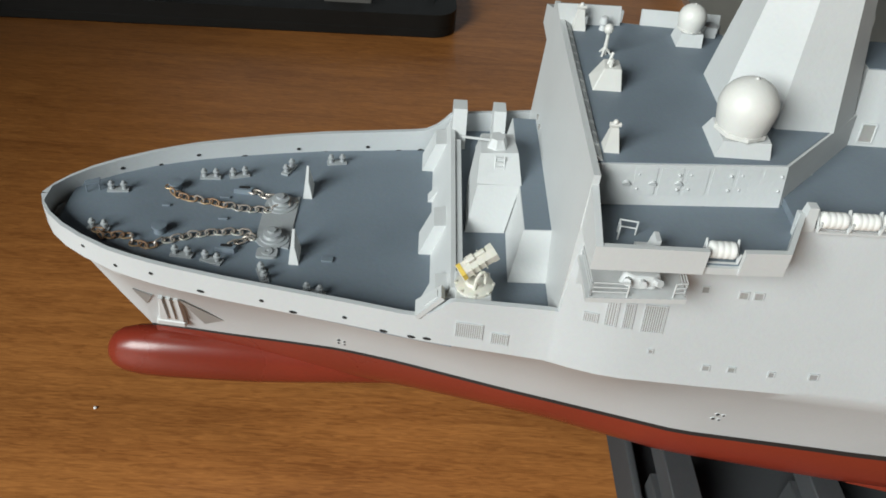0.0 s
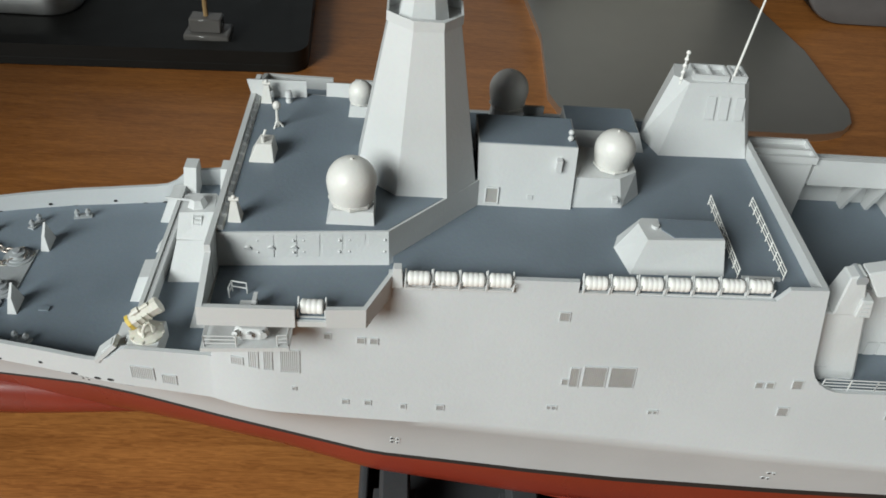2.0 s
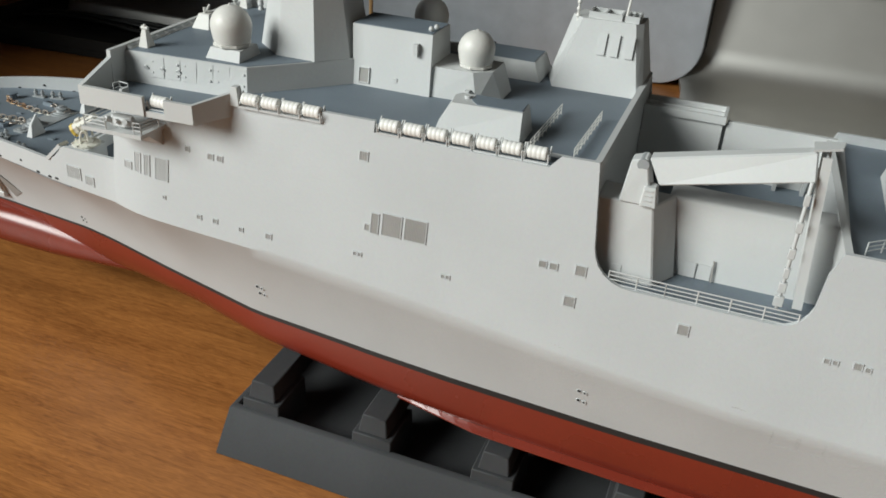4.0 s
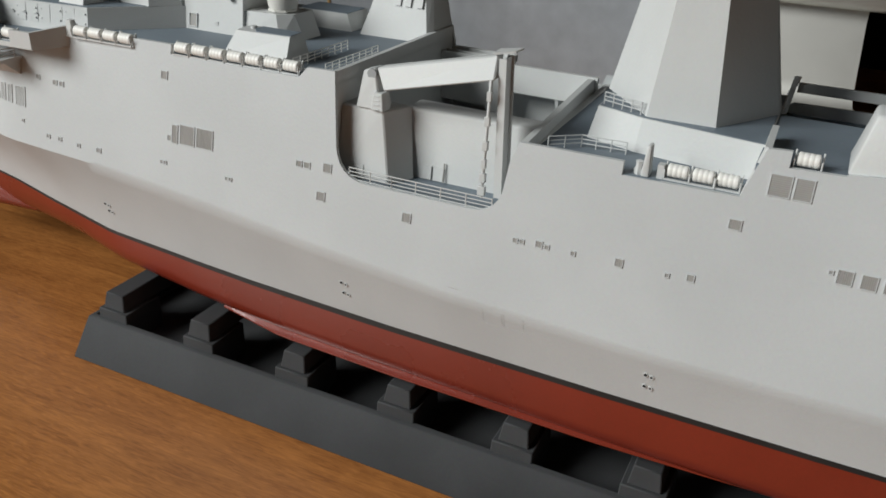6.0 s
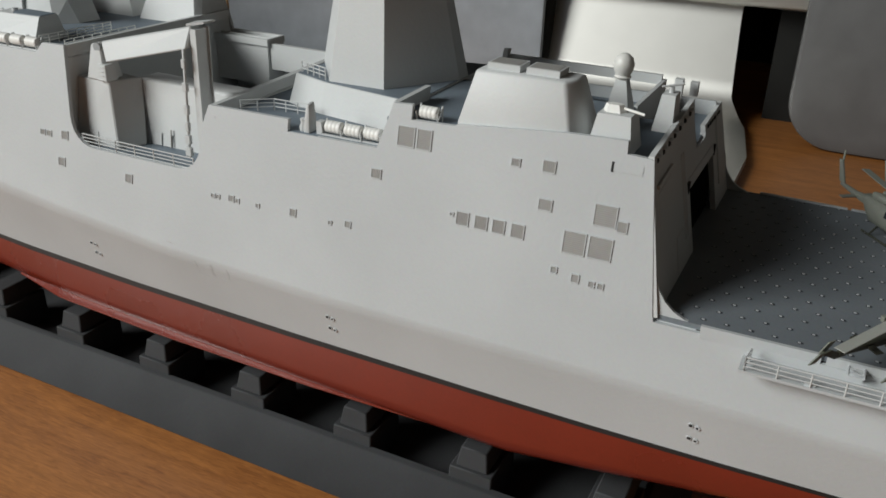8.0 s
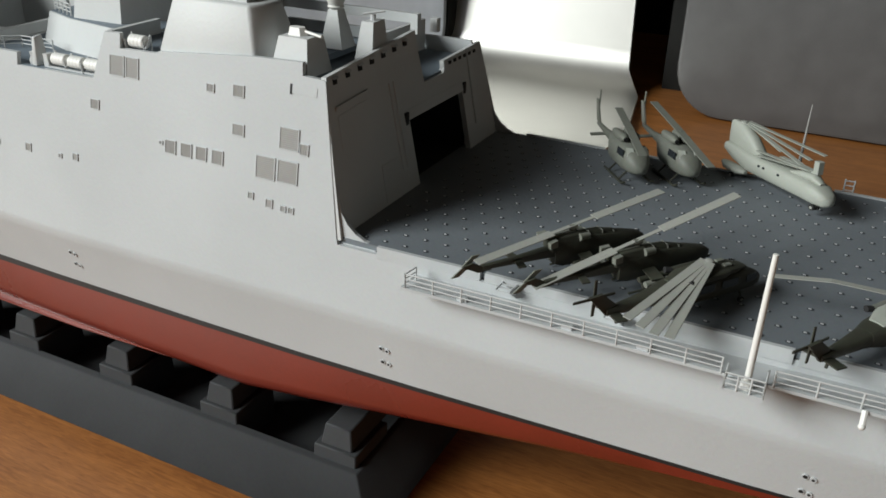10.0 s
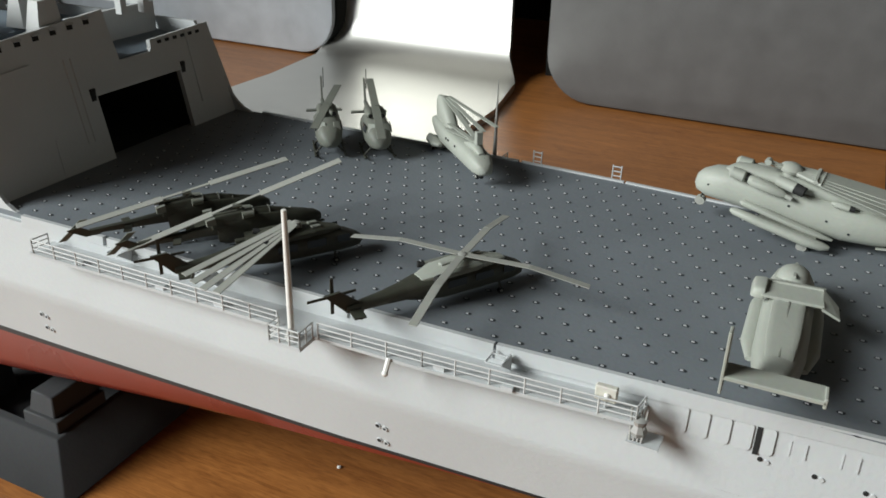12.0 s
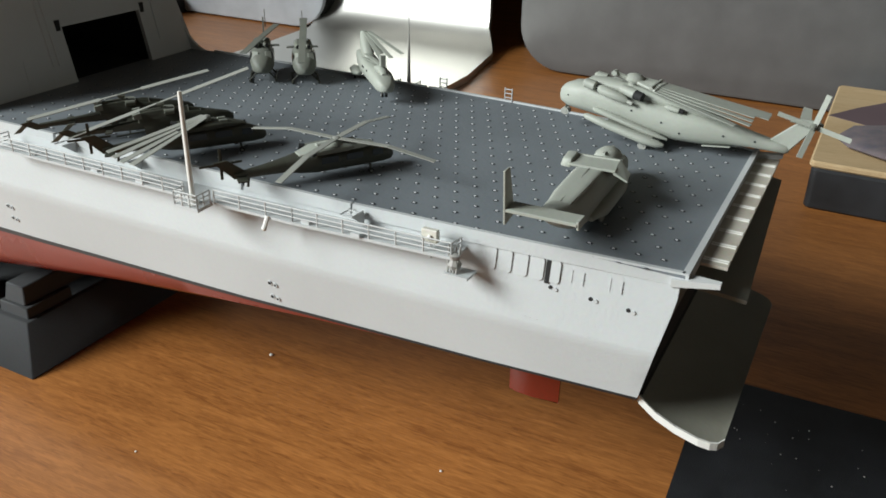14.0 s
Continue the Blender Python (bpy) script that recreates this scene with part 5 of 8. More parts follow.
    for x, w in ((9.3, 0.17), (10.28, 0.15)):
        bm = B()
        hexa(bm, [(x - w, 2.55, 7.9), (x + w, 2.55, 7.9), (x + w, 3.6, 7.9), (x - w, 3.6, 7.9), (x - w, 3.0, 8.77), (x + w, 3.0, 8.77), (x + w, 3.45, 8.77), (x - w, 3.45, 8.77)])
        part("side_box", bm, M_SUPER, SHIP, smooth=False)
    bm = B()
    box(bm, 9.22, 9.34, -2.2, 2.4, 7.9, 8.28)
    part("pipe_trunk", bm, M_SUPER, SHIP, smooth=False)
    for y in (1.95, 2.4):
        bm = B()
        box(bm, 11.1, 11.16, y, y + 0.09, 8.98, 9.08)
        part("scuttle", bm, M_GRILLE, SHIP, smooth=False)


def radome(x, y, z, r, boxed):
    """A ball on a collar and a tapered box."""
    base = None
    if boxed:
        h, w = boxed
        bm = B()
        prism(bm, [(x - w, y - w), (x + w, y - w), (x + w, y + w), (x - w, y + w)], z, [(x - w * 0.8, y - w * 0.8), (x + w * 0.95, y - w * 0.8), (x + w * 0.95, y + w * 0.8), (x - w * 0.8, y + w * 0.8)], z + h)
        base = part("radome_base", bm, M_SUPER, SHIP, smooth=False)
        z += h
    bm = B()
    prof = [(r * 0.7, 0), (r * 0.86, 0.06 * r), (r * 0.88, 0.2 * r), (r * 0.84, 0.22 * r)] + [(0.88 * r, 0.24 * r), (0.93 * r, 0.45 * r), (0.97 * r, 0.7 * r)] + [(r * math.cos(radians(a)), r * 0.95 + r * math.sin(radians(a))) for a in range(0, 90, 9)] + [(0.06 * r, 1.96 * r), (0.05 * r, 2.02 * r), (0, 2.03 * r)]
    lathe(bm, (x, y, z), prof, 32)
    d = part("radome", bm, M_DOME, base or SHIP, "ivory ball radome on a grey base")
    bm = B()
    lathe(bm, (x, y, z), [(r * 0.9, 0.02), (r * 0.93, 0.04), (r * 0.93, 0.19 * r), (r * 0.86, 0.2 * r)], 8)
    part("collar", bm, M_DOME, d, smooth=False)


def bridge_gear():
    radome(14.05, -1.98, 11.41, 0.53, (0.28, 0.5))
    radome(14.0, 2.05, 11.41, 0.3, (0.28, 0.28))
    radome(20.0, 0.12, 11.5, 0.48, None)
    radome(17.72, 2.7, 10.74, 0.5, (0.72, 0.42))
    bm = B()
    box(bm, 14.45, 14.7, 2.3, 2.6, 11.4, 11.65)
    part("locker", bm, M_SUPER, SHIP, smooth=False)
    # pedestals with small sights
    for x, y in ((11.68, -2.42), (11.66, 2.35)):
        bm = B()
        prism(bm, [(x - 0.14, y - 0.16), (x + 0.14, y - 0.16), (x + 0.14, y + 0.16), (x - 0.14, y + 0.16)], 11.4, [(x - 0.06, y - 0.06), (x + 0.06, y - 0.06), (x + 0.06, y + 0.06), (x - 0.06, y + 0.06)], 11.86)
        p = part("pedestal", bm, M_DOME, SHIP, "ivory pedestal with a small sight", smooth=False)
        bm = B()
        rod(bm, (x - 0.1, y, 11.9), (x + 0.1, y, 11.9), 0.045, n=8)
        ball(bm, (x, y, 11.95), 0.05, n=6)
        part("sight", bm, M_DOME, p)
    x, y = 12.0, -0.05
    bm = B()
    prism(bm, [(x - 0.38, y - 0.34), (x + 0.2, y - 0.34), (x + 0.2, y + 0.3), (x - 0.38, y + 0.3)], 11.4, [(x - 0.2, y - 0.2), (x + 0.15, y - 0.2), (x + 0.15, y + 0.22), (x - 0.15, y + 0.22)], 11.82)
    p = part("director_pedestal", bevelled(bm, 0.015), M_DOME, SHIP, "ivory pedestal with a tall sensor ball", smooth=False)
    bm = B()
    rod(bm, (x - 0.1, y, 11.82), (x - 0.02, y + 0.1, 12.02), 0.03), rod(bm, (x - 0.06, y - 0.1, 11.82), (x - 0.06, y - 0.1, 11.98), 0.04)
    part("mount", bm, M_DOME, p)
    bx, by = 12.07, 1.18
    bm = B()
    rod(bm, (bx, by, 11.4), (bx, by, 11.88), 0.05, 0.03)
    for k in range(3):
        a = 2 * math.pi * k / 3
        rod(bm, (bx + 0.14 * math.cos(a), by + 0.14 * math.sin(a), 11.4), (bx, by, 11.58), 0.025, n=6)
    q = part("sensor_mast", bm, M_DOME, SHIP, "short ivory mast with a sensor ball")
    bm = B()
    ball(bm, (bx, by + 0.03, 11.96), 0.1, 1.15, 10)
    part("sensor_ball", bm, M_DOME, q)
    # far corner equipment
    for x in (11.75, 12.2):
        bm = B()
        lathe(bm, (x, 2.35, 11.4), [(0.09, 0), (0.07, 0.12), (0.1, 0.16), (0.08, 0.3), (0, 0.34)], 10)
        part("lamp", bm, M_SUPER, SHIP)
    # bridge wing: chair, frame, grating
    bm = B()
    box(bm, 12.0, 12.3, -4.35, -4.1, 10.585, 10.68)
    hexa(bm, [(12.22, -4.35, 10.68), (12.34, -4.35, 10.68), (12.34, -4.1, 10.68), (12.22, -4.1, 10.68), (12.28, -4.35, 10.92), (12.36, -4.35, 10.92), (12.36, -4.1, 10.92), (12.28, -4.1, 10.92)])
    part("wing_seat", bm, M_SUPER, SHIP, smooth=False)
    bm = B()
    for z in (10.72, 10.86):
        rod(bm, (11.78, -3.75, z), (12.08, -3.8, z), 0.015), rod(bm, (11.78, -3.75, z), (11.75, -3.95, z), 0.015)
    for px, py in ((11.78, -3.75), (12.08, -3.8), (11.75, -3.95)):
        rod(bm, (px, py, 10.58), (px, py, 10.87), 0.015)
    part("wing_rack", bm, M_SUPER, SHIP)
    bm = B()
    for k in range(14):
        box(bm, 12.48 + 0.04 * k, 12.5 + 0.04 * k, -4.45, -4.28, 10.585, 10.66)
    part("wing_grating", bm, M_SUPER, SHIP, smooth=False)
    # sponson under the wing with rails and a decoy launcher
    bm = B()
    prism(bm, [(11.25, -3.6), (13.0, -3.6), (12.98, -4.62), (11.24, -4.72)], 9.8, None, 9.9)
    sp = part("sponson", bm, M_SUPER, SHIP, "small platform below the bridge wing", smooth=False)
    bm = B()
    hexa(bm, [(11.3, -3.7, 9.3), (12.9, -3.7, 9.3), (12.9, -3.65, 9.3), (11.3, -3.65, 9.3), (11.3, -4.3, 9.8), (12.9, -4.3, 9.8), (12.9, -3.65, 9.8), (11.3, -3.65, 9.8)])
    part("gusset", bm, M_SUPER, sp, smooth=False)
    for a, b in (((11.3, -3.6), (11.32, -4.66)), ((11.32, -4.66), (11.95, -4.64)), ((12.75, -4.58), (12.95, -4.55)), ((12.95, -4.55), (12.97, -3.9))):
        bm = B()
        for z in (10.0, 10.1, 10.2):
            rod(bm, (*a, z), (*b, z), 0.014, n=6)
        for p in (a, b):
            rod(bm, (*p, 9.9), (*p, 10.21), 0.016, n=6)
        part("railing", bm, M_SUPER, sp)
    bm = B()
    rod(bm, (12.2, -4.3, 9.9), (12.2, -4.3, 10.0), 0.14, n=12)
    prism(bm, [(11.82, -4.36), (12.0, -4.52), (12.42, -4.52), (12.6, -4.36), (12.5, -4.12), (11.92, -4.12)], 9.98, [(11.9, -4.33), (12.04, -4.44), (12.38, -4.44), (12.52, -4.33), (12.44, -4.16), (11.98, -4.16)], 10.2)
    bevelled(bm, 0.02)
    for k in (-0.22, 0.22):
        rod(bm, (12.2 + k, -4.4, 10.08), (12.2 + k * 1.3, -4.56, 10.16), 0.07, n=8)
    rod(bm, (12.2, -4.42, 10.1), (12.2, -4.58, 10.14), 0.06, n=8)
    part("decoy_launcher", bm, M_SUPER, sp, smooth=False)
    # loose strips on the upper deck
    for x, y, a in ((15.2, -2.1, 0.3), (15.55, -1.85, -0.5)):
        bm = B()
        box(bm, x, x + 0.22, y, y + 0.05, 10.74, 10.76)
        part("deck_strip", bm, M_SUPER, SHIP, smooth=False)
    # inclined ladders beside the small deckhouse
    for x in (22.4, 23.42):
        bm = B()
        for z in (10.83, 10.92, 11.01):
            rod(bm, (x, -2.85, z), (x + 0.06, -0.2, z), 0.013, n=6)
        for k in range(9):
            f = k / 8
            rod(bm, (x + 0.06 * f, -2.85 + 2.65 * f, 10.74), (x + 0.06 * f, -2.85 + 2.65 * f, 11.02), 0.013, n=6)
        part("railing", bm, M_WHITE, SHIP, "white guard rail on the upper deck")
    bm = B()
    box(bm, 22.5, 23.35, -2.9, -2.82, 10.74, 10.8)
    part("coaming", bm, M_SUPER, SHIP, smooth=False)


def rafts():
    first = None

    def raft(x, y, z):
        bm = B()
        L, r = 0.235, 0.148
        prof = [(-L, 0.08), (-L + 0.025, r * 0.96)]
        for k in range(4):
            c = -L + 0.075 + k * (2 * L - 0.15) / 3
            prof += [(c - 0.045, r * 0.98), (c - 0.03, r * 1.02), (c + 0.03, r * 1.02), (c + 0.045, r * 0.98)]
        prof += [(L - 0.025, r * 0.96), (L, 0.08)]
        n = 14
        rings = [[bm.verts.new((x + u, y + q * math.cos(2 * math.pi * i / n), z + q * math.sin(2 * math.pi * i / n))) for i in range(n)] for u, q in prof]
        bm.faces.new(rings[0]), bm.faces.new(rings[-1][::-1])
        for a, b in zip(rings, rings[1:]):
            for i in range(n):
                bm.faces.new((a[i], b[i], b[(i + 1) % n], a[(i + 1) % n]))
        p = part("life_raft", bm, M_WHITE, SHIP, "white ribbed life raft canister in a cradle")
        for k in (-0.27, 0.27):
            bm = B()
            rod(bm, (x + k, y - 0.13, z - 0.18), (x + k, y + 0.1, z + 0.16), 0.02, n=6)
            rod(bm, (x + k, y + 0.1, z - 0.2), (x + k, y + 0.1, z + 0.16), 0.016, n=6)
            rod(bm, (x + k, y - 0.13, z - 0.18), (x + k, y - 0.16, z + 0.05), 0.02, n=6)
            part("cradle", bm, M_SUPER, p)
        bm = B()
        box(bm, x - 0.28, x + 0.28, y - 0.15, y - 0.11, z - 0.2, z - 0.16)
        part("foot", bm, M_SUPER, p, smooth=False)
        return p

    spots = [(15.52 + 0.56 * k, -3.52 + 0.01 * k, 10.95) for k in range(4)] + [(19.2 + 0.585 * k, -3.44 + 0.02 * k, 10.95) for k in range(7)]
    spots += [(32.85, -3.35, 10.13), (33.4, -3.35, 10.13), (33.92, -3.33, 10.13), (35.38, -3.28, 10.87), (13.43, -4.28, 10.76)]
    first = raft(*spots[0])
    for s in spots[1:]:
        again(first, s[0] - spots[0][0], s[1] - spots[0][1], s[2] - spots[0][2])


def side_marks():
    """Louvres, vents and overboard discharges on the port side."""
    def at(x, z, out=0.0):
        return (x, -(y_side(x, z) + out), z)

    def louvre(x0, x1, z0, z1, bars):
        bm = B()
        slab(bm, [at(x0, z0, 0.004), at(x1, z0, 0.004), at(x1, z1, 0.004), at(x0, z1, 0.004)], 0.006)
        p = part("louvre", bm, M_LOUVRE_AND_POCKET, SHIP, "grey louvred vent in the hull side", smooth=False)
        bm = B()
        f = 0.018
        for a in ((x0 - f, x1 + f, z0 - f, z0), (x0 - f, x1 + f, z1, z1 + f), (x0 - f, x0, z0, z1), (x1, x1 + f, z0, z1)):
            slab(bm, [at(a[0], a[2]), at(a[1], a[2]), at(a[1], a[3]), at(a[0], a[3])], 0.022)
        part("louvre_frame", bm, M_HULL, p, smooth=False)
        if bars:
            bm = B()
            if x1 - x0 > 0.3 and x1 > 22:
                n = max(4, int((z1 - z0) / 0.04))
                for k in range(n):
                    z = z0 + (z1 - z0) * (k + 0.5) / n
                    w = (z1 - z0) / n * 0.24
                    slab(bm, [at(x0, z - w), at(x1, z - w), at(x1, z + w), at(x0, z + w)], 0.014)
            else:
                n = max(3, int((x1 - x0) / 0.04))
                for k in range(n):
                    x = x0 + (x1 - x0) * (k + 0.5) / n
                    w = (x1 - x0) / n * 0.24
                    slab(bm, [at(x - w, z0), at(x + w, z0), at(x + w, z1), at(x - w, z1)], 0.014)
            part("slat", bm, M_HULL if x1 < 14 else M_SLAT, p, smooth=False)

    for x0, x1, z0, z1, n in ((11.58, 11.82, 8.45, 8.63, 6), (11.97, 12.16, 8.44, 8.95, 6), (12.3, 12.46, 8.42, 8.95, 5), (12.66, 13.05, 8.38, 8.95, 12),
                              (18.98, 19.16, 8.36, 8.85, 5), (19.27, 19.76, 8.38, 8.9, 12), (19.86, 20.4, 8.39, 8.91, 12), (18.82, 18.94, 8.4, 8.54, 0),
                              (36.44, 36.72, 8.62, 8.9, 8), (36.9, 37.18, 8.62, 8.9, 8), (37.33, 37.6, 8.62, 8.9, 8), (37.78, 38.06, 8.61, 8.9, 8),
                              (39.56, 40.02, 9.26, 9.69, 10), (38.98, 39.45, 8.54, 9.0, 10), (39.55, 40.03, 8.55, 9.0, 10), (34.76, 35.17, 10.12, 10.55, 10), (35.26, 35.6, 10.12, 10.55, 8),
                              (38.3, 38.56, 10.15, 10.38, 7), (38.32, 38.6, 9.34, 9.56, 7), (40.08, 40.27, 9.21, 9.42, 5), (34.15, 34.39, 9.26, 9.46, 6), (18.54, 18.74, 10.07, 10.27, 5),
                              (24.02, 24.24, 8.5, 8.72, 5), (23.88, 24.11, 7.73, 7.95, 5), (26.44, 26.66, 7.71, 7.93, 5), (9.25, 9.75, 7.55, 7.9, 12), (9.95, 10.25, 7.5, 7.75, 7),
                              (37.58, 37.76, 10.15, 10.3, 4), (23.18, 23.34, 8.5, 8.64, 3), (23.43, 23.59, 8.5, 8.64, 3), (14.3, 14.45, 9.25, 9.38, 3), (14.58, 14.73, 9.25, 9.38, 3), (13.6, 13.72, 9.32, 9.44, 0),
                              (29.43, 29.53, 7.86, 7.96, 0), (29.6, 29.69, 7.87, 7.96, 0), (30.0, 30.15, 7.88, 8.02, 3), (30.23, 30.32, 7.88, 7.97, 0), (30.87, 30.96, 7.88, 7.97, 0), (31.92, 32.08, 7.88, 8.05, 3), (33.06, 33.14, 7.9, 7.98, 0), (33.54, 33.68, 7.93, 8.07, 0),
                              (38.8, 38.92, 8.04, 8.16, 0), (39.28, 39.43, 7.94, 8.1, 0), (39.67, 39.78, 7.92, 8.03, 0), (39.87, 39.98, 7.92, 8.03, 0), (36.27, 36.34, 8.78, 8.84, 0), (18.58, 18.66, 7.7, 7.78, 0), (18.7, 18.78, 7.7, 7.78, 0), (20.9, 20.98, 7.67, 7.75, 0), (21.02, 21.1, 7.67, 7.75, 0),
                              (14.0, 14.12, 7.6, 7.7, 0), (14.5, 14.62, 7.6, 7.7, 0), (15.3, 15.4, 7.55, 7.65, 0), (16.1, 16.25, 7.55, 7.67, 0), (12.9, 12.97, 7.9, 7.97, 0)):
        louvre(x0, x1, z0, z1, n)
    # sunken panel near the hangar and faint door outlines
    bm = B()
    slab(bm, [at(39.74, 10.42, 0.003), at(40.4, 10.42, 0.003), at(40.4, 10.6, 0.003), at(39.74, 10.6, 0.003)], 0.006)
    part("hull_panel", bm, M_HULL, SHIP, smooth=False)
    bm = B()
    slab(bm, [at(39.74, 10.4, 0.004), at(39.79, 10.4, 0.004), at(39.79, 10.61, 0.004), at(39.74, 10.61, 0.004)], 0.01)
    part("hull_slot", bm, M_HOLE_SHADE, SHIP, smooth=False)
    # faint moulded outlines of two shell doors low on the flank
    for x0, x1 in ((28.87, 29.38), (29.44, 29.96)):
        bm = B()
        for xa, xb, za, zb in ((x0, x0 + 0.01, 5.52, 6.0), (x1, x1 + 0.01, 5.58, 6.0), (x0, x1, 5.52, 5.53)):
            slab(bm, [(xa, -flank_y(xa, za) - 0.001, za), (xb, -flank_y(xb, za) - 0.001, za), (xb, -flank_y(xb, zb) - 0.001, zb), (xa, -flank_y(xa, zb) - 0.001, zb)], 0.002)
        part("shell_door", bm, M_HULL, SHIP, smooth=False)
    # paired round discharges, their holes black discs that stand for shade
    for x, zs in ((6.75, (4.35, 4.2)), (15.23, (5.34, 5.05)), (24.6, (5.36, 4.98)), (33.12, (5.36, 4.98)), (42.35, (5.36, 4.98)), (50.93, (5.33, 4.95))):
        for z in zs:
            for k in (-0.07, 0.07):
                z = z - 0.03 if k > 0 else z
                y = flank_y(x + k, z)
                bm = B()
                rod(bm, (x + k, -y + 0.02, z), (x + k, -y - 0.022, z - 0.005), 0.06, n=14)
                p = part("discharge_rim", bm, M_HULL, SHIP)
                bm = B()
                rod(bm, (x + k, -y, z), (x + k, -y - 0.026, z - 0.006), 0.043 if k < 0 else 0.03, n=12)
                part("discharge_hole", bm, M_HOLE_SHADE, p)


def rails():
    # rails across the boat opening
    def fence(pts, base, heights, name, step, mat=M_SUPER, label="light grey guard rail with thin bars"):
        bm = B()
        for (xa, ya), (xb, yb) in zip(pts, pts[1:]):
            rod(bm, (xa, ya, base + heights[-1]), (xb, yb, base + heights[-1]), 0.016, n=6)
        top = part(name, bm, mat, SHIP, label)
        for (xa, ya), (xb, yb) in zip(pts, pts[1:]):
            for h in heights[:-1]:
                bm = B()
                rod(bm, (xa, ya, base + h), (xb, yb, base + h), 0.014, n=6)
                part("rail", bm, mat, top)
            n = max(1, int(round(math.hypot(xb - xa, yb - ya) / step)))
            for k in range(n + 1):
                f = k / n
                p = (xa + (xb - xa) * f, ya + (yb - ya) * f)
                bm = B()
                rod(bm, (*p, base - 0.02), (*p, base + heights[-1] + 0.01), 0.018, n=6)
                part("post", bm, mat, top)
        return top

    fence([(24.75, -3.86), (26.0, -3.88), (28.75, -3.88)], 8.34, (0.1, 0.2, 0.3, 0.4), "railing", 0.75, label="light grey guard rail across the boat opening")
    fence([(29.7, -2.95), (30.35, -2.4), (31.43, -2.35)], 9.93, (0.1, 0.2, 0.3), "railing", 0.4)
    fence([(30.5, -1.3), (31.5, -1.68)], 10.745, (0.1, 0.2, 0.3), "railing", 0.27)
    # bollard and locker among the aft rafts
    bm = B()
    hexa(bm, [(32.08, -3.58, 9.93), (32.26, -3.58, 9.93), (32.26, -3.2, 9.93), (32.08, -3.2, 9.93), (32.13, -3.5, 10.62), (32.22, -3.5, 10.62), (32.24, -3.28, 10.66), (32.14, -3.28, 10.66)])
    bevelled(bm, 0.03, 2)
    lathe(bm, (32.0, -3.42, 9.93), [(0.1, 0), (0.11, 0.1), (0.07, 0.2), (0.09, 0.3), (0, 0.34)], 8)
    part("ventilator", bm, M_SUPER, SHIP, "rough light grey ventilator post")
    bm = B()
    box(bm, 32.42, 32.56, -3.5, -3.3, 9.93, 10.25)
    part("locker", bm, M_SUPER, SHIP, smooth=False)
    # catwalk along the port flight deck edge
    for sgn in (-1, 1):
        bm = B()
        prism(bm, [(43.0, sgn * 4.0), (55.6, sgn * 3.95), (55.6, sgn * 4.5), (52, sgn * 4.72), (43.0, sgn * 4.78)], 7.24, None, 7.3)
        cw = part("catwalk", bm, M_HULL, SHIP, "narrow grey catwalk below the flight deck edge", smooth=False)
        if sgn < 0:
            pts = [(43.15, -4.4), (43.1, -4.76), (49.15, -4.74)], [(50.0, -4.74), (52, -4.68), (55.55, -4.5), (55.6, -4.2)]
            for p in pts:
                fence(p, 7.3, (0.1, 0.2, 0.3), "railing", 0.62)
            for x in (44.2, 46.3, 47.7, 52.2, 53.4):
                bm = B()
                box(bm, x, x + 0.2, -4.72 + (0.05 if x > 50 else 0), -4.6, 7.3, 7.38)
                part("fitting", bm, M_HULL, cw, smooth=False)
            for x in (51.4,):
                bm = B()
                rod(bm, (x, -4.72, 7.3), (x, -4.85, 7.1), 0.05)
                ball(bm, (x, -4.86, 7.08), 0.06, n=6)
                part("lamp", bm, M_WHITE, cw)
            # net frames folded out over the edge
            for x in (44.9, 47.0, 53.05):
                bm = B()
                for u in (0, 0.28):
                    rod(bm, (x + u, -4.1, 7.6), (x + u, -4.5, 7.62), 0.018, n=6)
                for v in (0.1, 0.25, 0.4):
                    rod(bm, (x, -4.1 - v, 7.61), (x + 0.28, -4.1 - v, 7.61), 0.014, n=6)
                slab(bm, [(x + 0.3, -4.1, 7.3), (x + 0.3, -4.5, 7.62), (x + 0.3, -4.1, 7.62), (x + 0.3, -4.05, 7.5)], 0.03)
                part("net_frame", bm, M_HULL, cw)
    # deck edge lip
    for a, b, y0, y1 in ((42.1, 44.4, 4.17, 4.13), (44.5, 50.2, 4.13, 4.1), (50.3, 53.0, 4.1, 4.07), (53.05, 57.0, 4.07, 3.9), (57.0, 59.7, 3.9, 3.72)):
        for sgn in (-1, 1):
            if sgn > 0:
                y0, y1 = (along(x, [(42, 4.45), (45, 4.43), (50, 4.38), (54, 4.23), (57, 4.03), (59.7, 3.58)]) for x in (a, b))
            bm = B()
            hexa(bm, [(a, sgn * y0, 7.42), (b, sgn * y1, 7.42), (b, sgn * (y1 - 0.12), 7.42), (a, sgn * (y0 - 0.12), 7.42), (a, sgn * (y0 - 0.03), 7.68), (b, sgn * (y1 - 0.03), 7.68), (b, sgn * (y1 - 0.12), 7.68), (a, sgn * (y0 - 0.12), 7.68)])
            part("deck_edge", bm, M_HULL, SHIP, smooth=False)
    # aerial masts on small sponsons
    for x, y, parent_y in ((49.6, -4.95, -1), (49.35, 4.75, 1)):
        bm = B()
        box(bm, x - 0.35, x + 0.3, y - 0.2, y + 0.4, 7.2, 7.28)
        p = part("aerial_sponson", bm, M_HULL, SHIP, smooth=False)
        fence([(x - 0.34, y + 0.1), (x - 0.34, y - 0.19), (x + 0.29, y - 0.19), (x + 0.29, y + 0.2)], 7.28, (0.1, 0.2, 0.3), "railing", 0.2)
        bm = B()
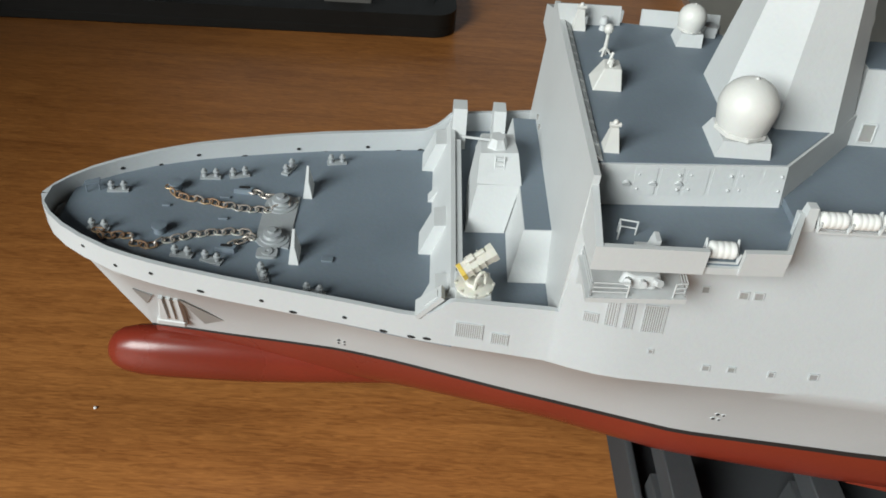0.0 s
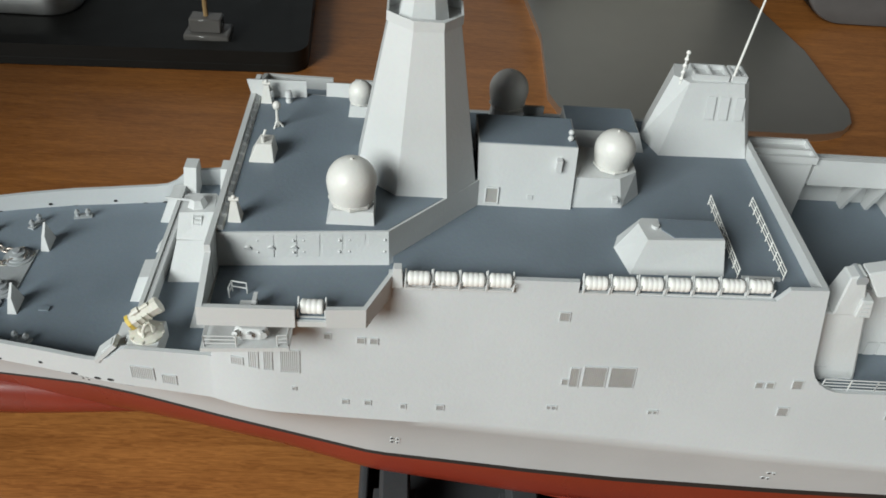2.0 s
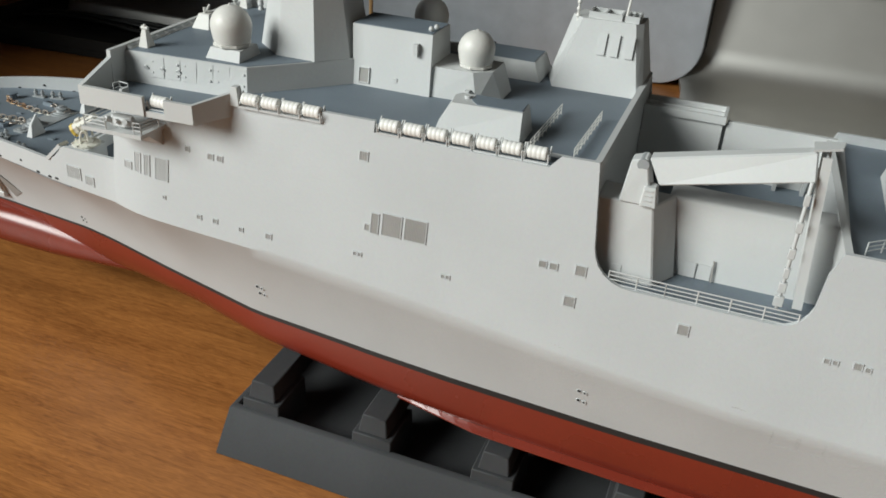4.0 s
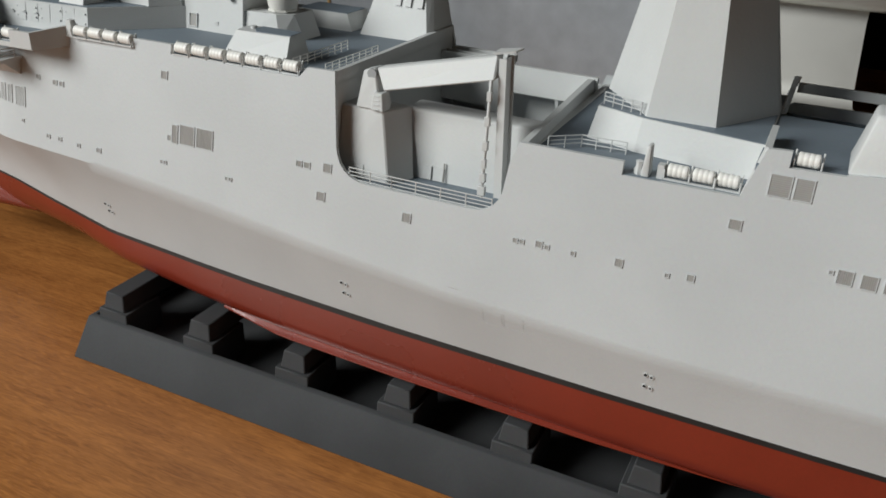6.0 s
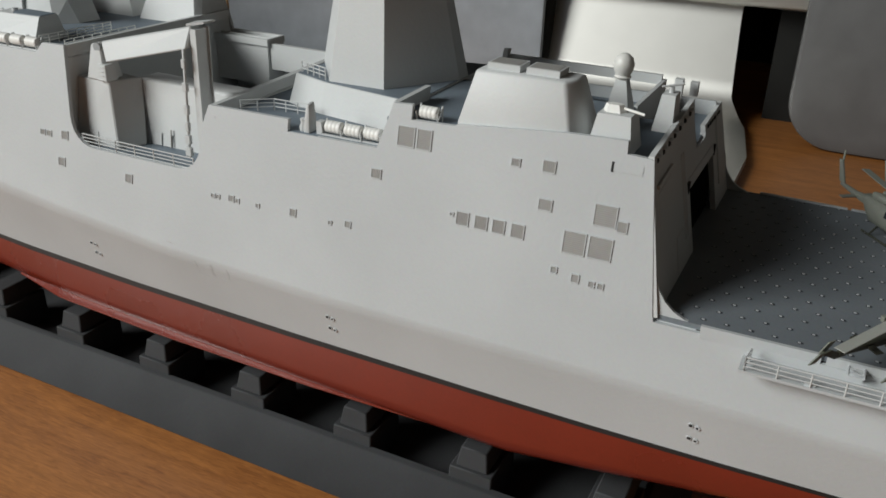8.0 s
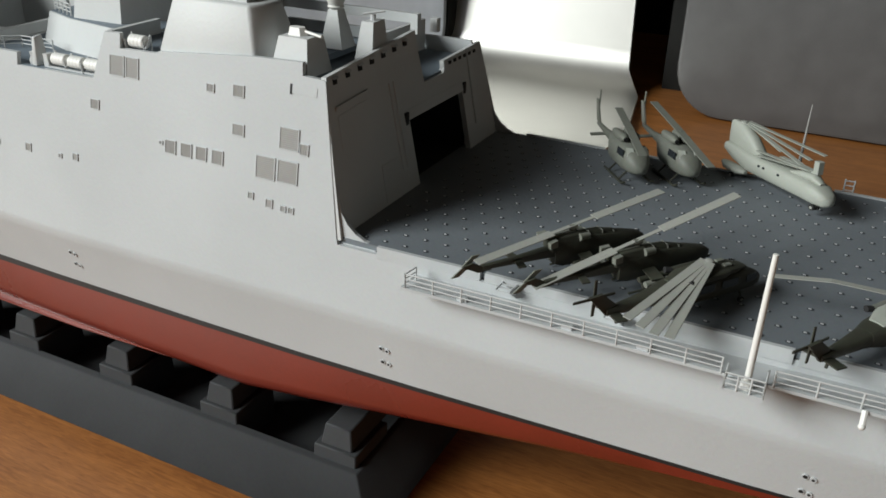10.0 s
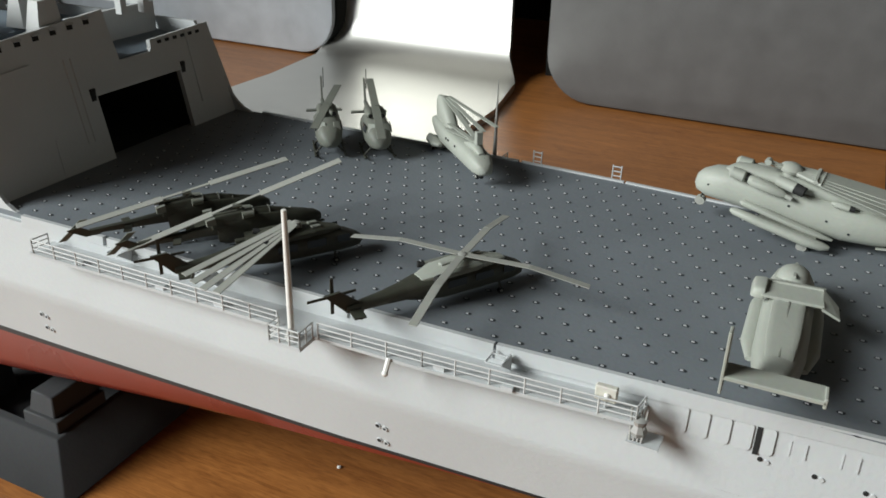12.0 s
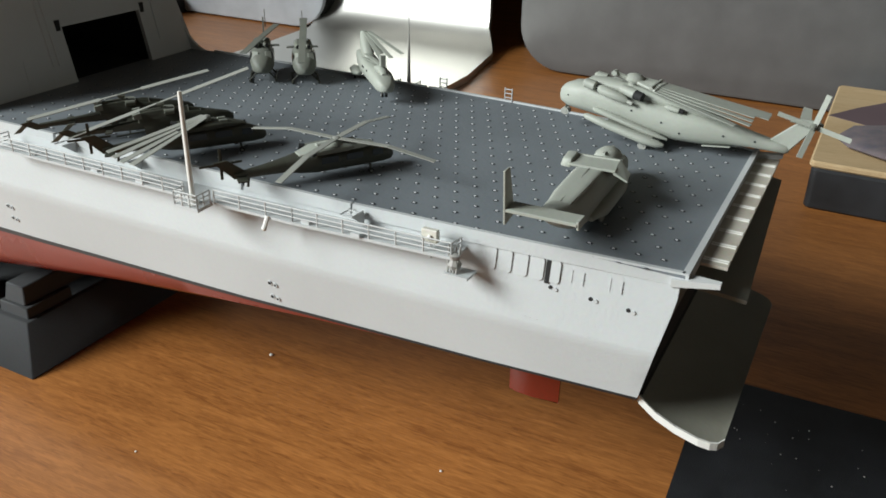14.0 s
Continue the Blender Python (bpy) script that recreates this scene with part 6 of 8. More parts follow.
        lathe(bm, (x, y, 7.28), [(0.12, 0), (0.1, 0.12), (0.06, 0.16), (0.055 if y < 0 else 0.035, 1.2), (0.045 if y < 0 else 0.012, 2.45 if y < 0 else 2.3), (0, 2.46 if y < 0 else 2.32)], 10)
        part("aerial", bm, M_WHITE if y < 0 else M_GRILLE, p, "white whip aerial")
    # starboard ladders standing above the deck edge
    for x in (50.5, 52.6):
        bm = B()
        for u in (0, 0.22):
            rod(bm, (x + u, 4.6, 7.3), (x + u, 4.6, 7.9), 0.02, n=6)
        for k in range(4):
            rod(bm, (x, 4.6, 7.5 + 0.12 * k), (x + 0.22, 4.6, 7.5 + 0.12 * k), 0.016, n=6)
        part("ladder", bm, M_HULL, SHIP)
    # landing signal box and pump by the aft end of the catwalk
    bm = B()
    prism(bm, [(54.85, -4.42), (55.2, -4.42), (55.2, -4.3), (54.85, -4.3)], 7.45, None, 7.72)
    bx = part("signal_box", bevelled(bm, 0.02), M_CREAM, SHIP, "cream signal box on a post", smooth=False)
    bm = B()
    ball(bm, (55.05, -4.44, 7.58), 0.05, n=8)
    part("lens", bm, M_WHITE, bx)
    bm = B()
    rod(bm, (55.03, -4.36, 7.1), (55.03, -4.36, 7.46), 0.025)
    part("post", bm, M_HULL, bx)
    bm = B()
    lathe(bm, (55.6, -4.45, 7.05), [(0.1, 0), (0.14, 0.1), (0.08, 0.2), (0.12, 0.3), (0, 0.36)], 8)
    for k in range(4):
        rod(bm, (55.5 + 0.06 * k, -4.55, 7.0), (55.45 + 0.08 * k, -4.4, 7.5), 0.02, n=6)
    part("pump", bm, M_GRILLE, SHIP)
    bm = B()
    slab(bm, [(55.45, -4.2, 6.98), (55.95, -4.2, 6.98), (55.95, -4.62, 7.0), (55.45, -4.62, 7.0)], 0.05)
    part("pump_shelf", bm, M_HULL, SHIP, smooth=False)
    # recessed panels and ports near the stern
    for k in range(5):
        x = 55.95 + 0.32 * k
        bm = B()
        y = lambda z: -(y_side(x, z) + 0.015)
        pts = [(x + u, y(z), z) for u, z in rounded(0, 0.28, 6.98, 7.42, 0.06, 3)]
        vs = [bm.verts.new(p) for p in pts]
        ws = [bm.verts.new((p[0], p[1] + 0.009, p[2])) for p in pts]
        bm.faces.new(vs[::-1]), bm.faces.new(ws)
        for i in range(len(vs)):
            bm.faces.new((vs[i], vs[(i + 1) % len(vs)], ws[(i + 1) % len(ws)], ws[i]))
        part("hull_panel", bm, M_HULL, SHIP, smooth=False)
    bm = B()
    slab(bm, [(57.23, -(y_side(57.2, 6.95) + 0.02), 6.95), (57.31, -(y_side(57.3, 6.95) + 0.02), 6.95), (57.31, -(y_side(57.3, 7.4) + 0.02), 7.4), (57.23, -(y_side(57.2, 7.4) + 0.02), 7.4)], 0.01)
    part("hull_slot", bm, M_HOLE_SHADE, SHIP, smooth=False)
    for x, z in ((57.36, 6.88), (58.14, 6.83), (58.85, 6.78)):
        bm = B()
        y = y_side(x, z)
        rod(bm, (x, -y + 0.05, z), (x, -y - 0.012, z), 0.04, n=12)
        p = part("fairlead", bm, M_HOLE_SHADE, SHIP)
        bm = B()
        rod(bm, (x + 0.1, -y + 0.05, z - 0.02), (x + 0.1, -y - 0.02, z - 0.02), 0.04, n=10)
        part("roller", bm, M_HULL, p)
    for x in (57.72, 58.44):
        bm = B()
        for u in (0, 0.22):
            slab(bm, [(x + u, -(y_side(x, 7.05) + 0.003), 7.05), (x + u + 0.02, -(y_side(x, 7.05) + 0.003), 7.05), (x + u + 0.02, -(y_side(x, 7.3) + 0.003), 7.3), (x + u, -(y_side(x, 7.3) + 0.003), 7.3)], 0.006)
        part("hull_panel", bm, M_HULL, SHIP, smooth=False)
    # stern: deck net shelf, spikes and open stern gates
    bm = B()
    box(bm, 59.76, 60.28, -2.75, 3.65, 7.44, 7.5)
    sh = part("stern_shelf", bm, M_IVORY, SHIP, "ivory slatted shelf behind the flight deck", smooth=False)
    for k in range(9):
        bm = B()
        for u in (0.0, 0.09):
            box(bm, 59.8, 60.26, -2.6 + 0.7 * k + u, -2.56 + 0.7 * k + u, 7.5, 7.515)
        part("shelf_rib", bm, M_WHITE, sh, smooth=False)
    bm = B()
    for b in ((59.66, 59.78, -3.7, 3.7, 7.4, 7.68),):
        box(bm, *b)
    part("deck_edge", bm, M_HULL, SHIP, smooth=False)
    for sgn in (-1, 1):
        bm = B()
        hexa(bm, [(59.5, sgn * 3.78, 7.4), (60.33, sgn * 3.72, 7.54), (60.33, sgn * 3.6, 7.54), (59.5, sgn * 3.4, 7.4), (59.5, sgn * 3.78, 7.55), (60.33, sgn * 3.72, 7.64), (60.33, sgn * 3.6, 7.64), (59.5, sgn * 3.4, 7.55)])
        part("stern_horn", bm, M_SUPER, SHIP, smooth=False)
    bm = B()
    slab(bm, [(59.55, -2.6, 6.95), (60.7, -2.5, 6.8), (60.4, 3.9, 6.9), (59.6, 4.0, 7.0)], -0.08)
    part("upper_stern_gate", bm, M_GATE, SHIP, "olive grey upper stern gate swung open", smooth=False)
    # the lower gate bows down and out, its two far corners rounded
    bm = B()
    rows = []
    for dx, dz, inset in ((0.0, 0.0, 0.0), (0.35, -0.26, 0.0), (0.75, -0.44, 0.0), (1.2, -0.56, 0.0), (1.42, -0.6, 0.04), (1.55, -0.62, 0.12), (1.64, -0.62, 0.3)):
        rows.append([(59.24 + dx, y, 4.88 + dz) for y in (-3.68 + inset, 2.75 - 1.2 * inset)])
    up = [[bm.verts.new(p) for p in r] for r in rows]
    dn = [[bm.verts.new((p[0] - 0.03, p[1], p[2] - 0.13)) for p in r] for r in rows]
    for a, b, c, d in zip(up, up[1:], dn, dn[1:]):
        bm.faces.new((a[0], a[1], b[1], b[0])), bm.faces.new((c[0], d[0], d[1], c[1]))
        bm.faces.new((a[0], b[0], d[0], c[0])), bm.faces.new((a[1], c[1], d[1], b[1]))
    bm.faces.new((up[0][0], dn[0][0], dn[0][1], up[0][1])), bm.faces.new((up[-1][0], up[-1][1], dn[-1][1], dn[-1][0]))
    gate = part("lower_stern_gate", bm, M_GATE, SHIP, "olive grey lower stern gate lowered open")
    bm = B()
    for a, b in zip(rows, rows[1:]):
        p, q = a[0], b[0]
        hexa(bm, [(p[0], p[1] - 0.02, p[2] - 0.15), (q[0], q[1] - 0.02, q[2] - 0.15), (q[0], q[1] + 0.03, q[2] - 0.15), (p[0], p[1] + 0.03, p[2] - 0.15),
                  (p[0], p[1] - 0.02, p[2] + 0.01), (q[0], q[1] - 0.02, q[2] + 0.01), (q[0], q[1] + 0.03, q[2] + 0.01), (p[0], p[1] + 0.03, p[2] + 0.01)])
    part("gate_rim", bm, M_WHITE, gate, "white rim of the gate", smooth=False)
    # Black strip added for the shaded gap between hull and gate.
    bm = B()
    rod(bm, (59.22, -3.6, 4.9), (59.22, 2.8, 4.9), 0.07, n=8)
    part("hinge", bm, M_TYRE_AND_SHADE, gate)
    # A solid black sheet stands for the shade inside the well deck.
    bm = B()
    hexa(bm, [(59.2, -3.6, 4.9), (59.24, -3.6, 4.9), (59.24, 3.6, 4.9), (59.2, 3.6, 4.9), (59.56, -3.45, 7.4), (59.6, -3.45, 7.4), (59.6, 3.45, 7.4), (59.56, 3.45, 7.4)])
    part("well_deck_opening", bm, M_TYRE_AND_SHADE, SHIP, "black sheet in place of the well deck's shade", smooth=False)
    # dome on a tapered pedestal by the hangar, figures of gear on its roof
    bm = B()
    prism(bm, [(38.75, -1.0), (39.35, -1.0), (39.35, -0.4), (38.75, -0.4)], 10.74, [(38.9, -0.85), (39.15, -0.85), (39.15, -0.55), (38.9, -0.55)], 11.6)
    p = part("dome_pedestal", bm, M_SUPER, SHIP, smooth=False)
    bm = B()
    lathe(bm, (39.02, -0.7, 11.6), [(0.15, 0), (0.2, 0.06), (0.17, 0.1), (0.23, 0.24), (0.24, 0.36), (0.19, 0.5), (0.1, 0.58), (0, 0.61)], 20)
    part("dome", bm, M_DOME, p, "ivory sensor dome")
    bm = B()
    prism(bm, [(40.0, -1.5), (40.45, -1.5), (40.45, -0.75), (40.0, -0.75)], 10.74, [(40.1, -1.35), (40.4, -1.35), (40.4, -0.85), (40.1, -0.85)], 11.55)
    p = part("gun_platform", bm, M_SUPER, SHIP, smooth=False)
    bm = B()
    rod(bm, (40.25, -1.1, 11.55), (40.25, -1.1, 11.68), 0.06), rod(bm, (40.05, -1.2, 11.68), (40.5, -1.0, 11.76), 0.025)
    part("gun", bm, M_SUPER, p)
    for x, y, h in ((39.8, 1.5, 0.5), (40.1, 2.0, 0.35)):
        bm = B()
        box(bm, x, x + 0.2, y, y + 0.2, 10.74, 10.74 + h)
        part("locker", bm, M_SUPER, SHIP, smooth=False)
    bm = B()
    box(bm, 34.6, 39.1, 3.3, 3.42, 10.6, 10.86)
    part("bulwark", bm, M_SUPER, SHIP, smooth=False)


def tie_downs():
    """Small pale cross bars over flat dark spots for dimple shade, in staggered rows."""
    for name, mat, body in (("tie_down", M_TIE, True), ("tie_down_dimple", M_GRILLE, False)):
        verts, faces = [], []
        for r in range(18):
            y = -3.76 + 0.47 * r
            for k in range(38):
                x = 41.6 + 0.47 * k + (0.235 if r % 2 else 0)
                if x > 59.4 or y < -3.95 + 0.02 * max(0, x - 50) or y > along(x, [(41, 4.25), (50, 4.2), (54, 4.05), (59.7, 3.45)]):
                    continue
                n = len(verts)
                x += 0.012 * random.random()
                if body:
                    for z, g in ((7.6405, 1.0), (7.66, 0.7)):
                        verts += [(x - 0.033 * g, y - 0.018 * g, z), (x + 0.033 * g, y - 0.018 * g, z), (x + 0.033 * g, y + 0.018 * g, z), (x - 0.033 * g, y + 0.018 * g, z)]
                    faces += [(n + 4, n + 5, n + 6, n + 7), (n, n + 1, n + 5, n + 4), (n + 1, n + 2, n + 6, n + 5), (n + 2, n + 3, n + 7, n + 6), (n + 3, n, n + 4, n + 7)]
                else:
                    # Flat octagon, dark in place of the shade in a dimple.
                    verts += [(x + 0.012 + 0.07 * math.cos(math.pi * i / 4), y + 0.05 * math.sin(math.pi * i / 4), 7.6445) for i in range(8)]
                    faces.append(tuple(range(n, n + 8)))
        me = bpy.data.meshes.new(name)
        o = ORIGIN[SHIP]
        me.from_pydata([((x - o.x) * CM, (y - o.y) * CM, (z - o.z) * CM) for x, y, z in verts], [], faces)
        me.materials.append(mat if body else M_DIMPLE_SHADE)
        ob = new(name, me)
        ob.parent = SHIP
        tagged(ob, "small pale tie-down points in the flight deck" if body else "flat dark spots for the shade in the tie-down dimples", kind="stuff")


foredeck_gear()
well_gear()
bridge_gear()
rafts()
side_marks()
rails()
tie_downs()

# ---- the model aircraft on the flight deck ----
DECK_Z = 7.642


def craft(name, x, y, heading, label, category="model helicopter", size=(1, 1, 1), pitch=0.0, lift=0.0):
    """A thing whose parts are built nose along +x, wheels on z = 0, then turned and set on the deck."""
    ob = thing(name, (0, 0, 0), label, category, "model aircraft on the flight deck")
    ob.matrix_world = Matrix.Translation(Vector((x, y, DECK_Z + lift)) * CM) @ Matrix.Rotation(radians(heading), 4, "Z") @ Matrix.Rotation(radians(-pitch), 4, "Y") @ Matrix.Diagonal((*size, 1))
    return ob


def wheels(parent, spots, r=0.08, tyre=None):
    for x, y in spots:
        bm = B()
        rod(bm, (x, y - 0.03, r), (x, y + 0.03, r), r, n=12)
        w = part("wheel", bm, tyre or M_TYRE_AND_SHADE, parent)
        bm = B()
        rod(bm, (x, y - 0.036, r), (x, y + 0.036, r), r * 0.5, n=10)
        part("rim", bm, M_BLADE, w)
        bm = B()
        rod(bm, (x, y, r), (x, y * 0.8, r + 0.2), 0.025, n=6)
        part("strut", bm, M_OLIVE, w)


def blade(parent, p0, p1, w, mat=None, w1=None, name="rotor_blade", t=0.022):
    bm = B()
    bar(bm, p0, p1, w, t, w1)
    return part(name, bevelled(bm, 0.006), mat or M_BLADE, parent, smooth=False)


def attack_helicopter(x, y, heading, spin, dip):
    h = craft("attack_helicopter", x, y, heading, "dark olive model attack helicopter with pale two-blade rotor", size=(0.97, 0.97, 0.88), pitch=5.0, lift=0.06)
    lift = 1.08
    bm = B()
    loft(bm, [(1.66, 0, 0.38, 0.05, 0.07), (1.55, 0, 0.4, 0.13, 0.14), (1.2, 0, 0.44, 0.18, 0.21), (0.8, 0, 0.48, 0.19, 0.28), (0.2, 0, 0.52, 0.2, 0.34), (-0.3, 0, 0.54, 0.2, 0.34), (-0.48, 0, 0.54, 0.17, 0.26)], 14, 4)
    part("fuselage", bm, M_OLIVE, h)
    bm = B()
    loft(bm, [(1.15, 0, 0.6, 0.05, 0.03), (0.95, 0, 0.66, 0.1, 0.09), (0.55, 0, 0.74, 0.12, 0.14), (0.2, 0, 0.76, 0.12, 0.15), (0.0, 0, 0.76, 0.1, 0.12)], 12, 2.5)
    canopy = part("canopy", bm, M_OLIVE, h, "tandem cockpit canopy painted dark olive")
    for u, w, z in ((0.9, 0.1, 0.75), (0.62, 0.125, 0.85), (0.3, 0.125, 0.9)):
        bm = B()
        for a, b in (((-w, 0.6), (-w * 0.8, z)), ((-w * 0.8, z), (w * 0.8, z)), ((w * 0.8, z), (w, 0.6))):
            rod(bm, (u, *a), (u, *b), 0.014, n=5)
        part("canopy_frame", bm, M_MIDGREEN, canopy)
    for sgn in (-1, 1):
        bm = B()
        slab(bm, [(-0.5, sgn * 0.17, 0.8), (-0.68, sgn * 0.2, 0.8), (-0.68, sgn * 0.2, 0.94), (-0.5, sgn * 0.17, 0.96)], 0.1 * sgn)
        part("exhaust", bm, M_MIDGREEN, h, smooth=False)
        bm = B()
        rod(bm, (0.45, sgn * 0.4, 0.38), (-0.2, sgn * 0.4, 0.38), 0.06, n=10)
        part("missile_pod", bm, M_OLIVE, h)
    bm = B()
    hexa(bm, [(0.2, -0.2, 0.7), (-0.58, -0.2, 0.64), (-0.58, 0.2, 0.64), (0.2, 0.2, 0.7), (0.12, -0.13, 0.93), (-0.6, -0.16, 0.93), (-0.6, 0.16, 0.93), (0.12, 0.13, 0.93)])
    cowl = part("engine_cowling", bevelled(bm, 0.03, 2), M_OLIVE, h, smooth=False)
    for sgn in (-1, 1):
        bm = B()
        rod(bm, (0.28, sgn * 0.16, 0.84), (0.05, sgn * 0.17, 0.85), 0.07, 0.085, n=10)
        part("air_intake", bm, M_MIDGREEN, cowl)
    bm = B()
    box(bm, -0.5, 0.0, -0.06, 0.06, 0.93, 0.965)
    part("rotor_fairing", bevelled(bm, 0.012), M_MIDGREEN, cowl, smooth=False)
    bm = B()
    loft(bm, [(-0.4, 0, 0.58, 0.13, 0.14), (-1.2, 0, 0.58, 0.08, 0.09), (-2.0, 0, 0.6, 0.05, 0.06)], 10, 3)
    part("tail_boom", bm, M_OLIVE, h)
    bm = B()
    slab(bm, [(-1.8, -0.02, 0.5), (-2.1, -0.02, 0.5), (-2.42, -0.02, 0.72), (-2.2, -0.02, 0.76)], 0.04)
    part("tail_fin", bm, M_OLIVE, h, smooth=False)
    for sgn in (-1, 1):
        bm = B()
        bar(bm, (0.15, sgn * 0.12, 0.46), (0.1, sgn * 0.6, 0.42), 0.26, 0.04)
        part("stub_wing", bm, M_OLIVE, h, smooth=False)
        bm = B()
        rod(bm, (-0.15, sgn * 0.55, 0.33), (0.4, sgn * 0.55, 0.33), 0.07, n=10)
        part("rocket_pod", bm, M_MIDGREEN, h)
        bm = B()
        bar(bm, (-1.25, 0, 0.58), (-1.3, sgn * 0.34, 0.58), 0.16, 0.03)
        part("stabiliser", bm, M_OLIVE, h, smooth=False)
        bm = B()
        rod(bm, (-0.35, sgn * 0.3, 0.03), (0.85, sgn * 0.3, 0.03), 0.025, n=8)
        rod(bm, (0.85, sgn * 0.3, 0.03), (0.98, sgn * 0.3, 0.1), 0.025, n=8)
        for u in (0.0, 0.55):
            rod(bm, (u, sgn * 0.3, 0.03), (u, sgn * 0.1, 0.3), 0.022, n=6)
        part("skid", bm, M_OLIVE, h)
    bm = B()
    rod(bm, (0.0, 0, 0.9), (0.0, 0, lift), 0.045, n=8), rod(bm, (-0.09, 0, lift - 0.04), (0.09, 0, lift - 0.04), 0.06, n=8)
    part("rotor_mast", bm, M_MIDGREEN, h)
    c, s = math.cos(radians(spin)), math.sin(radians(spin))
    for sgn in (1, -1):
        b = blade(h, (0, 0, lift), (sgn * 0.85 * c, sgn * 0.85 * s, lift + sgn * dip * 0.38), 0.1, name="rotor_blade")
        blade(b, (sgn * 0.5 * c, sgn * 0.5 * s, lift + sgn * dip * 0.23), (sgn * 2.22 * c, sgn * 2.22 * s, lift + sgn * dip), 0.24, name="rotor_blade_panel")
    bm = B()
    rod(bm, (-2.3, 0.02, 0.66), (-2.3, 0.1, 0.66), 0.05, n=8)
    part("tail_hub", bm, M_OLIVE, h)
    for sgn in (-1, 1):
        bm = B()
        slab(bm, [(-2.23, 0.09, 0.66), (-2.39, 0.09, 0.66), (-2.39 + sgn * 0.24, 0.1, 0.66 + sgn * 0.2), (-2.23 + sgn * 0.24, 0.1, 0.66 + sgn * 0.2)], 0.03)
        part("tail_rotor_blade", bm, M_MIDGREEN, h, smooth=False)
    bm = B()
    rod(bm, (1.4, 0, 0.24), (1.72, 0, 0.24), 0.03, n=8), ball(bm, (1.38, 0, 0.25), 0.08, n=8)
    part("nose_gun", bm, M_OLIVE, h)


def utility_helicopter(x, y, heading, folded, tall):
    h = craft("transport_helicopter", x, y, heading, "dark olive model transport helicopter, " + ("rotor blades folded back" if folded else "four pale rotor blades spread"), size=(0.97, 0.97, tall))
    bm = B()
    loft(bm, [(1.55, 0, 0.36, 0.05, 0.07), (1.45, 0, 0.38, 0.16, 0.16), (1.2, 0, 0.45, 0.26, 0.24), (0.9, 0, 0.52, 0.31, 0.3), (-0.4, 0, 0.54, 0.32, 0.31), (-0.8, 0, 0.56, 0.27, 0.27), (-1.1, 0, 0.57, 0.19, 0.2)], 16, 3.2)
    body = part("fuselage", bm, M_OLIVE, h)
    for sgn in (-1, 1):
        for u, w in ((1.02, 0.26), (0.45, 0.4), (-0.15, 0.4)):
            bm = B()
            slab(bm, [(u - w / 2, sgn * 0.322, 0.55), (u + w / 2, sgn * 0.322, 0.55), (u + w / 2, sgn * 0.318, 0.74), (u - w / 2, sgn * 0.318, 0.74)], 0.008 * -sgn)
            part("cabin_window", bm, M_GLASSY, body, smooth=False)
    bm = B()
    loft(bm, [(1.05, 0, 0.8, 0.12, 0.03), (0.7, 0, 0.86, 0.24, 0.09), (0.1, 0, 0.9, 0.3, 0.13), (-0.45, 0, 0.87, 0.28, 0.12), (-0.8, 0, 0.8, 0.15, 0.06)], 14, 3)
    part("engine_deck", bm, M_OLIVE if folded else M_PALE, h)
    for sgn in (-1, 1):
        bm = B()
        loft(bm, [(0.45, sgn * 0.25, 0.9, 0.05, 0.06), (0.3, sgn * 0.25, 0.9, 0.09, 0.09), (-0.3, sgn * 0.26, 0.9, 0.09, 0.09), (-0.5, sgn * 0.29, 0.9, 0.06, 0.07)], 10)
        part("engine", bm, M_OLIVE if folded else M_MIDGREEN, h)
        bm = B()
        bar(bm, (-2.1, sgn * 0.04, 0.46), (-2.15, sgn * 0.36, 0.46), 0.22, 0.035)
        part("stabiliser", bm, M_OLIVE, h, smooth=False)
    bm = B()
    loft(bm, [(-1.0, 0, 0.58, 0.2, 0.21), (-1.6, 0, 0.53, 0.13, 0.14), (-2.1, 0, 0.5, 0.09, 0.11), (-2.25, 0, 0.5, 0.06, 0.09)], 12, 3)
    part("tail_boom", bm, M_OLIVE, h)
    bm = B()
    slab(bm, [(-1.85, -0.03, 0.46), (-2.25, -0.03, 0.42), (-2.66, -0.03, 0.98), (-2.36, -0.03, 1.0)], 0.06)
    part("tail_fin", bm, M_OLIVE, h, smooth=False)
    bm = B()
    lathe(bm, (0.15, 0, 0.98), [(0.12, 0), (0.06, 0.06), (0.05, 0.12), (0.09, 0.13), (0.09, 0.17), (0.04, 0.2), (0, 0.2)], 12)
    hub = part("rotor_hub", bm, M_BLADE, h)
    for k in range(6):
        a = radians(60 * k + 15)
        bm = B()
        rod(bm, (0.15 + 0.12 * math.cos(a), 0.12 * math.sin(a), 0.98), (0.15 + 0.09 * math.cos(a), 0.09 * math.sin(a), 1.14), 0.014, n=5)
        part("pitch_link", bm, M_PALE, hub)
    for sgn in (-1, 1):
        bm = B()
        box(bm, 0.42, 0.62, sgn * 0.1 - 0.05, sgn * 0.1 + 0.05, 0.93, 1.02)
        part("intake_hood", bevelled(bm, 0.015), M_MIDGREEN, h, smooth=False)
        bm = B()
        rod(bm, (-0.5, sgn * 0.29, 0.9), (-0.62, sgn * 0.34, 0.91), 0.07, 0.075, n=10)
        part("exhaust", bm, M_TYRE_AND_SHADE, h)
        bm = B()
        rod(bm, (-1.9, 0.02, 0.5), (-1.95, 0.02, 0.1), 0.03, n=6)
        if sgn > 0:
            part("tail_strut", bm, M_OLIVE, h)
            continue
        bm.free()
        bm = B()
        box(bm, -0.35, -0.05, -0.06, 0.06, 0.98, 1.05)
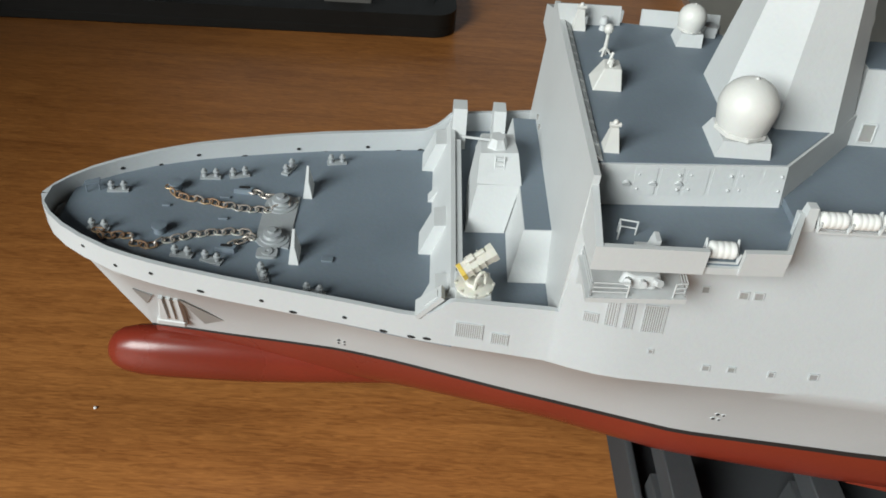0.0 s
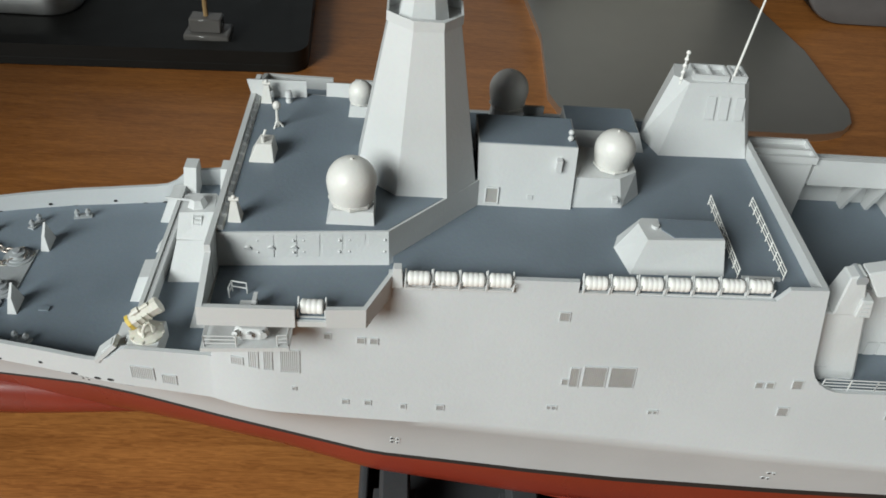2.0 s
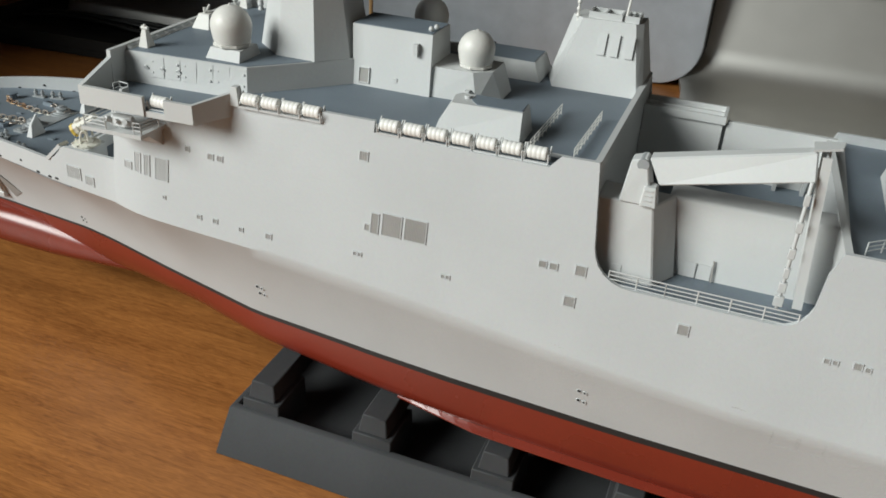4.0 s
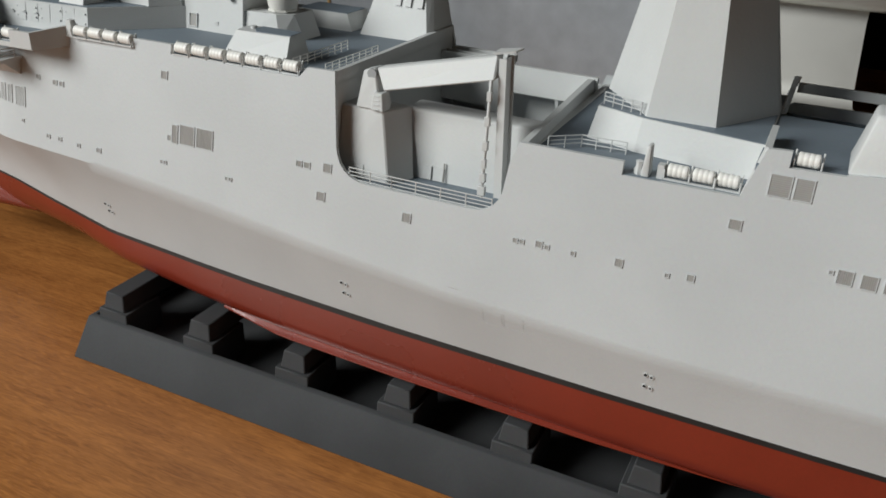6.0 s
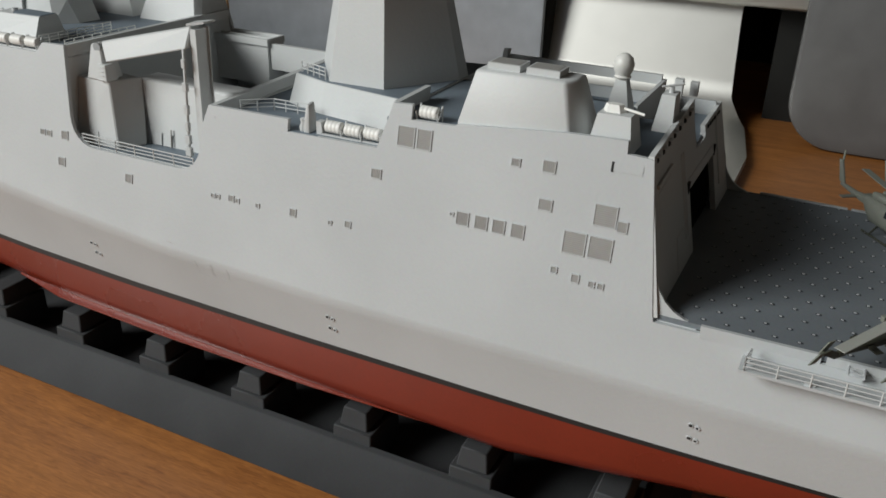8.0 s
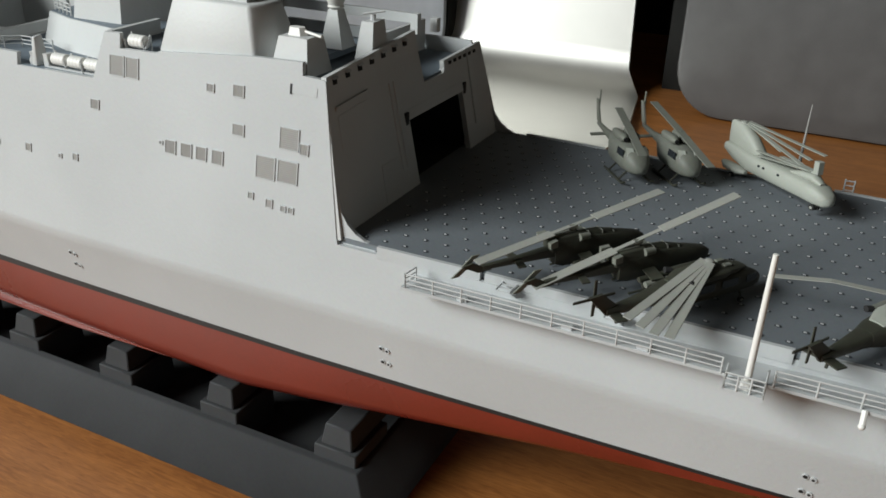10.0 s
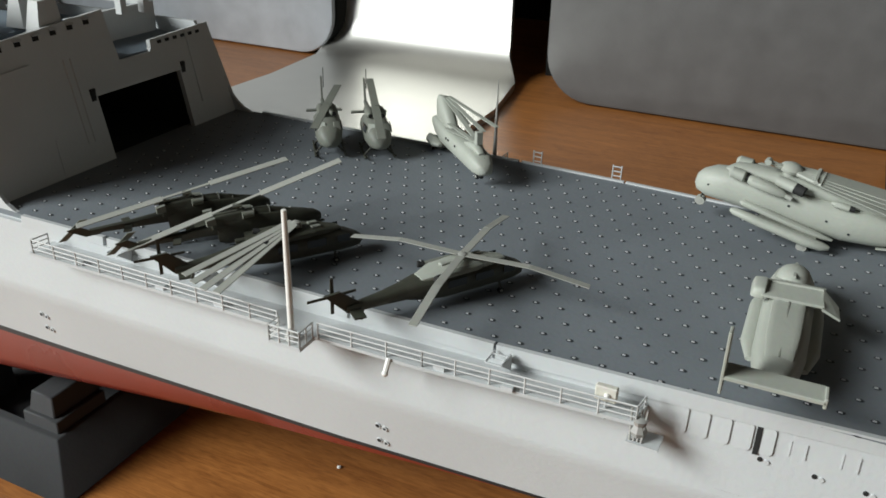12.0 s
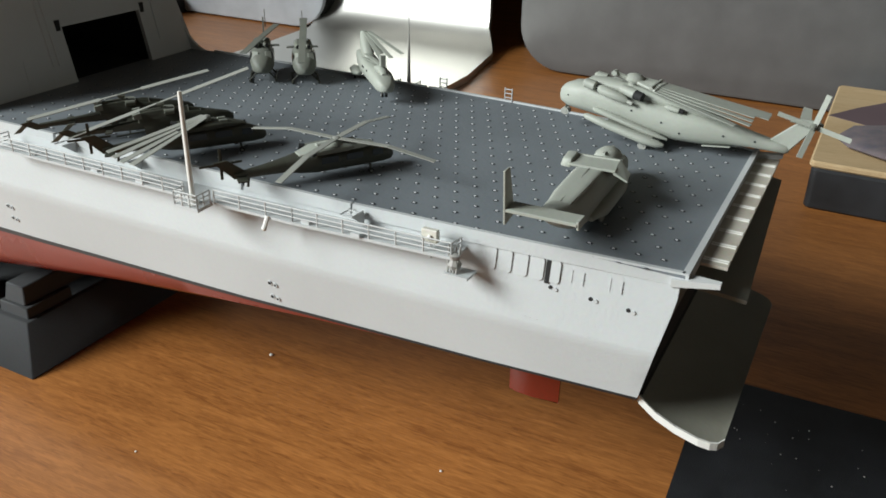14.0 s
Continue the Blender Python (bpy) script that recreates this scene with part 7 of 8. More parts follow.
        part("gearbox_cover", bevelled(bm, 0.02), M_PALE, h, smooth=False)
    if folded:
        for k, (dy, dz, e) in enumerate(((-1.15, -0.66, -1.8), (-0.98, -0.62, -2.0), (-0.75, -0.55, -2.12), (-0.5, -0.48, -2.2))):
            blade(h, (0.1, 0.05 * (k - 1.5), 1.14), (e, dy, 1.14 + dz), 0.18)
    else:
        for a in (121, 34, -52, 217):
            c, s = math.cos(radians(a)), math.sin(radians(a))
            mid = (0.15 + 1.3 * c, 1.3 * s, 1.12)
            blade(h, (0.15 + 0.08 * c, 0.08 * s, 1.13), mid, 0.16)
            blade(h, mid, (0.15 + 2.4 * c, 2.4 * s, 0.88), 0.16, name="rotor_blade_tip")
    for k in range(4):
        a = radians(90 * k)
        bm = B()
        c, s = math.cos(a), math.sin(a)
        slab(bm, [(-2.48 - 0.035 * s, 0.07, 0.88 + 0.035 * c), (-2.48 + 0.035 * s, 0.07, 0.88 - 0.035 * c), (-2.48 + 0.46 * c + 0.03 * s, 0.08, 0.88 + 0.46 * s - 0.03 * c), (-2.48 + 0.46 * c - 0.03 * s, 0.08, 0.88 + 0.46 * s + 0.03 * c)], 0.02)
        part("tail_rotor_blade", bm, M_OLIVE, h, smooth=False)
    wheels(h, ((0.85, 0.3), (0.85, -0.3)), 0.065)


def light_helicopter(x, y, heading, spin, dip):
    h = craft("light_helicopter", x, y, heading, "grey-green model light helicopter on skids with a two-blade rotor", size=(0.95, 1.05, 1.02))
    bm = B()
    loft(bm, [(1.0, 0, 0.42, 0.03, 0.04), (0.92, 0, 0.44, 0.17, 0.14), (0.7, 0, 0.5, 0.29, 0.25), (0.3, 0, 0.54, 0.34, 0.32), (-0.5, 0, 0.55, 0.34, 0.32), (-0.9, 0, 0.6, 0.2, 0.2), (-1.1, 0, 0.64, 0.12, 0.12)], 16, 2.8)
    body = part("fuselage", bm, M_MIDGREEN, h)
    for sgn in (-1, 1):
        bm = B()
        slab(bm, [(0.72, sgn * 0.1, 0.68), (0.62, sgn * 0.27, 0.68), (0.42, sgn * 0.25, 0.84), (0.5, sgn * 0.1, 0.84)], 0.02)
        part("windscreen", bm, M_PALE, body, smooth=False)
        bm = B()
        slab(bm, [(0.1, sgn * 0.335, 0.62), (0.5, sgn * 0.32, 0.62), (0.45, sgn * 0.3, 0.78), (0.1, sgn * 0.315, 0.78)], -0.012 * sgn)
        part("door_window", bm, M_GLASSY, body, smooth=False)
        bm = B()
        rod(bm, (-0.55, sgn * 0.36, 0.03), (0.7, sgn * 0.36, 0.03), 0.028, n=8), rod(bm, (0.7, sgn * 0.36, 0.03), (0.88, sgn * 0.36, 0.12), 0.028, n=8)
        for u in (-0.25, 0.45):
            rod(bm, (u, sgn * 0.36, 0.03), (u, sgn * 0.15, 0.26), 0.026, n=6)
        part("skid", bm, M_OLIVE, h)
        bm = B()
        bar(bm, (-1.5, sgn * 0.05, 0.6), (-1.55, sgn * 0.46, 0.58), 0.18, 0.03)
        part("stabiliser", bm, M_MIDGREEN, h, smooth=False)
        bm = B()
        loft(bm, [(0.1, sgn * 0.15, 0.94, 0.05, 0.05), (0.0, sgn * 0.15, 0.95, 0.11, 0.1), (-0.5, sgn * 0.14, 0.94, 0.11, 0.1), (-0.7, sgn * 0.14, 0.94, 0.07, 0.07)], 10)
        part("engine_cowling", bm, M_MIDGREEN, h)
        bm = B()
        rod(bm, (0.08, sgn * 0.15, 0.94), (0.12, sgn * 0.15, 0.94), 0.055, n=10)
        part("air_intake", bm, M_TYRE_AND_SHADE, h)
    bm = B()
    loft(bm, [(-0.95, 0, 0.62, 0.14, 0.14), (-1.6, 0, 0.61, 0.08, 0.08), (-2.3, 0, 0.66, 0.045, 0.05)], 10)
    part("tail_boom", bm, M_MIDGREEN, h)
    bm = B()
    slab(bm, [(-2.15, -0.02, 0.68), (-2.4, -0.02, 0.7), (-2.62, -0.02, 1.25), (-2.46, -0.02, 1.25)], 0.04)
    part("tail_fin", bm, M_MIDGREEN, h, smooth=False)
    bm = B()
    bar(bm, (-2.55, 0.06, 0.95), (-2.55, 0.06, 1.5), 0.07, 0.02)
    part("tail_rotor_blade", bm, M_MIDGREEN, h, smooth=False)
    bm = B()
    rod(bm, (-0.1, 0, 0.95), (-0.1, 0, 1.16), 0.04, n=8), rod(bm, (-0.2, 0, 1.08), (0.0, 0, 1.08), 0.045, n=8)
    part("rotor_mast", bm, M_MIDGREEN, h)
    c, s = math.cos(radians(spin)), math.sin(radians(spin))
    blade(h, (-0.1, 0, 1.14), (-0.1 + 2.0 * c, 2.0 * s, 1.12 - dip), 0.2, M_MIDGREEN)
    blade(h, (-0.1, 0, 1.14), (-0.1 - 2.0 * c, -2.0 * s, 1.12 + dip), 0.2, M_MIDGREEN)


def tandem_helicopter(x, y, heading):
    h = craft("tandem_rotor_helicopter", x, y, heading, "pale grey-green model tandem-rotor helicopter with folded blades", size=(1.04, 0.96, 0.76), pitch=4.0, lift=0.05)
    bm = B()
    loft(bm, [(1.85, 0, 0.42, 0.06, 0.08), (1.75, 0, 0.46, 0.2, 0.2), (1.5, 0, 0.54, 0.29, 0.29), (1.1, 0, 0.58, 0.31, 0.31), (-0.9, 0, 0.62, 0.31, 0.32), (-1.5, 0, 0.74, 0.29, 0.26), (-1.95, 0, 0.84, 0.22, 0.16)], 16, 3.4)
    body = part("fuselage", bm, M_PALE, h)
    bm = B()
    loft(bm, [(1.5, 0, 0.85, 0.08, 0.04), (1.25, 0, 0.95, 0.14, 0.14), (0.9, 0, 0.95, 0.16, 0.12), (0.5, 0, 0.88, 0.12, 0.05)], 12)
    part("front_pylon", bm, M_PALE, h)
    bm = B()
    loft(bm, [(-0.6, 0, 0.9, 0.14, 0.06), (-1.0, 0, 1.15, 0.17, 0.3), (-1.5, 0, 1.3, 0.16, 0.46), (-1.9, 0, 1.32, 0.1, 0.44), (-2.02, 0, 1.3, 0.04, 0.4)], 14, 3)
    part("rear_pylon", bm, M_PALE, h)
    for sgn in (-1, 1):
        bm = B()
        loft(bm, [(-0.8, sgn * 0.33, 0.32, 0.06, 0.05), (-1.0, sgn * 0.36, 0.32, 0.17, 0.13), (-1.5, sgn * 0.36, 0.34, 0.17, 0.13), (-1.75, sgn * 0.33, 0.38, 0.07, 0.06)], 12)
        part("sponson", bm, M_PALE, h)
        for u in (0.35, -0.2, -0.38):
            bm = B()
            rod(bm, (u, sgn * 0.3, 0.72), (u, sgn * 0.322, 0.72), 0.04, n=10)
            part("porthole", bm, M_GLASSY, body)
        bm = B()
        slab(bm, [(1.74, sgn * 0.03, 0.56), (1.6, sgn * 0.24, 0.56), (1.46, sgn * 0.22, 0.76), (1.56, sgn * 0.03, 0.76)], 0.03)
        part("windscreen", bm, M_OLIVE, body, smooth=False)
    for sx, sz, spread in ((1.15, 1.14, ((-1.4, 0.24, -0.1), (-1.9, -0.12, -0.05), (-1.7, -0.26, -0.12))), (-1.55, 1.78, ((2.25, 0.7, -0.4), (2.15, 0.38, -0.55), (2.3, 0.12, -0.7), (1.2, 0.3, -0.62)))):
        bm = B()
        lathe(bm, (sx, 0, sz - 0.14), [(0.1, 0), (0.05, 0.06), (0.09, 0.1), (0.09, 0.16), (0, 0.18)], 10)
        part("rotor_hub", bm, M_PALE, h)
        for dx, dy, dz in spread:
            blade(h, (sx, dy * 0.2, sz), (sx + dx, dy, sz + dz), 0.14, M_PALE)
    bm = B()
    box(bm, 1.2, 1.36, -0.08, 0.08, 1.1, 1.5)
    part("folded_blade", bevelled(bm, 0.01), M_PALE, h, smooth=False)
    wheels(h, ((1.35, 0.06), (1.35, -0.06), (-1.25, 0.42), (-1.25, -0.42)), 0.09)


def heavy_helicopter(x, y, heading):
    h = craft("heavy_lift_helicopter", x, y, heading, "pale grey-green heavy-lift model helicopter with seven blades folded back", size=(1.0, 1.0, 0.85), pitch=8.5, lift=-0.05)
    bm = B()
    loft(bm, [(2.72, 0, 0.66, 0.1, 0.14), (2.64, 0, 0.67, 0.24, 0.27), (2.4, 0, 0.72, 0.37, 0.4), (2.0, 0, 0.79, 0.42, 0.45), (1.2, 0, 0.82, 0.43, 0.46), (-0.4, 0, 0.84, 0.43, 0.47), (-1.0, 0, 0.92, 0.4, 0.42),
              (-1.6, 0, 1.0, 0.29, 0.3), (-2.1, 0, 1.04, 0.2, 0.21), (-2.6, 0, 1.07, 0.15, 0.155), (-2.88, 0, 1.07, 0.11, 0.12), (-2.95, 0, 1.07, 0.05, 0.06)], 20, 2.6)
    body = part("fuselage", bm, M_PALE, h)
    for sgn in (-1, 1):
        for u, v, w in ((2.4, 0.74, 0.355), (0.73, 0.92, 0.42), (-0.05, 0.86, 0.422), (-0.53, 0.72, 0.405), (-1.5, 1.0, 0.3), (-2.2, 1.08, 0.18)):
            bm = B()
            rod(bm, (u, sgn * (w - 0.02), v), (u, sgn * (w + 0.016), v), 0.028, n=8)
            part("porthole", bm, M_GLASSY, body)
    bm = B()
    loft(bm, [(2.2, 0, 1.12, 0.1, 0.06), (2.02, 0, 1.24, 0.24, 0.13), (1.6, 0, 1.3, 0.27, 0.17), (0.6, 0, 1.36, 0.28, 0.2), (-0.4, 0, 1.36, 0.24, 0.17), (-1.6, 0, 1.26, 0.12, 0.06)], 16)
    part("engine_deck", bm, M_PALE, h)
    for sgn in (-1, 1):
        bm = B()
        loft(bm, [(2.08, sgn * 0.38, 1.28, 0.07, 0.07), (2.02, sgn * 0.39, 1.28, 0.14, 0.13), (1.76, sgn * 0.41, 1.27, 0.15, 0.14), (1.72, sgn * 0.41, 1.27, 0.1, 0.1)], 14)
        part("air_intake", bm, M_PALE, h)
        # Black rod in place of the shade between intake and engine.
        bm = B()
        rod(bm, (1.73, sgn * 0.41, 1.265), (1.62, sgn * 0.42, 1.26), 0.085, n=12)
        part("intake_gap", bm, M_TYRE_AND_SHADE, h)
        bm = B()
        loft(bm, [(1.66, sgn * 0.43, 1.25, 0.09, 0.09), (1.58, sgn * 0.45, 1.25, 0.14, 0.13), (1.2, sgn * 0.47, 1.22, 0.14, 0.13), (0.92, sgn * 0.48, 1.18, 0.1, 0.1), (0.84, sgn * 0.48, 1.17, 0.05, 0.05)], 14)
        part("engine", bm, M_PALE, h, "rounded engine pod")
        bm = B()
        rod(bm, (0.86, sgn * 0.5, 1.17), (0.72, sgn * 0.52, 1.15), 0.06, n=8)
        part("drain_outlet", bm, M_BLADE, h)
        bm = B()
        rod(bm, (1.12, sgn * 0.34, 1.42), (0.74, sgn * 0.42, 1.4), 0.13, 0.14, n=14)
        e = part("exhaust", bm, M_PALE, h, "short exhaust pipe with a black mouth")
        bm = B()
        rod(bm, (0.74, sgn * 0.42, 1.4), (0.54, sgn * 0.46, 1.39), 0.132, 0.12, n=14)
        part("exhaust_opening", bm, M_TYRE_AND_SHADE, e)
        bm = B()
        loft(bm, [(1.78, sgn * 0.68, 0.46, 0.04, 0.04), (1.7, sgn * 0.69, 0.46, 0.1, 0.08), (1.2, sgn * 0.71, 0.42, 0.13, 0.11), (0.2, sgn * 0.7, 0.34, 0.14, 0.12), (-0.15, sgn * 0.66, 0.32, 0.12, 0.1), (-0.3, sgn * 0.62, 0.32, 0.05, 0.05)], 14)
        part("fuel_sponson", bm, M_PALE, h)
        bm = B()
        loft(bm, [(1.66, sgn * 0.47, 0.64, 0.03, 0.03), (1.58, sgn * 0.48, 0.64, 0.1, 0.07), (1.0, sgn * 0.5, 0.6, 0.12, 0.08), (0.0, sgn * 0.48, 0.48, 0.1, 0.07), (-0.3, sgn * 0.42, 0.44, 0.03, 0.03)], 12)
        part("sponson_fairing", bm, M_PALE, h)
        # Darker green bar that draws the shaded gap over the sponson.
        bm = B()
        bar(bm, (0.6, sgn * 0.4, 0.5), (0.6, sgn * 0.66, 0.4), 1.2, 0.08)
        part("sponson_root", bm, M_MIDGREEN, h, smooth=False)
        bm = B()
        loft(bm, [(0.0, sgn * 0.33, 1.3, 0.03, 0.03), (-0.08, sgn * 0.34, 1.31, 0.08, 0.07), (-0.36, sgn * 0.33, 1.31, 0.08, 0.07)], 10)
        f = part("fairing", bm, M_PALE, h)
        bm = B()
        rod(bm, (-0.36, sgn * 0.33, 1.31), (-0.46, sgn * 0.32, 1.31), 0.07, 0.06, n=10)
        part("fairing_outlet", bm, M_TYRE_AND_SHADE, f)
        bm = B()
        slab(bm, [(-1.1, sgn * 0.24, 0.56), (-1.72, sgn * 0.2, 0.75), (-1.72, sgn * 0.3, 0.77), (-1.1, sgn * 0.36, 0.58)], 0.025)
        part("ramp_strake", bm, M_PALE, h, smooth=False)
    bm = B()
    lathe(bm, (0.95, 0, 1.48), [(0.2, 0), (0.12, 0.06), (0.1, 0.1), (0.24, 0.13), (0.26, 0.2), (0.2, 0.28), (0.1, 0.33), (0, 0.34)], 18)
    part("rotor_hub", bm, M_PALE, h)
    bm = B()
    rod(bm, (1.1, 0.1, 1.66), (1.42, 0.18, 1.74), 0.07, 0.06, n=8), rod(bm, (1.42, 0.1, 1.74), (1.42, 0.28, 1.74), 0.075, n=8)
    part("blade_cuff", bm, M_PALE, h)
    for k in range(7):
        u = (k - 3) / 3
        bm = B()
        rod(bm, (0.8, 0.2 * u, 1.66), (0.3, 0.38 * u, 1.68 - 0.03 * abs(u)), 0.06, 0.05, n=8)
        rod(bm, (0.42, 0.34 * u - 0.07, 1.69), (0.42, 0.34 * u + 0.07, 1.69), 0.05, n=6)
        part("blade_cuff", bm, M_PALE, h)
        blade(h, (0.3, 0.38 * u, 1.68 - 0.03 * abs(u)), (-2.0 - 0.1 * (k % 3) + 0.25 * u, 0.76 * u, 1.66 - 0.09 * abs(u)), 0.19, M_PALE)
    bm = B()
    hexa(bm, [(-2.4, -0.07, 1.1), (-2.92, -0.06, 1.0), (-2.92, 0.06, 1.0), (-2.4, 0.07, 1.1), (-2.95, -0.04, 1.92), (-3.3, -0.04, 1.84), (-3.3, 0.04, 1.84), (-2.95, 0.04, 1.92)])
    fin = part("tail_fin", bevelled(bm, 0.02), M_PALE, h, smooth=False)
    bm = B()
    loft(bm, [(-2.75, 0, 1.86, 0.03, 0.03), (-2.95, 0, 1.92, 0.08, 0.07), (-3.3, 0, 1.96, 0.1, 0.1), (-3.45, 0, 1.97, 0.05, 0.05)], 10)
    part("tail_gearbox", bm, M_PALE, fin)
    bm = B()
    bar(bm, (-3.05, -0.05, 1.9), (-2.95, -0.82, 2.02), 0.26, 0.04, 0.2)
    part("stabiliser", bm, M_PALE, h, smooth=False)
    bm = B()
    rod(bm, (-3.28, 0.0, 1.95), (-3.28, 0.24, 1.96), 0.09, n=12), rod(bm, (-3.28, 0.24, 1.96), (-3.28, 0.36, 1.96), 0.08, 0.03, n=10)
    part("tail_hub", bm, M_MIDGREEN, h)
    for k in range(4):
        a = radians(4 + 90 * k)
        c, s = math.cos(a), math.sin(a)
        bm = B()
        slab(bm, [(-3.28 - 0.06 * s, 0.21, 1.95 + 0.06 * c), (-3.28 + 0.06 * s, 0.17, 1.95 - 0.06 * c), (-3.28 + 0.82 * c + 0.06 * s, 0.18, 1.95 + 0.9 * s - 0.06 * c), (-3.28 + 0.82 * c - 0.06 * s, 0.22, 1.95 + 0.9 * s + 0.06 * c)], 0.03)
        part("tail_rotor_blade", bm, M_PALE, h, smooth=False)
    wheels(h, ((0.2, 0.6), (0.2, -0.6), (2.5, 0.06), (2.5, -0.06)), 0.11, M_BLADE)


def tiltrotor(x, y, heading):
    h = craft("tiltrotor_aircraft", x, y, heading, "pale olive-grey model tiltrotor stowed with its wing turned along the body", "model aircraft", (1.42, 0.98, 0.86))
    bm = B()
    loft(bm, [(1.55, 0, 0.38, 0.06, 0.06), (1.48, 0, 0.4, 0.2, 0.18), (1.25, 0, 0.46, 0.33, 0.3), (0.9, 0, 0.52, 0.4, 0.36), (0.2, 0, 0.6, 0.42, 0.44), (-0.8, 0, 0.58, 0.41, 0.42), (-1.15, 0, 0.62, 0.35, 0.34), (-1.5, 0, 0.84, 0.24, 0.22), (-1.8, 0, 1.02, 0.14, 0.1)], 20, 3.0)
    part("fuselage", bm, M_PALE, h)
    bm = B()
    loft(bm, [(0.5, 0, 0.96, 0.24, 0.08), (0.2, 0, 0.98, 0.27, 0.09), (-0.8, 0, 0.96, 0.25, 0.08), (-1.3, 0, 0.92, 0.2, 0.06)], 14, 6)
    part("wing_fairing", bm, M_PALE, h)
    for sgn in (-1, 1):
        bm = B()
        loft(bm, [(0.95, sgn * 0.4, 0.4, 0.08, 0.06), (0.5, sgn * 0.46, 0.36, 0.16, 0.14), (-0.4, sgn * 0.46, 0.34, 0.16, 0.14), (-0.8, sgn * 0.42, 0.36, 0.06, 0.05)], 12)
        part("sponson", bm, M_PALE, h)
        bm = B()
        slab(bm, [(-1.68, sgn * 0.66, 0.82), (-1.98, sgn * 0.66, 0.74), (-2.06, sgn * 0.66, 1.98), (-1.9, sgn * 0.66, 1.98)], 0.05 * sgn)
        if sgn > 0:
            part("tail_fin", bevelled(bm, 0.012), M_PALE, h, smooth=False)
        else:
            bm.free()
            bm = B()
            slab(bm, [(-1.68, sgn * 0.66, 0.98), (-1.98, sgn * 0.66, 0.96), (-2.0, sgn * 0.66, 1.16), (-1.75, sgn * 0.66, 1.16)], 0.05 * sgn)
            part("tail_fin_stub", bevelled(bm, 0.012), M_PALE, h, smooth=False)
    # the wing lies across as a shallow channel, one end block up, the other bent down
    bm = B()
    hexa(bm, [(-0.06, -0.54, 1.04), (0.3, -0.5, 1.08), (0.25, 0.45, 1.08), (-0.08, 0.45, 1.04), (-0.06, -0.54, 1.1), (0.3, -0.5, 1.14), (0.25, 0.45, 1.14), (-0.08, 0.45, 1.1)])
    part("wing_panel", bevelled(bm, 0.015), M_PALE, h, smooth=False)
    bm = B()
    slab(bm, [(0.28, -0.52, 1.06), (0.24, 0.45, 1.06), (0.27, 0.45, 1.16), (0.31, -0.52, 1.16)], 0.06)
    part("wing_flap", bm, M_PALE, h, smooth=False)
    bm = B()
    hexa(bm, [(-0.08, 0.4, 0.98), (0.3, 0.4, 1.0), (0.28, 0.66, 1.0), (-0.06, 0.64, 0.98), (-0.04, 0.4, 1.2), (0.26, 0.4, 1.24), (0.25, 0.62, 1.22), (-0.02, 0.6, 1.18)])
    part("nacelle", bevelled(bm, 0.04, 2), M_PALE, h)
    bm = B()
    hexa(bm, [(-0.08, -0.8, 0.88), (0.15, -0.76, 0.92), (0.3, -0.48, 1.04), (-0.08, -0.5, 1.02), (-0.08, -0.8, 0.92), (0.15, -0.76, 0.98), (0.3, -0.48, 1.18), (-0.08, -0.5, 1.08)])
    part("wing_tip", bm, M_PALE, h, "bent-down wing end", smooth=False)
    bm = B()
    rod(bm, (0.0, 0, 1.06), (-1.45, 0, 0.96), 0.022, n=6)
    part("spine", bm, M_MIDGREEN, h)
    bm = B()
    box(bm, -2.0, -1.7, -0.68, 0.68, 1.04, 1.12)
    part("tailplane", bevelled(bm, 0.015), M_PALE, h, smooth=False)
    bm = B()
    lathe(bm, (0.85, 0.0, 0.7), [(0.3, 0), (0.3, 0.14), (0.26, 0.26), (0.16, 0.35), (0, 0.39)], 18)
    part("spinner", bm, M_PALE, h)
    bm = B()
    bar(bm, (0.6, 0.0, 1.06), (1.1, 0.0, 0.99), 0.05, 0.04)
    part("folded_blade", bm, M_PALE, h, smooth=False)
    wheels(h, ((1.1, 0.05), (1.1, -0.05), (-0.3, 0.45), (-0.3, -0.45)), 0.1, M_BLADE)


attack_helicopter(45.93, -3.08, 49, 5, 0.2)
attack_helicopter(47.2, -3.1, 47.5, -1, 0.55)
utility_helicopter(48.38, -3.2, 55, True, 0.76)
utility_helicopter(51.72, -2.84, 58, False, 0.73)
light_helicopter(45.42, 2.76, -53, -12, 0.0)
light_helicopter(46.58, 3.26, -52, -3, 0.22)
tandem_helicopter(49.0, 3.38, -48)
heavy_helicopter(57.45, 2.9, 177)
tiltrotor(57.26, -1.8, 91)
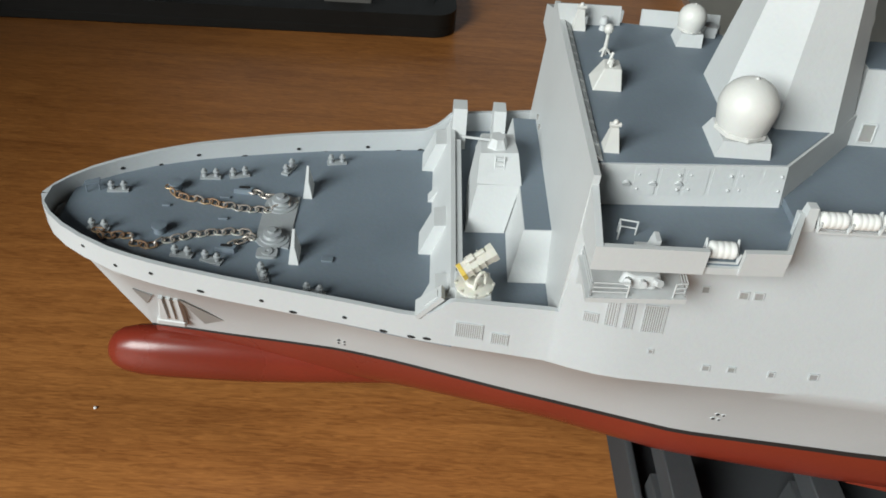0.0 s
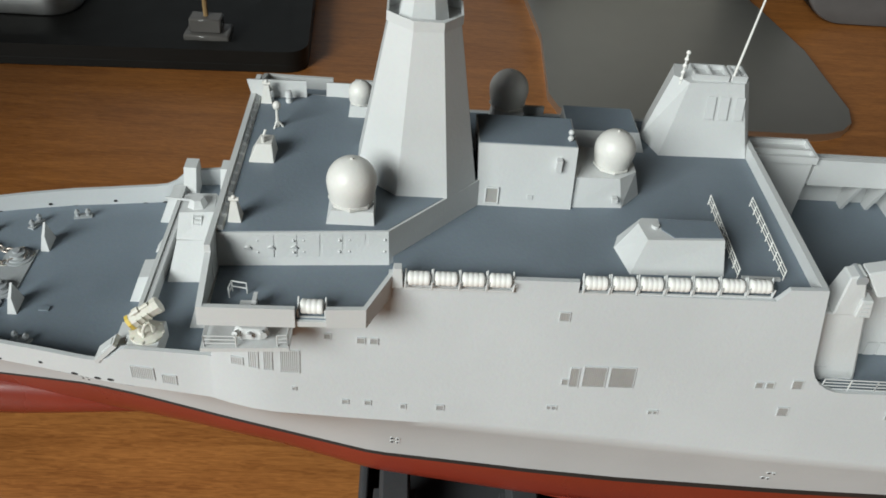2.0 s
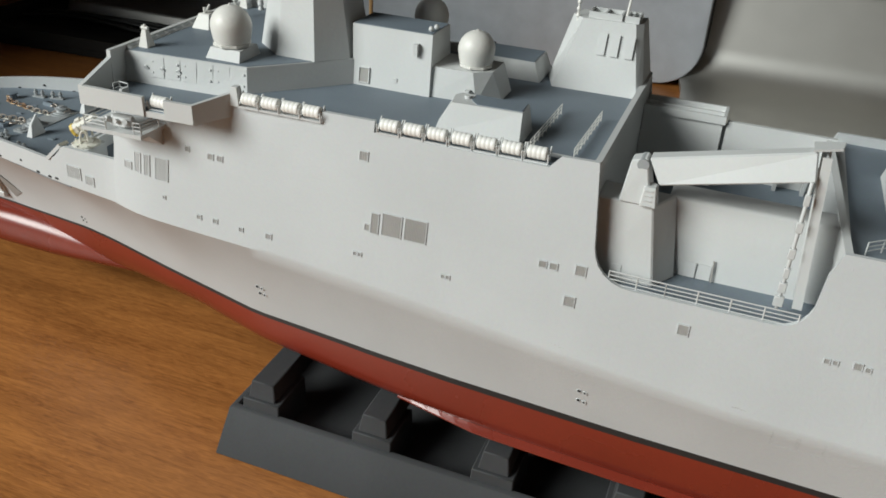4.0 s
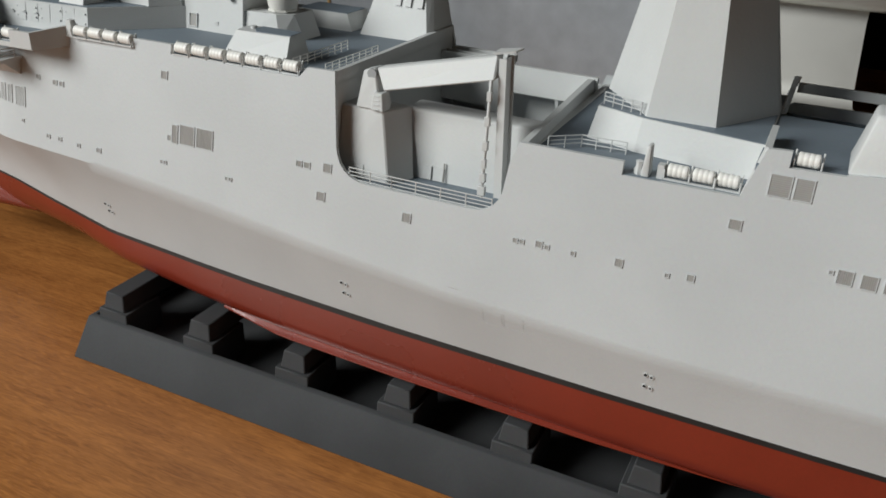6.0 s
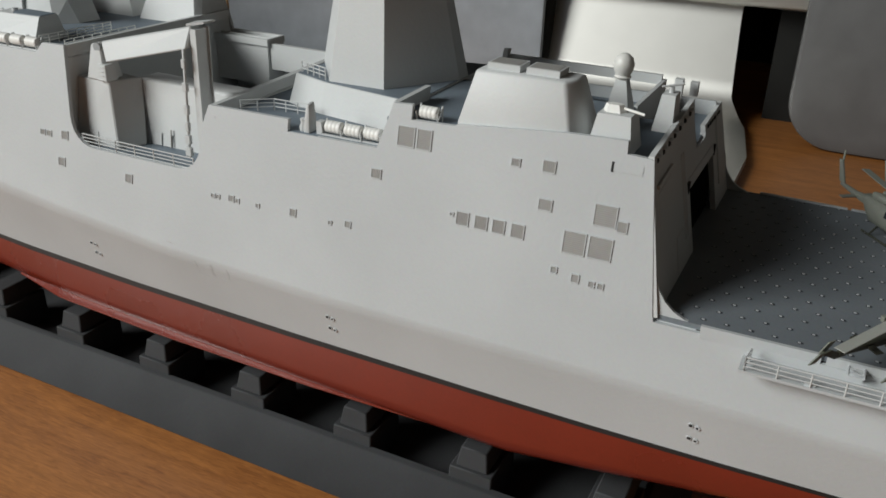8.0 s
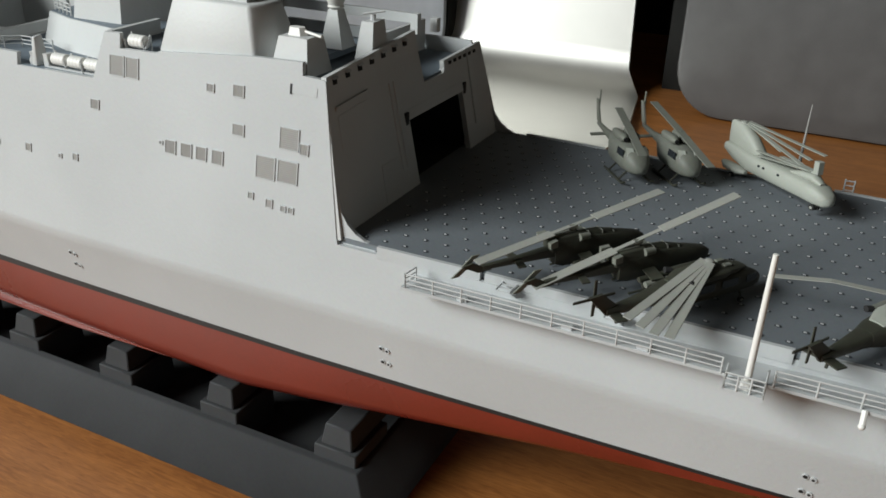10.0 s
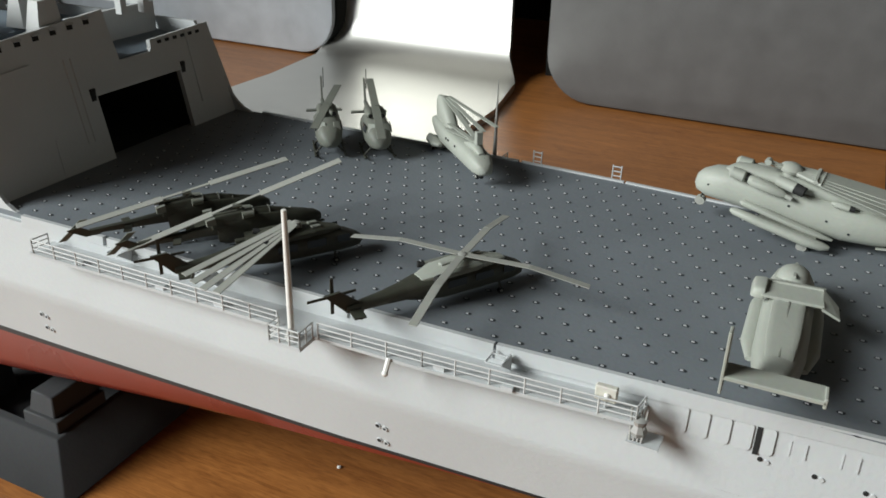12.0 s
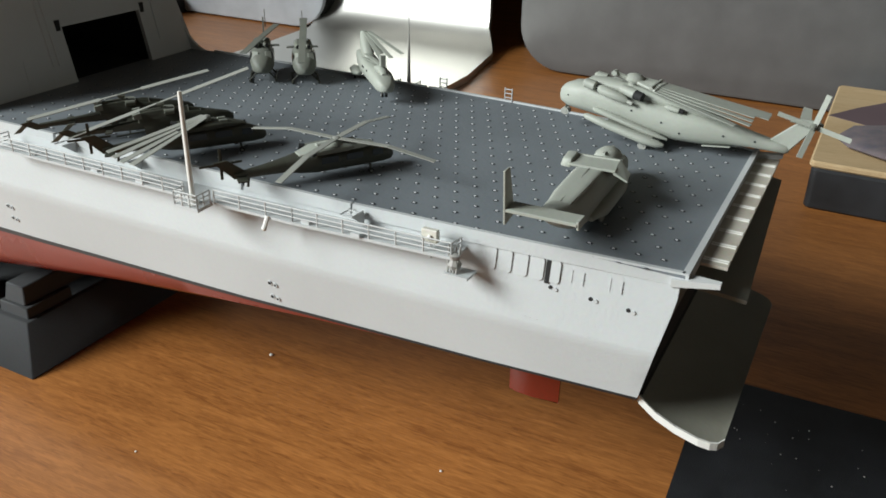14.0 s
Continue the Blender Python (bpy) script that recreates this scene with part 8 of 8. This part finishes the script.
# ---- things behind the ship on the table ----
def monitor():
    m = thing("computer_monitor", (31.5, 34, 0), "silver desktop monitor on a bent aluminium foot", "monitor")
    # foot and leg: one bent sheet, rounded at the front
    bm = B()
    t = 0.45
    prof = [(22.0, 0.0), (30.0, 0.0), (36.0, 0.0)]
    R = 3.2
    for k in range(1, 13):
        a = radians(80 * k / 12)
        prof.append((36.0 + R * math.sin(a), R * (1 - math.cos(a))))
    y1, z1 = prof[-1]
    for s in (4, 12, 24):
        prof.append((y1 + s * math.cos(radians(80)), z1 + s * math.sin(radians(80))))
    rows_up, rows_dn = [], []
    front = [(20.4, 4.6), (20.55, 5.6), (21.0, 6.6), (21.8, 7.3), (23.2, 7.72)]
    stations = [(y, 0.0, w, (0, 0, 1)) for y, w in front]
    for i, (y, z) in enumerate(prof[1:], 1):
        ya, za = prof[i - 1]
        yb, zb = prof[min(i + 1, len(prof) - 1)]
        d = Vector((0, yb - ya, zb - za)).normalized()
        stations.append((y, z, 7.8, (0, -d.z, d.y)))
    for y, z, w, n in stations:
        cx = along(y + z, [(22, 31.0), (33, 31.2), (40, 29.3)])
        w = w * along(y + z, [(22, 1.07), (35, 1.0), (41, 0.94), (46, 0.9)])
        rows_up.append([bm.verts.new((cx + w * u, y + n[1] * t, z + n[2] * t)) for u in (-1, -0.5, 0, 0.5, 1)])
        rows_dn.append([bm.verts.new((cx + w * u, y, z)) for u in (-1, -0.5, 0, 0.5, 1)])
    for a, b, c, d in zip(rows_up, rows_up[1:], rows_dn, rows_dn[1:]):
        for i in range(4):
            bm.faces.new((a[i], a[i + 1], b[i + 1], b[i])), bm.faces.new((c[i], d[i], d[i + 1], c[i + 1]))
        bm.faces.new((a[0], b[0], d[0], c[0])), bm.faces.new((a[4], c[4], d[4], b[4]))
    for i in range(4):
        bm.faces.new((rows_up[0][i], rows_dn[0][i], rows_dn[0][i + 1], rows_up[0][i + 1]))
    part("foot", bm, M_ALU, m, "bent brushed aluminium foot and leg")
    bm = B()
    box(bm, 2, 61, 38.0, 40.4, 7.6, 42)
    part("screen_body", bevelled(bm, 0.4, 3), M_ALU, m, "silver monitor housing")
    bm = B()
    box(bm, 3, 60, 37.95, 37.99, 14, 41)
    part("screen", bm, M_TYRE_AND_SHADE, m, "dark switched-off screen", smooth=False)


def desk_speaker(x0, x1, y, h, r, mat, label):
    s = thing("desk_speaker", ((x0 + x1) / 2, y, 0), label, "speaker", "speakers beside the monitor foot")

    def shell(name, g, ya, yb, m, bevel):
        bm = B()
        pts = []
        for cx, cz, a0 in ((x1 - r, r, -90), (x1 - r, h - r, 0), (x0 + r, h - r, 90), (x0 + r, r, 180)):
            for i in range(9):
                a = radians(a0 + 90 * i / 8)
                pts.append((cx + (r - g) * math.cos(a), cz + (r - g) * math.sin(a)))
        f, b = ([bm.verts.new((px, yy, pz)) for px, pz in pts] for yy in (ya, yb))
        bm.faces.new(f), bm.faces.new(b[::-1])
        for i in range(len(pts)):
            bm.faces.new((f[i], b[i], b[(i + 1) % len(pts)], f[(i + 1) % len(pts)]))
        part(name, bevelled(bm, bevel, 2), m, s)

    shell("cabinet", 0.0, y + 0.6, y + 4, M_TRAY, 0.3)
    shell("front_grille", 0.06, y, y + 0.55, mat, 0.25)


def tray():
    t = thing("black_tray", (-3, 40, 0), "low black plastic tray with rounded corners", "tray")
    bm = B()
    prism(bm, rounded(-26, 9.2, 23.8, 62 - 4, 1.2), 0.0, None, 0.55)
    part("tray_base", bevelled(bm, 0.08), M_TRAY, t)
    bm = B()
    out, inn = rounded(-26, 9.2, 23.8, 58, 1.2), rounded(-25, 8.2, 24.8, 57, 0.8)
    a, b, c, d = ([bm.verts.new((x, y, z)) for x, y in r] for r, z in ((out, 0.5), (out, 1.25), (inn, 1.25), (inn, 0.5)))
    for i in range(len(out)):
        j = (i + 1) % len(out)
        for p, q in ((a, b), (b, c), (c, d)):
            bm.faces.new((p[i], p[j], q[j], q[i]))
    part("tray_rim", bm, M_TRAY, t)
    t.rotation_euler[2] = radians(2.9)
    # silver case lying in the tray
    bm = B()
    prism(bm, rounded(-22, -3.3, 28.2, 44, 1.6), 0.56, rounded(-21.6, -3.7, 28.6, 43.6, 1.6), 2.0)
    solid("silver_case", bevelled(bm, 0.2, 2), M_CASE, (-12, 36, 0.56), "silver rounded electronics case lying in the tray", "electronics case")
    s = thing("incense_stick_stand", (4.4, 26.9, 0.56), "thin bamboo stick standing in a clear acrylic base", "stick stand")
    bm = B()
    box(bm, 3.2, 5.6, 26.0, 27.7, 0.56, 1.1)
    part("base", bevelled(bm, 0.08), M_ACRYLIC, s)
    bm = B()
    box(bm, 3.5, 5.2, 26.3, 27.3, 1.1, 1.9)
    part("holder", bevelled(bm, 0.08), M_ACRYLIC, s)
    bm = B()
    rod(bm, (4.35, 26.8, 1.0), (4.35, 26.8, 15), 0.13)
    part("stick", bm, M_STICK, s)
    bm = B()
    for k, (y, r) in enumerate(((27.2, 0.16), (27.7, 0.16), (28.0, 0.14))):
        prev = None
        for i in range(14):
            p = (-24 + i * 1.25, y + 0.5 * math.sin(i * 0.5 + k), 0.7 + 0.75 * math.sin(math.pi * min(1, i / 13)) * (1 if k else 0.6))
            if prev:
                rod(bm, prev, p, r, n=8)
            prev = p
    solid("cable_bundle", bm, M_TRAY, (-15, 27.5, 0.56), "tangle of thin black cables in the tray", "cable")


def sanding_block():
    b = thing("sanding_block", (67, 25, 0), "pale pine block on a black rubber base with a purple stain", "sanding block")
    bm = B()
    prism(bm, rounded(60.3, 76, 19.8, 33.2, 0.3), 0.0, None, 1.83)
    part("base", bevelled(bm, 0.1), M_MAT, b)
    bm = B()
    prism(bm, rounded(60.2, 76, 19.85, 33.3, 0.25), 1.83, None, 2.13)
    part("block", bevelled(bm, 0.08), M_PINE, b, "pale pine plate")
    bm = B()
    prism(bm, [(60.25, 27.0), (62.0, 26.2), (64.5, 25.4), (76, 25.0), (76, 31.5), (63, 31.3), (61.4, 29.0)], 2.13, None, 2.15)
    part("stain", bm, M_PURPLE, b, "dark purple worn patch", smooth=False)
    bm = B()
    loft(bm, [(61.0, 23.6, 2.2, 0.3, 0.1), (61.5, 23.6, 2.3, 1.6, 0.2), (63.0, 23.4, 2.35, 2.5, 0.25), (68, 23.4, 2.35, 2.6, 0.25), (75, 23.4, 2.3, 2.2, 0.2)], 20, 2.2)
    part("rag", bm, M_RAG, b, "grey-purple cloth pad on the block")
    m = B()
    prism(m, [(60.4, -20), (110, -20), (110, 6.3), (59.42, 4.97)], 0.0, None, 0.12)
    solid("cutting_mat", m, M_MAT, (75, -5, 0), "black speckled cutting mat on the table", "cutting mat", smooth=False)
    bm = B()
    for k in range(150):
        x, y, r = 60.6 + 8 * random.random(), -8 + 12 * random.random(), 0.008 + 0.02 * random.random()
        ball(bm, (x, y, 0.12 + r * 0.4), r, 0.6, 4)
    solid("lint", bm, M_GRILLE, (62, -2, 0.12), "pale lint specks on the black cutting mat", "lint", kind="stuff")
    bm = B()
    for x, y, r in ((-0.28, 0.17, 0.05), (47.43, -0.38, 0.06), (54.38, -2.46, 0.035), (47.14, -5.59, 0.03)):
        ball(bm, (x, y, r * 0.5), r, 0.6, 5)
    solid("crumbs", bm, M_WHITE, (20, -5, 0), "tiny pale plastic crumbs on the table", "crumbs", kind="stuff")


monitor()
desk_speaker(40.4, 80, 34.9, 14.0, 3.0, M_PANEL, "dark grey twin speaker with rounded corners behind the ship")
# Same kind of speaker; its paler colour holds the daylight.
desk_speaker(-16, 23.6, 37.0, 14.0, 3.0, M_PANEL_DAYLIT, "speaker with rounded corners behind the ship, coloured paler for daylight on it")
tray()
sanding_block()
# Made-up black backdrop that keeps the gaps behind the desk dark.
bm = B()
box(bm, -34, 140, 58.5, 60, 0, 60)
solid("desk_back_panel", bm, M_TRAY, (30, 59, 0), "black sheet added to darken the view behind the desk", "back panel", smooth=False)
# Upright black sheet, added so the gap beside the monitor foot goes dark.
bm = B()
box(bm, 38.6, 80, 40.6, 42, 0, 24)
solid("black_board", bm, M_TRAY, (60, 41, 0), "black sheet added to darken the gap behind the speaker", "board", smooth=False)
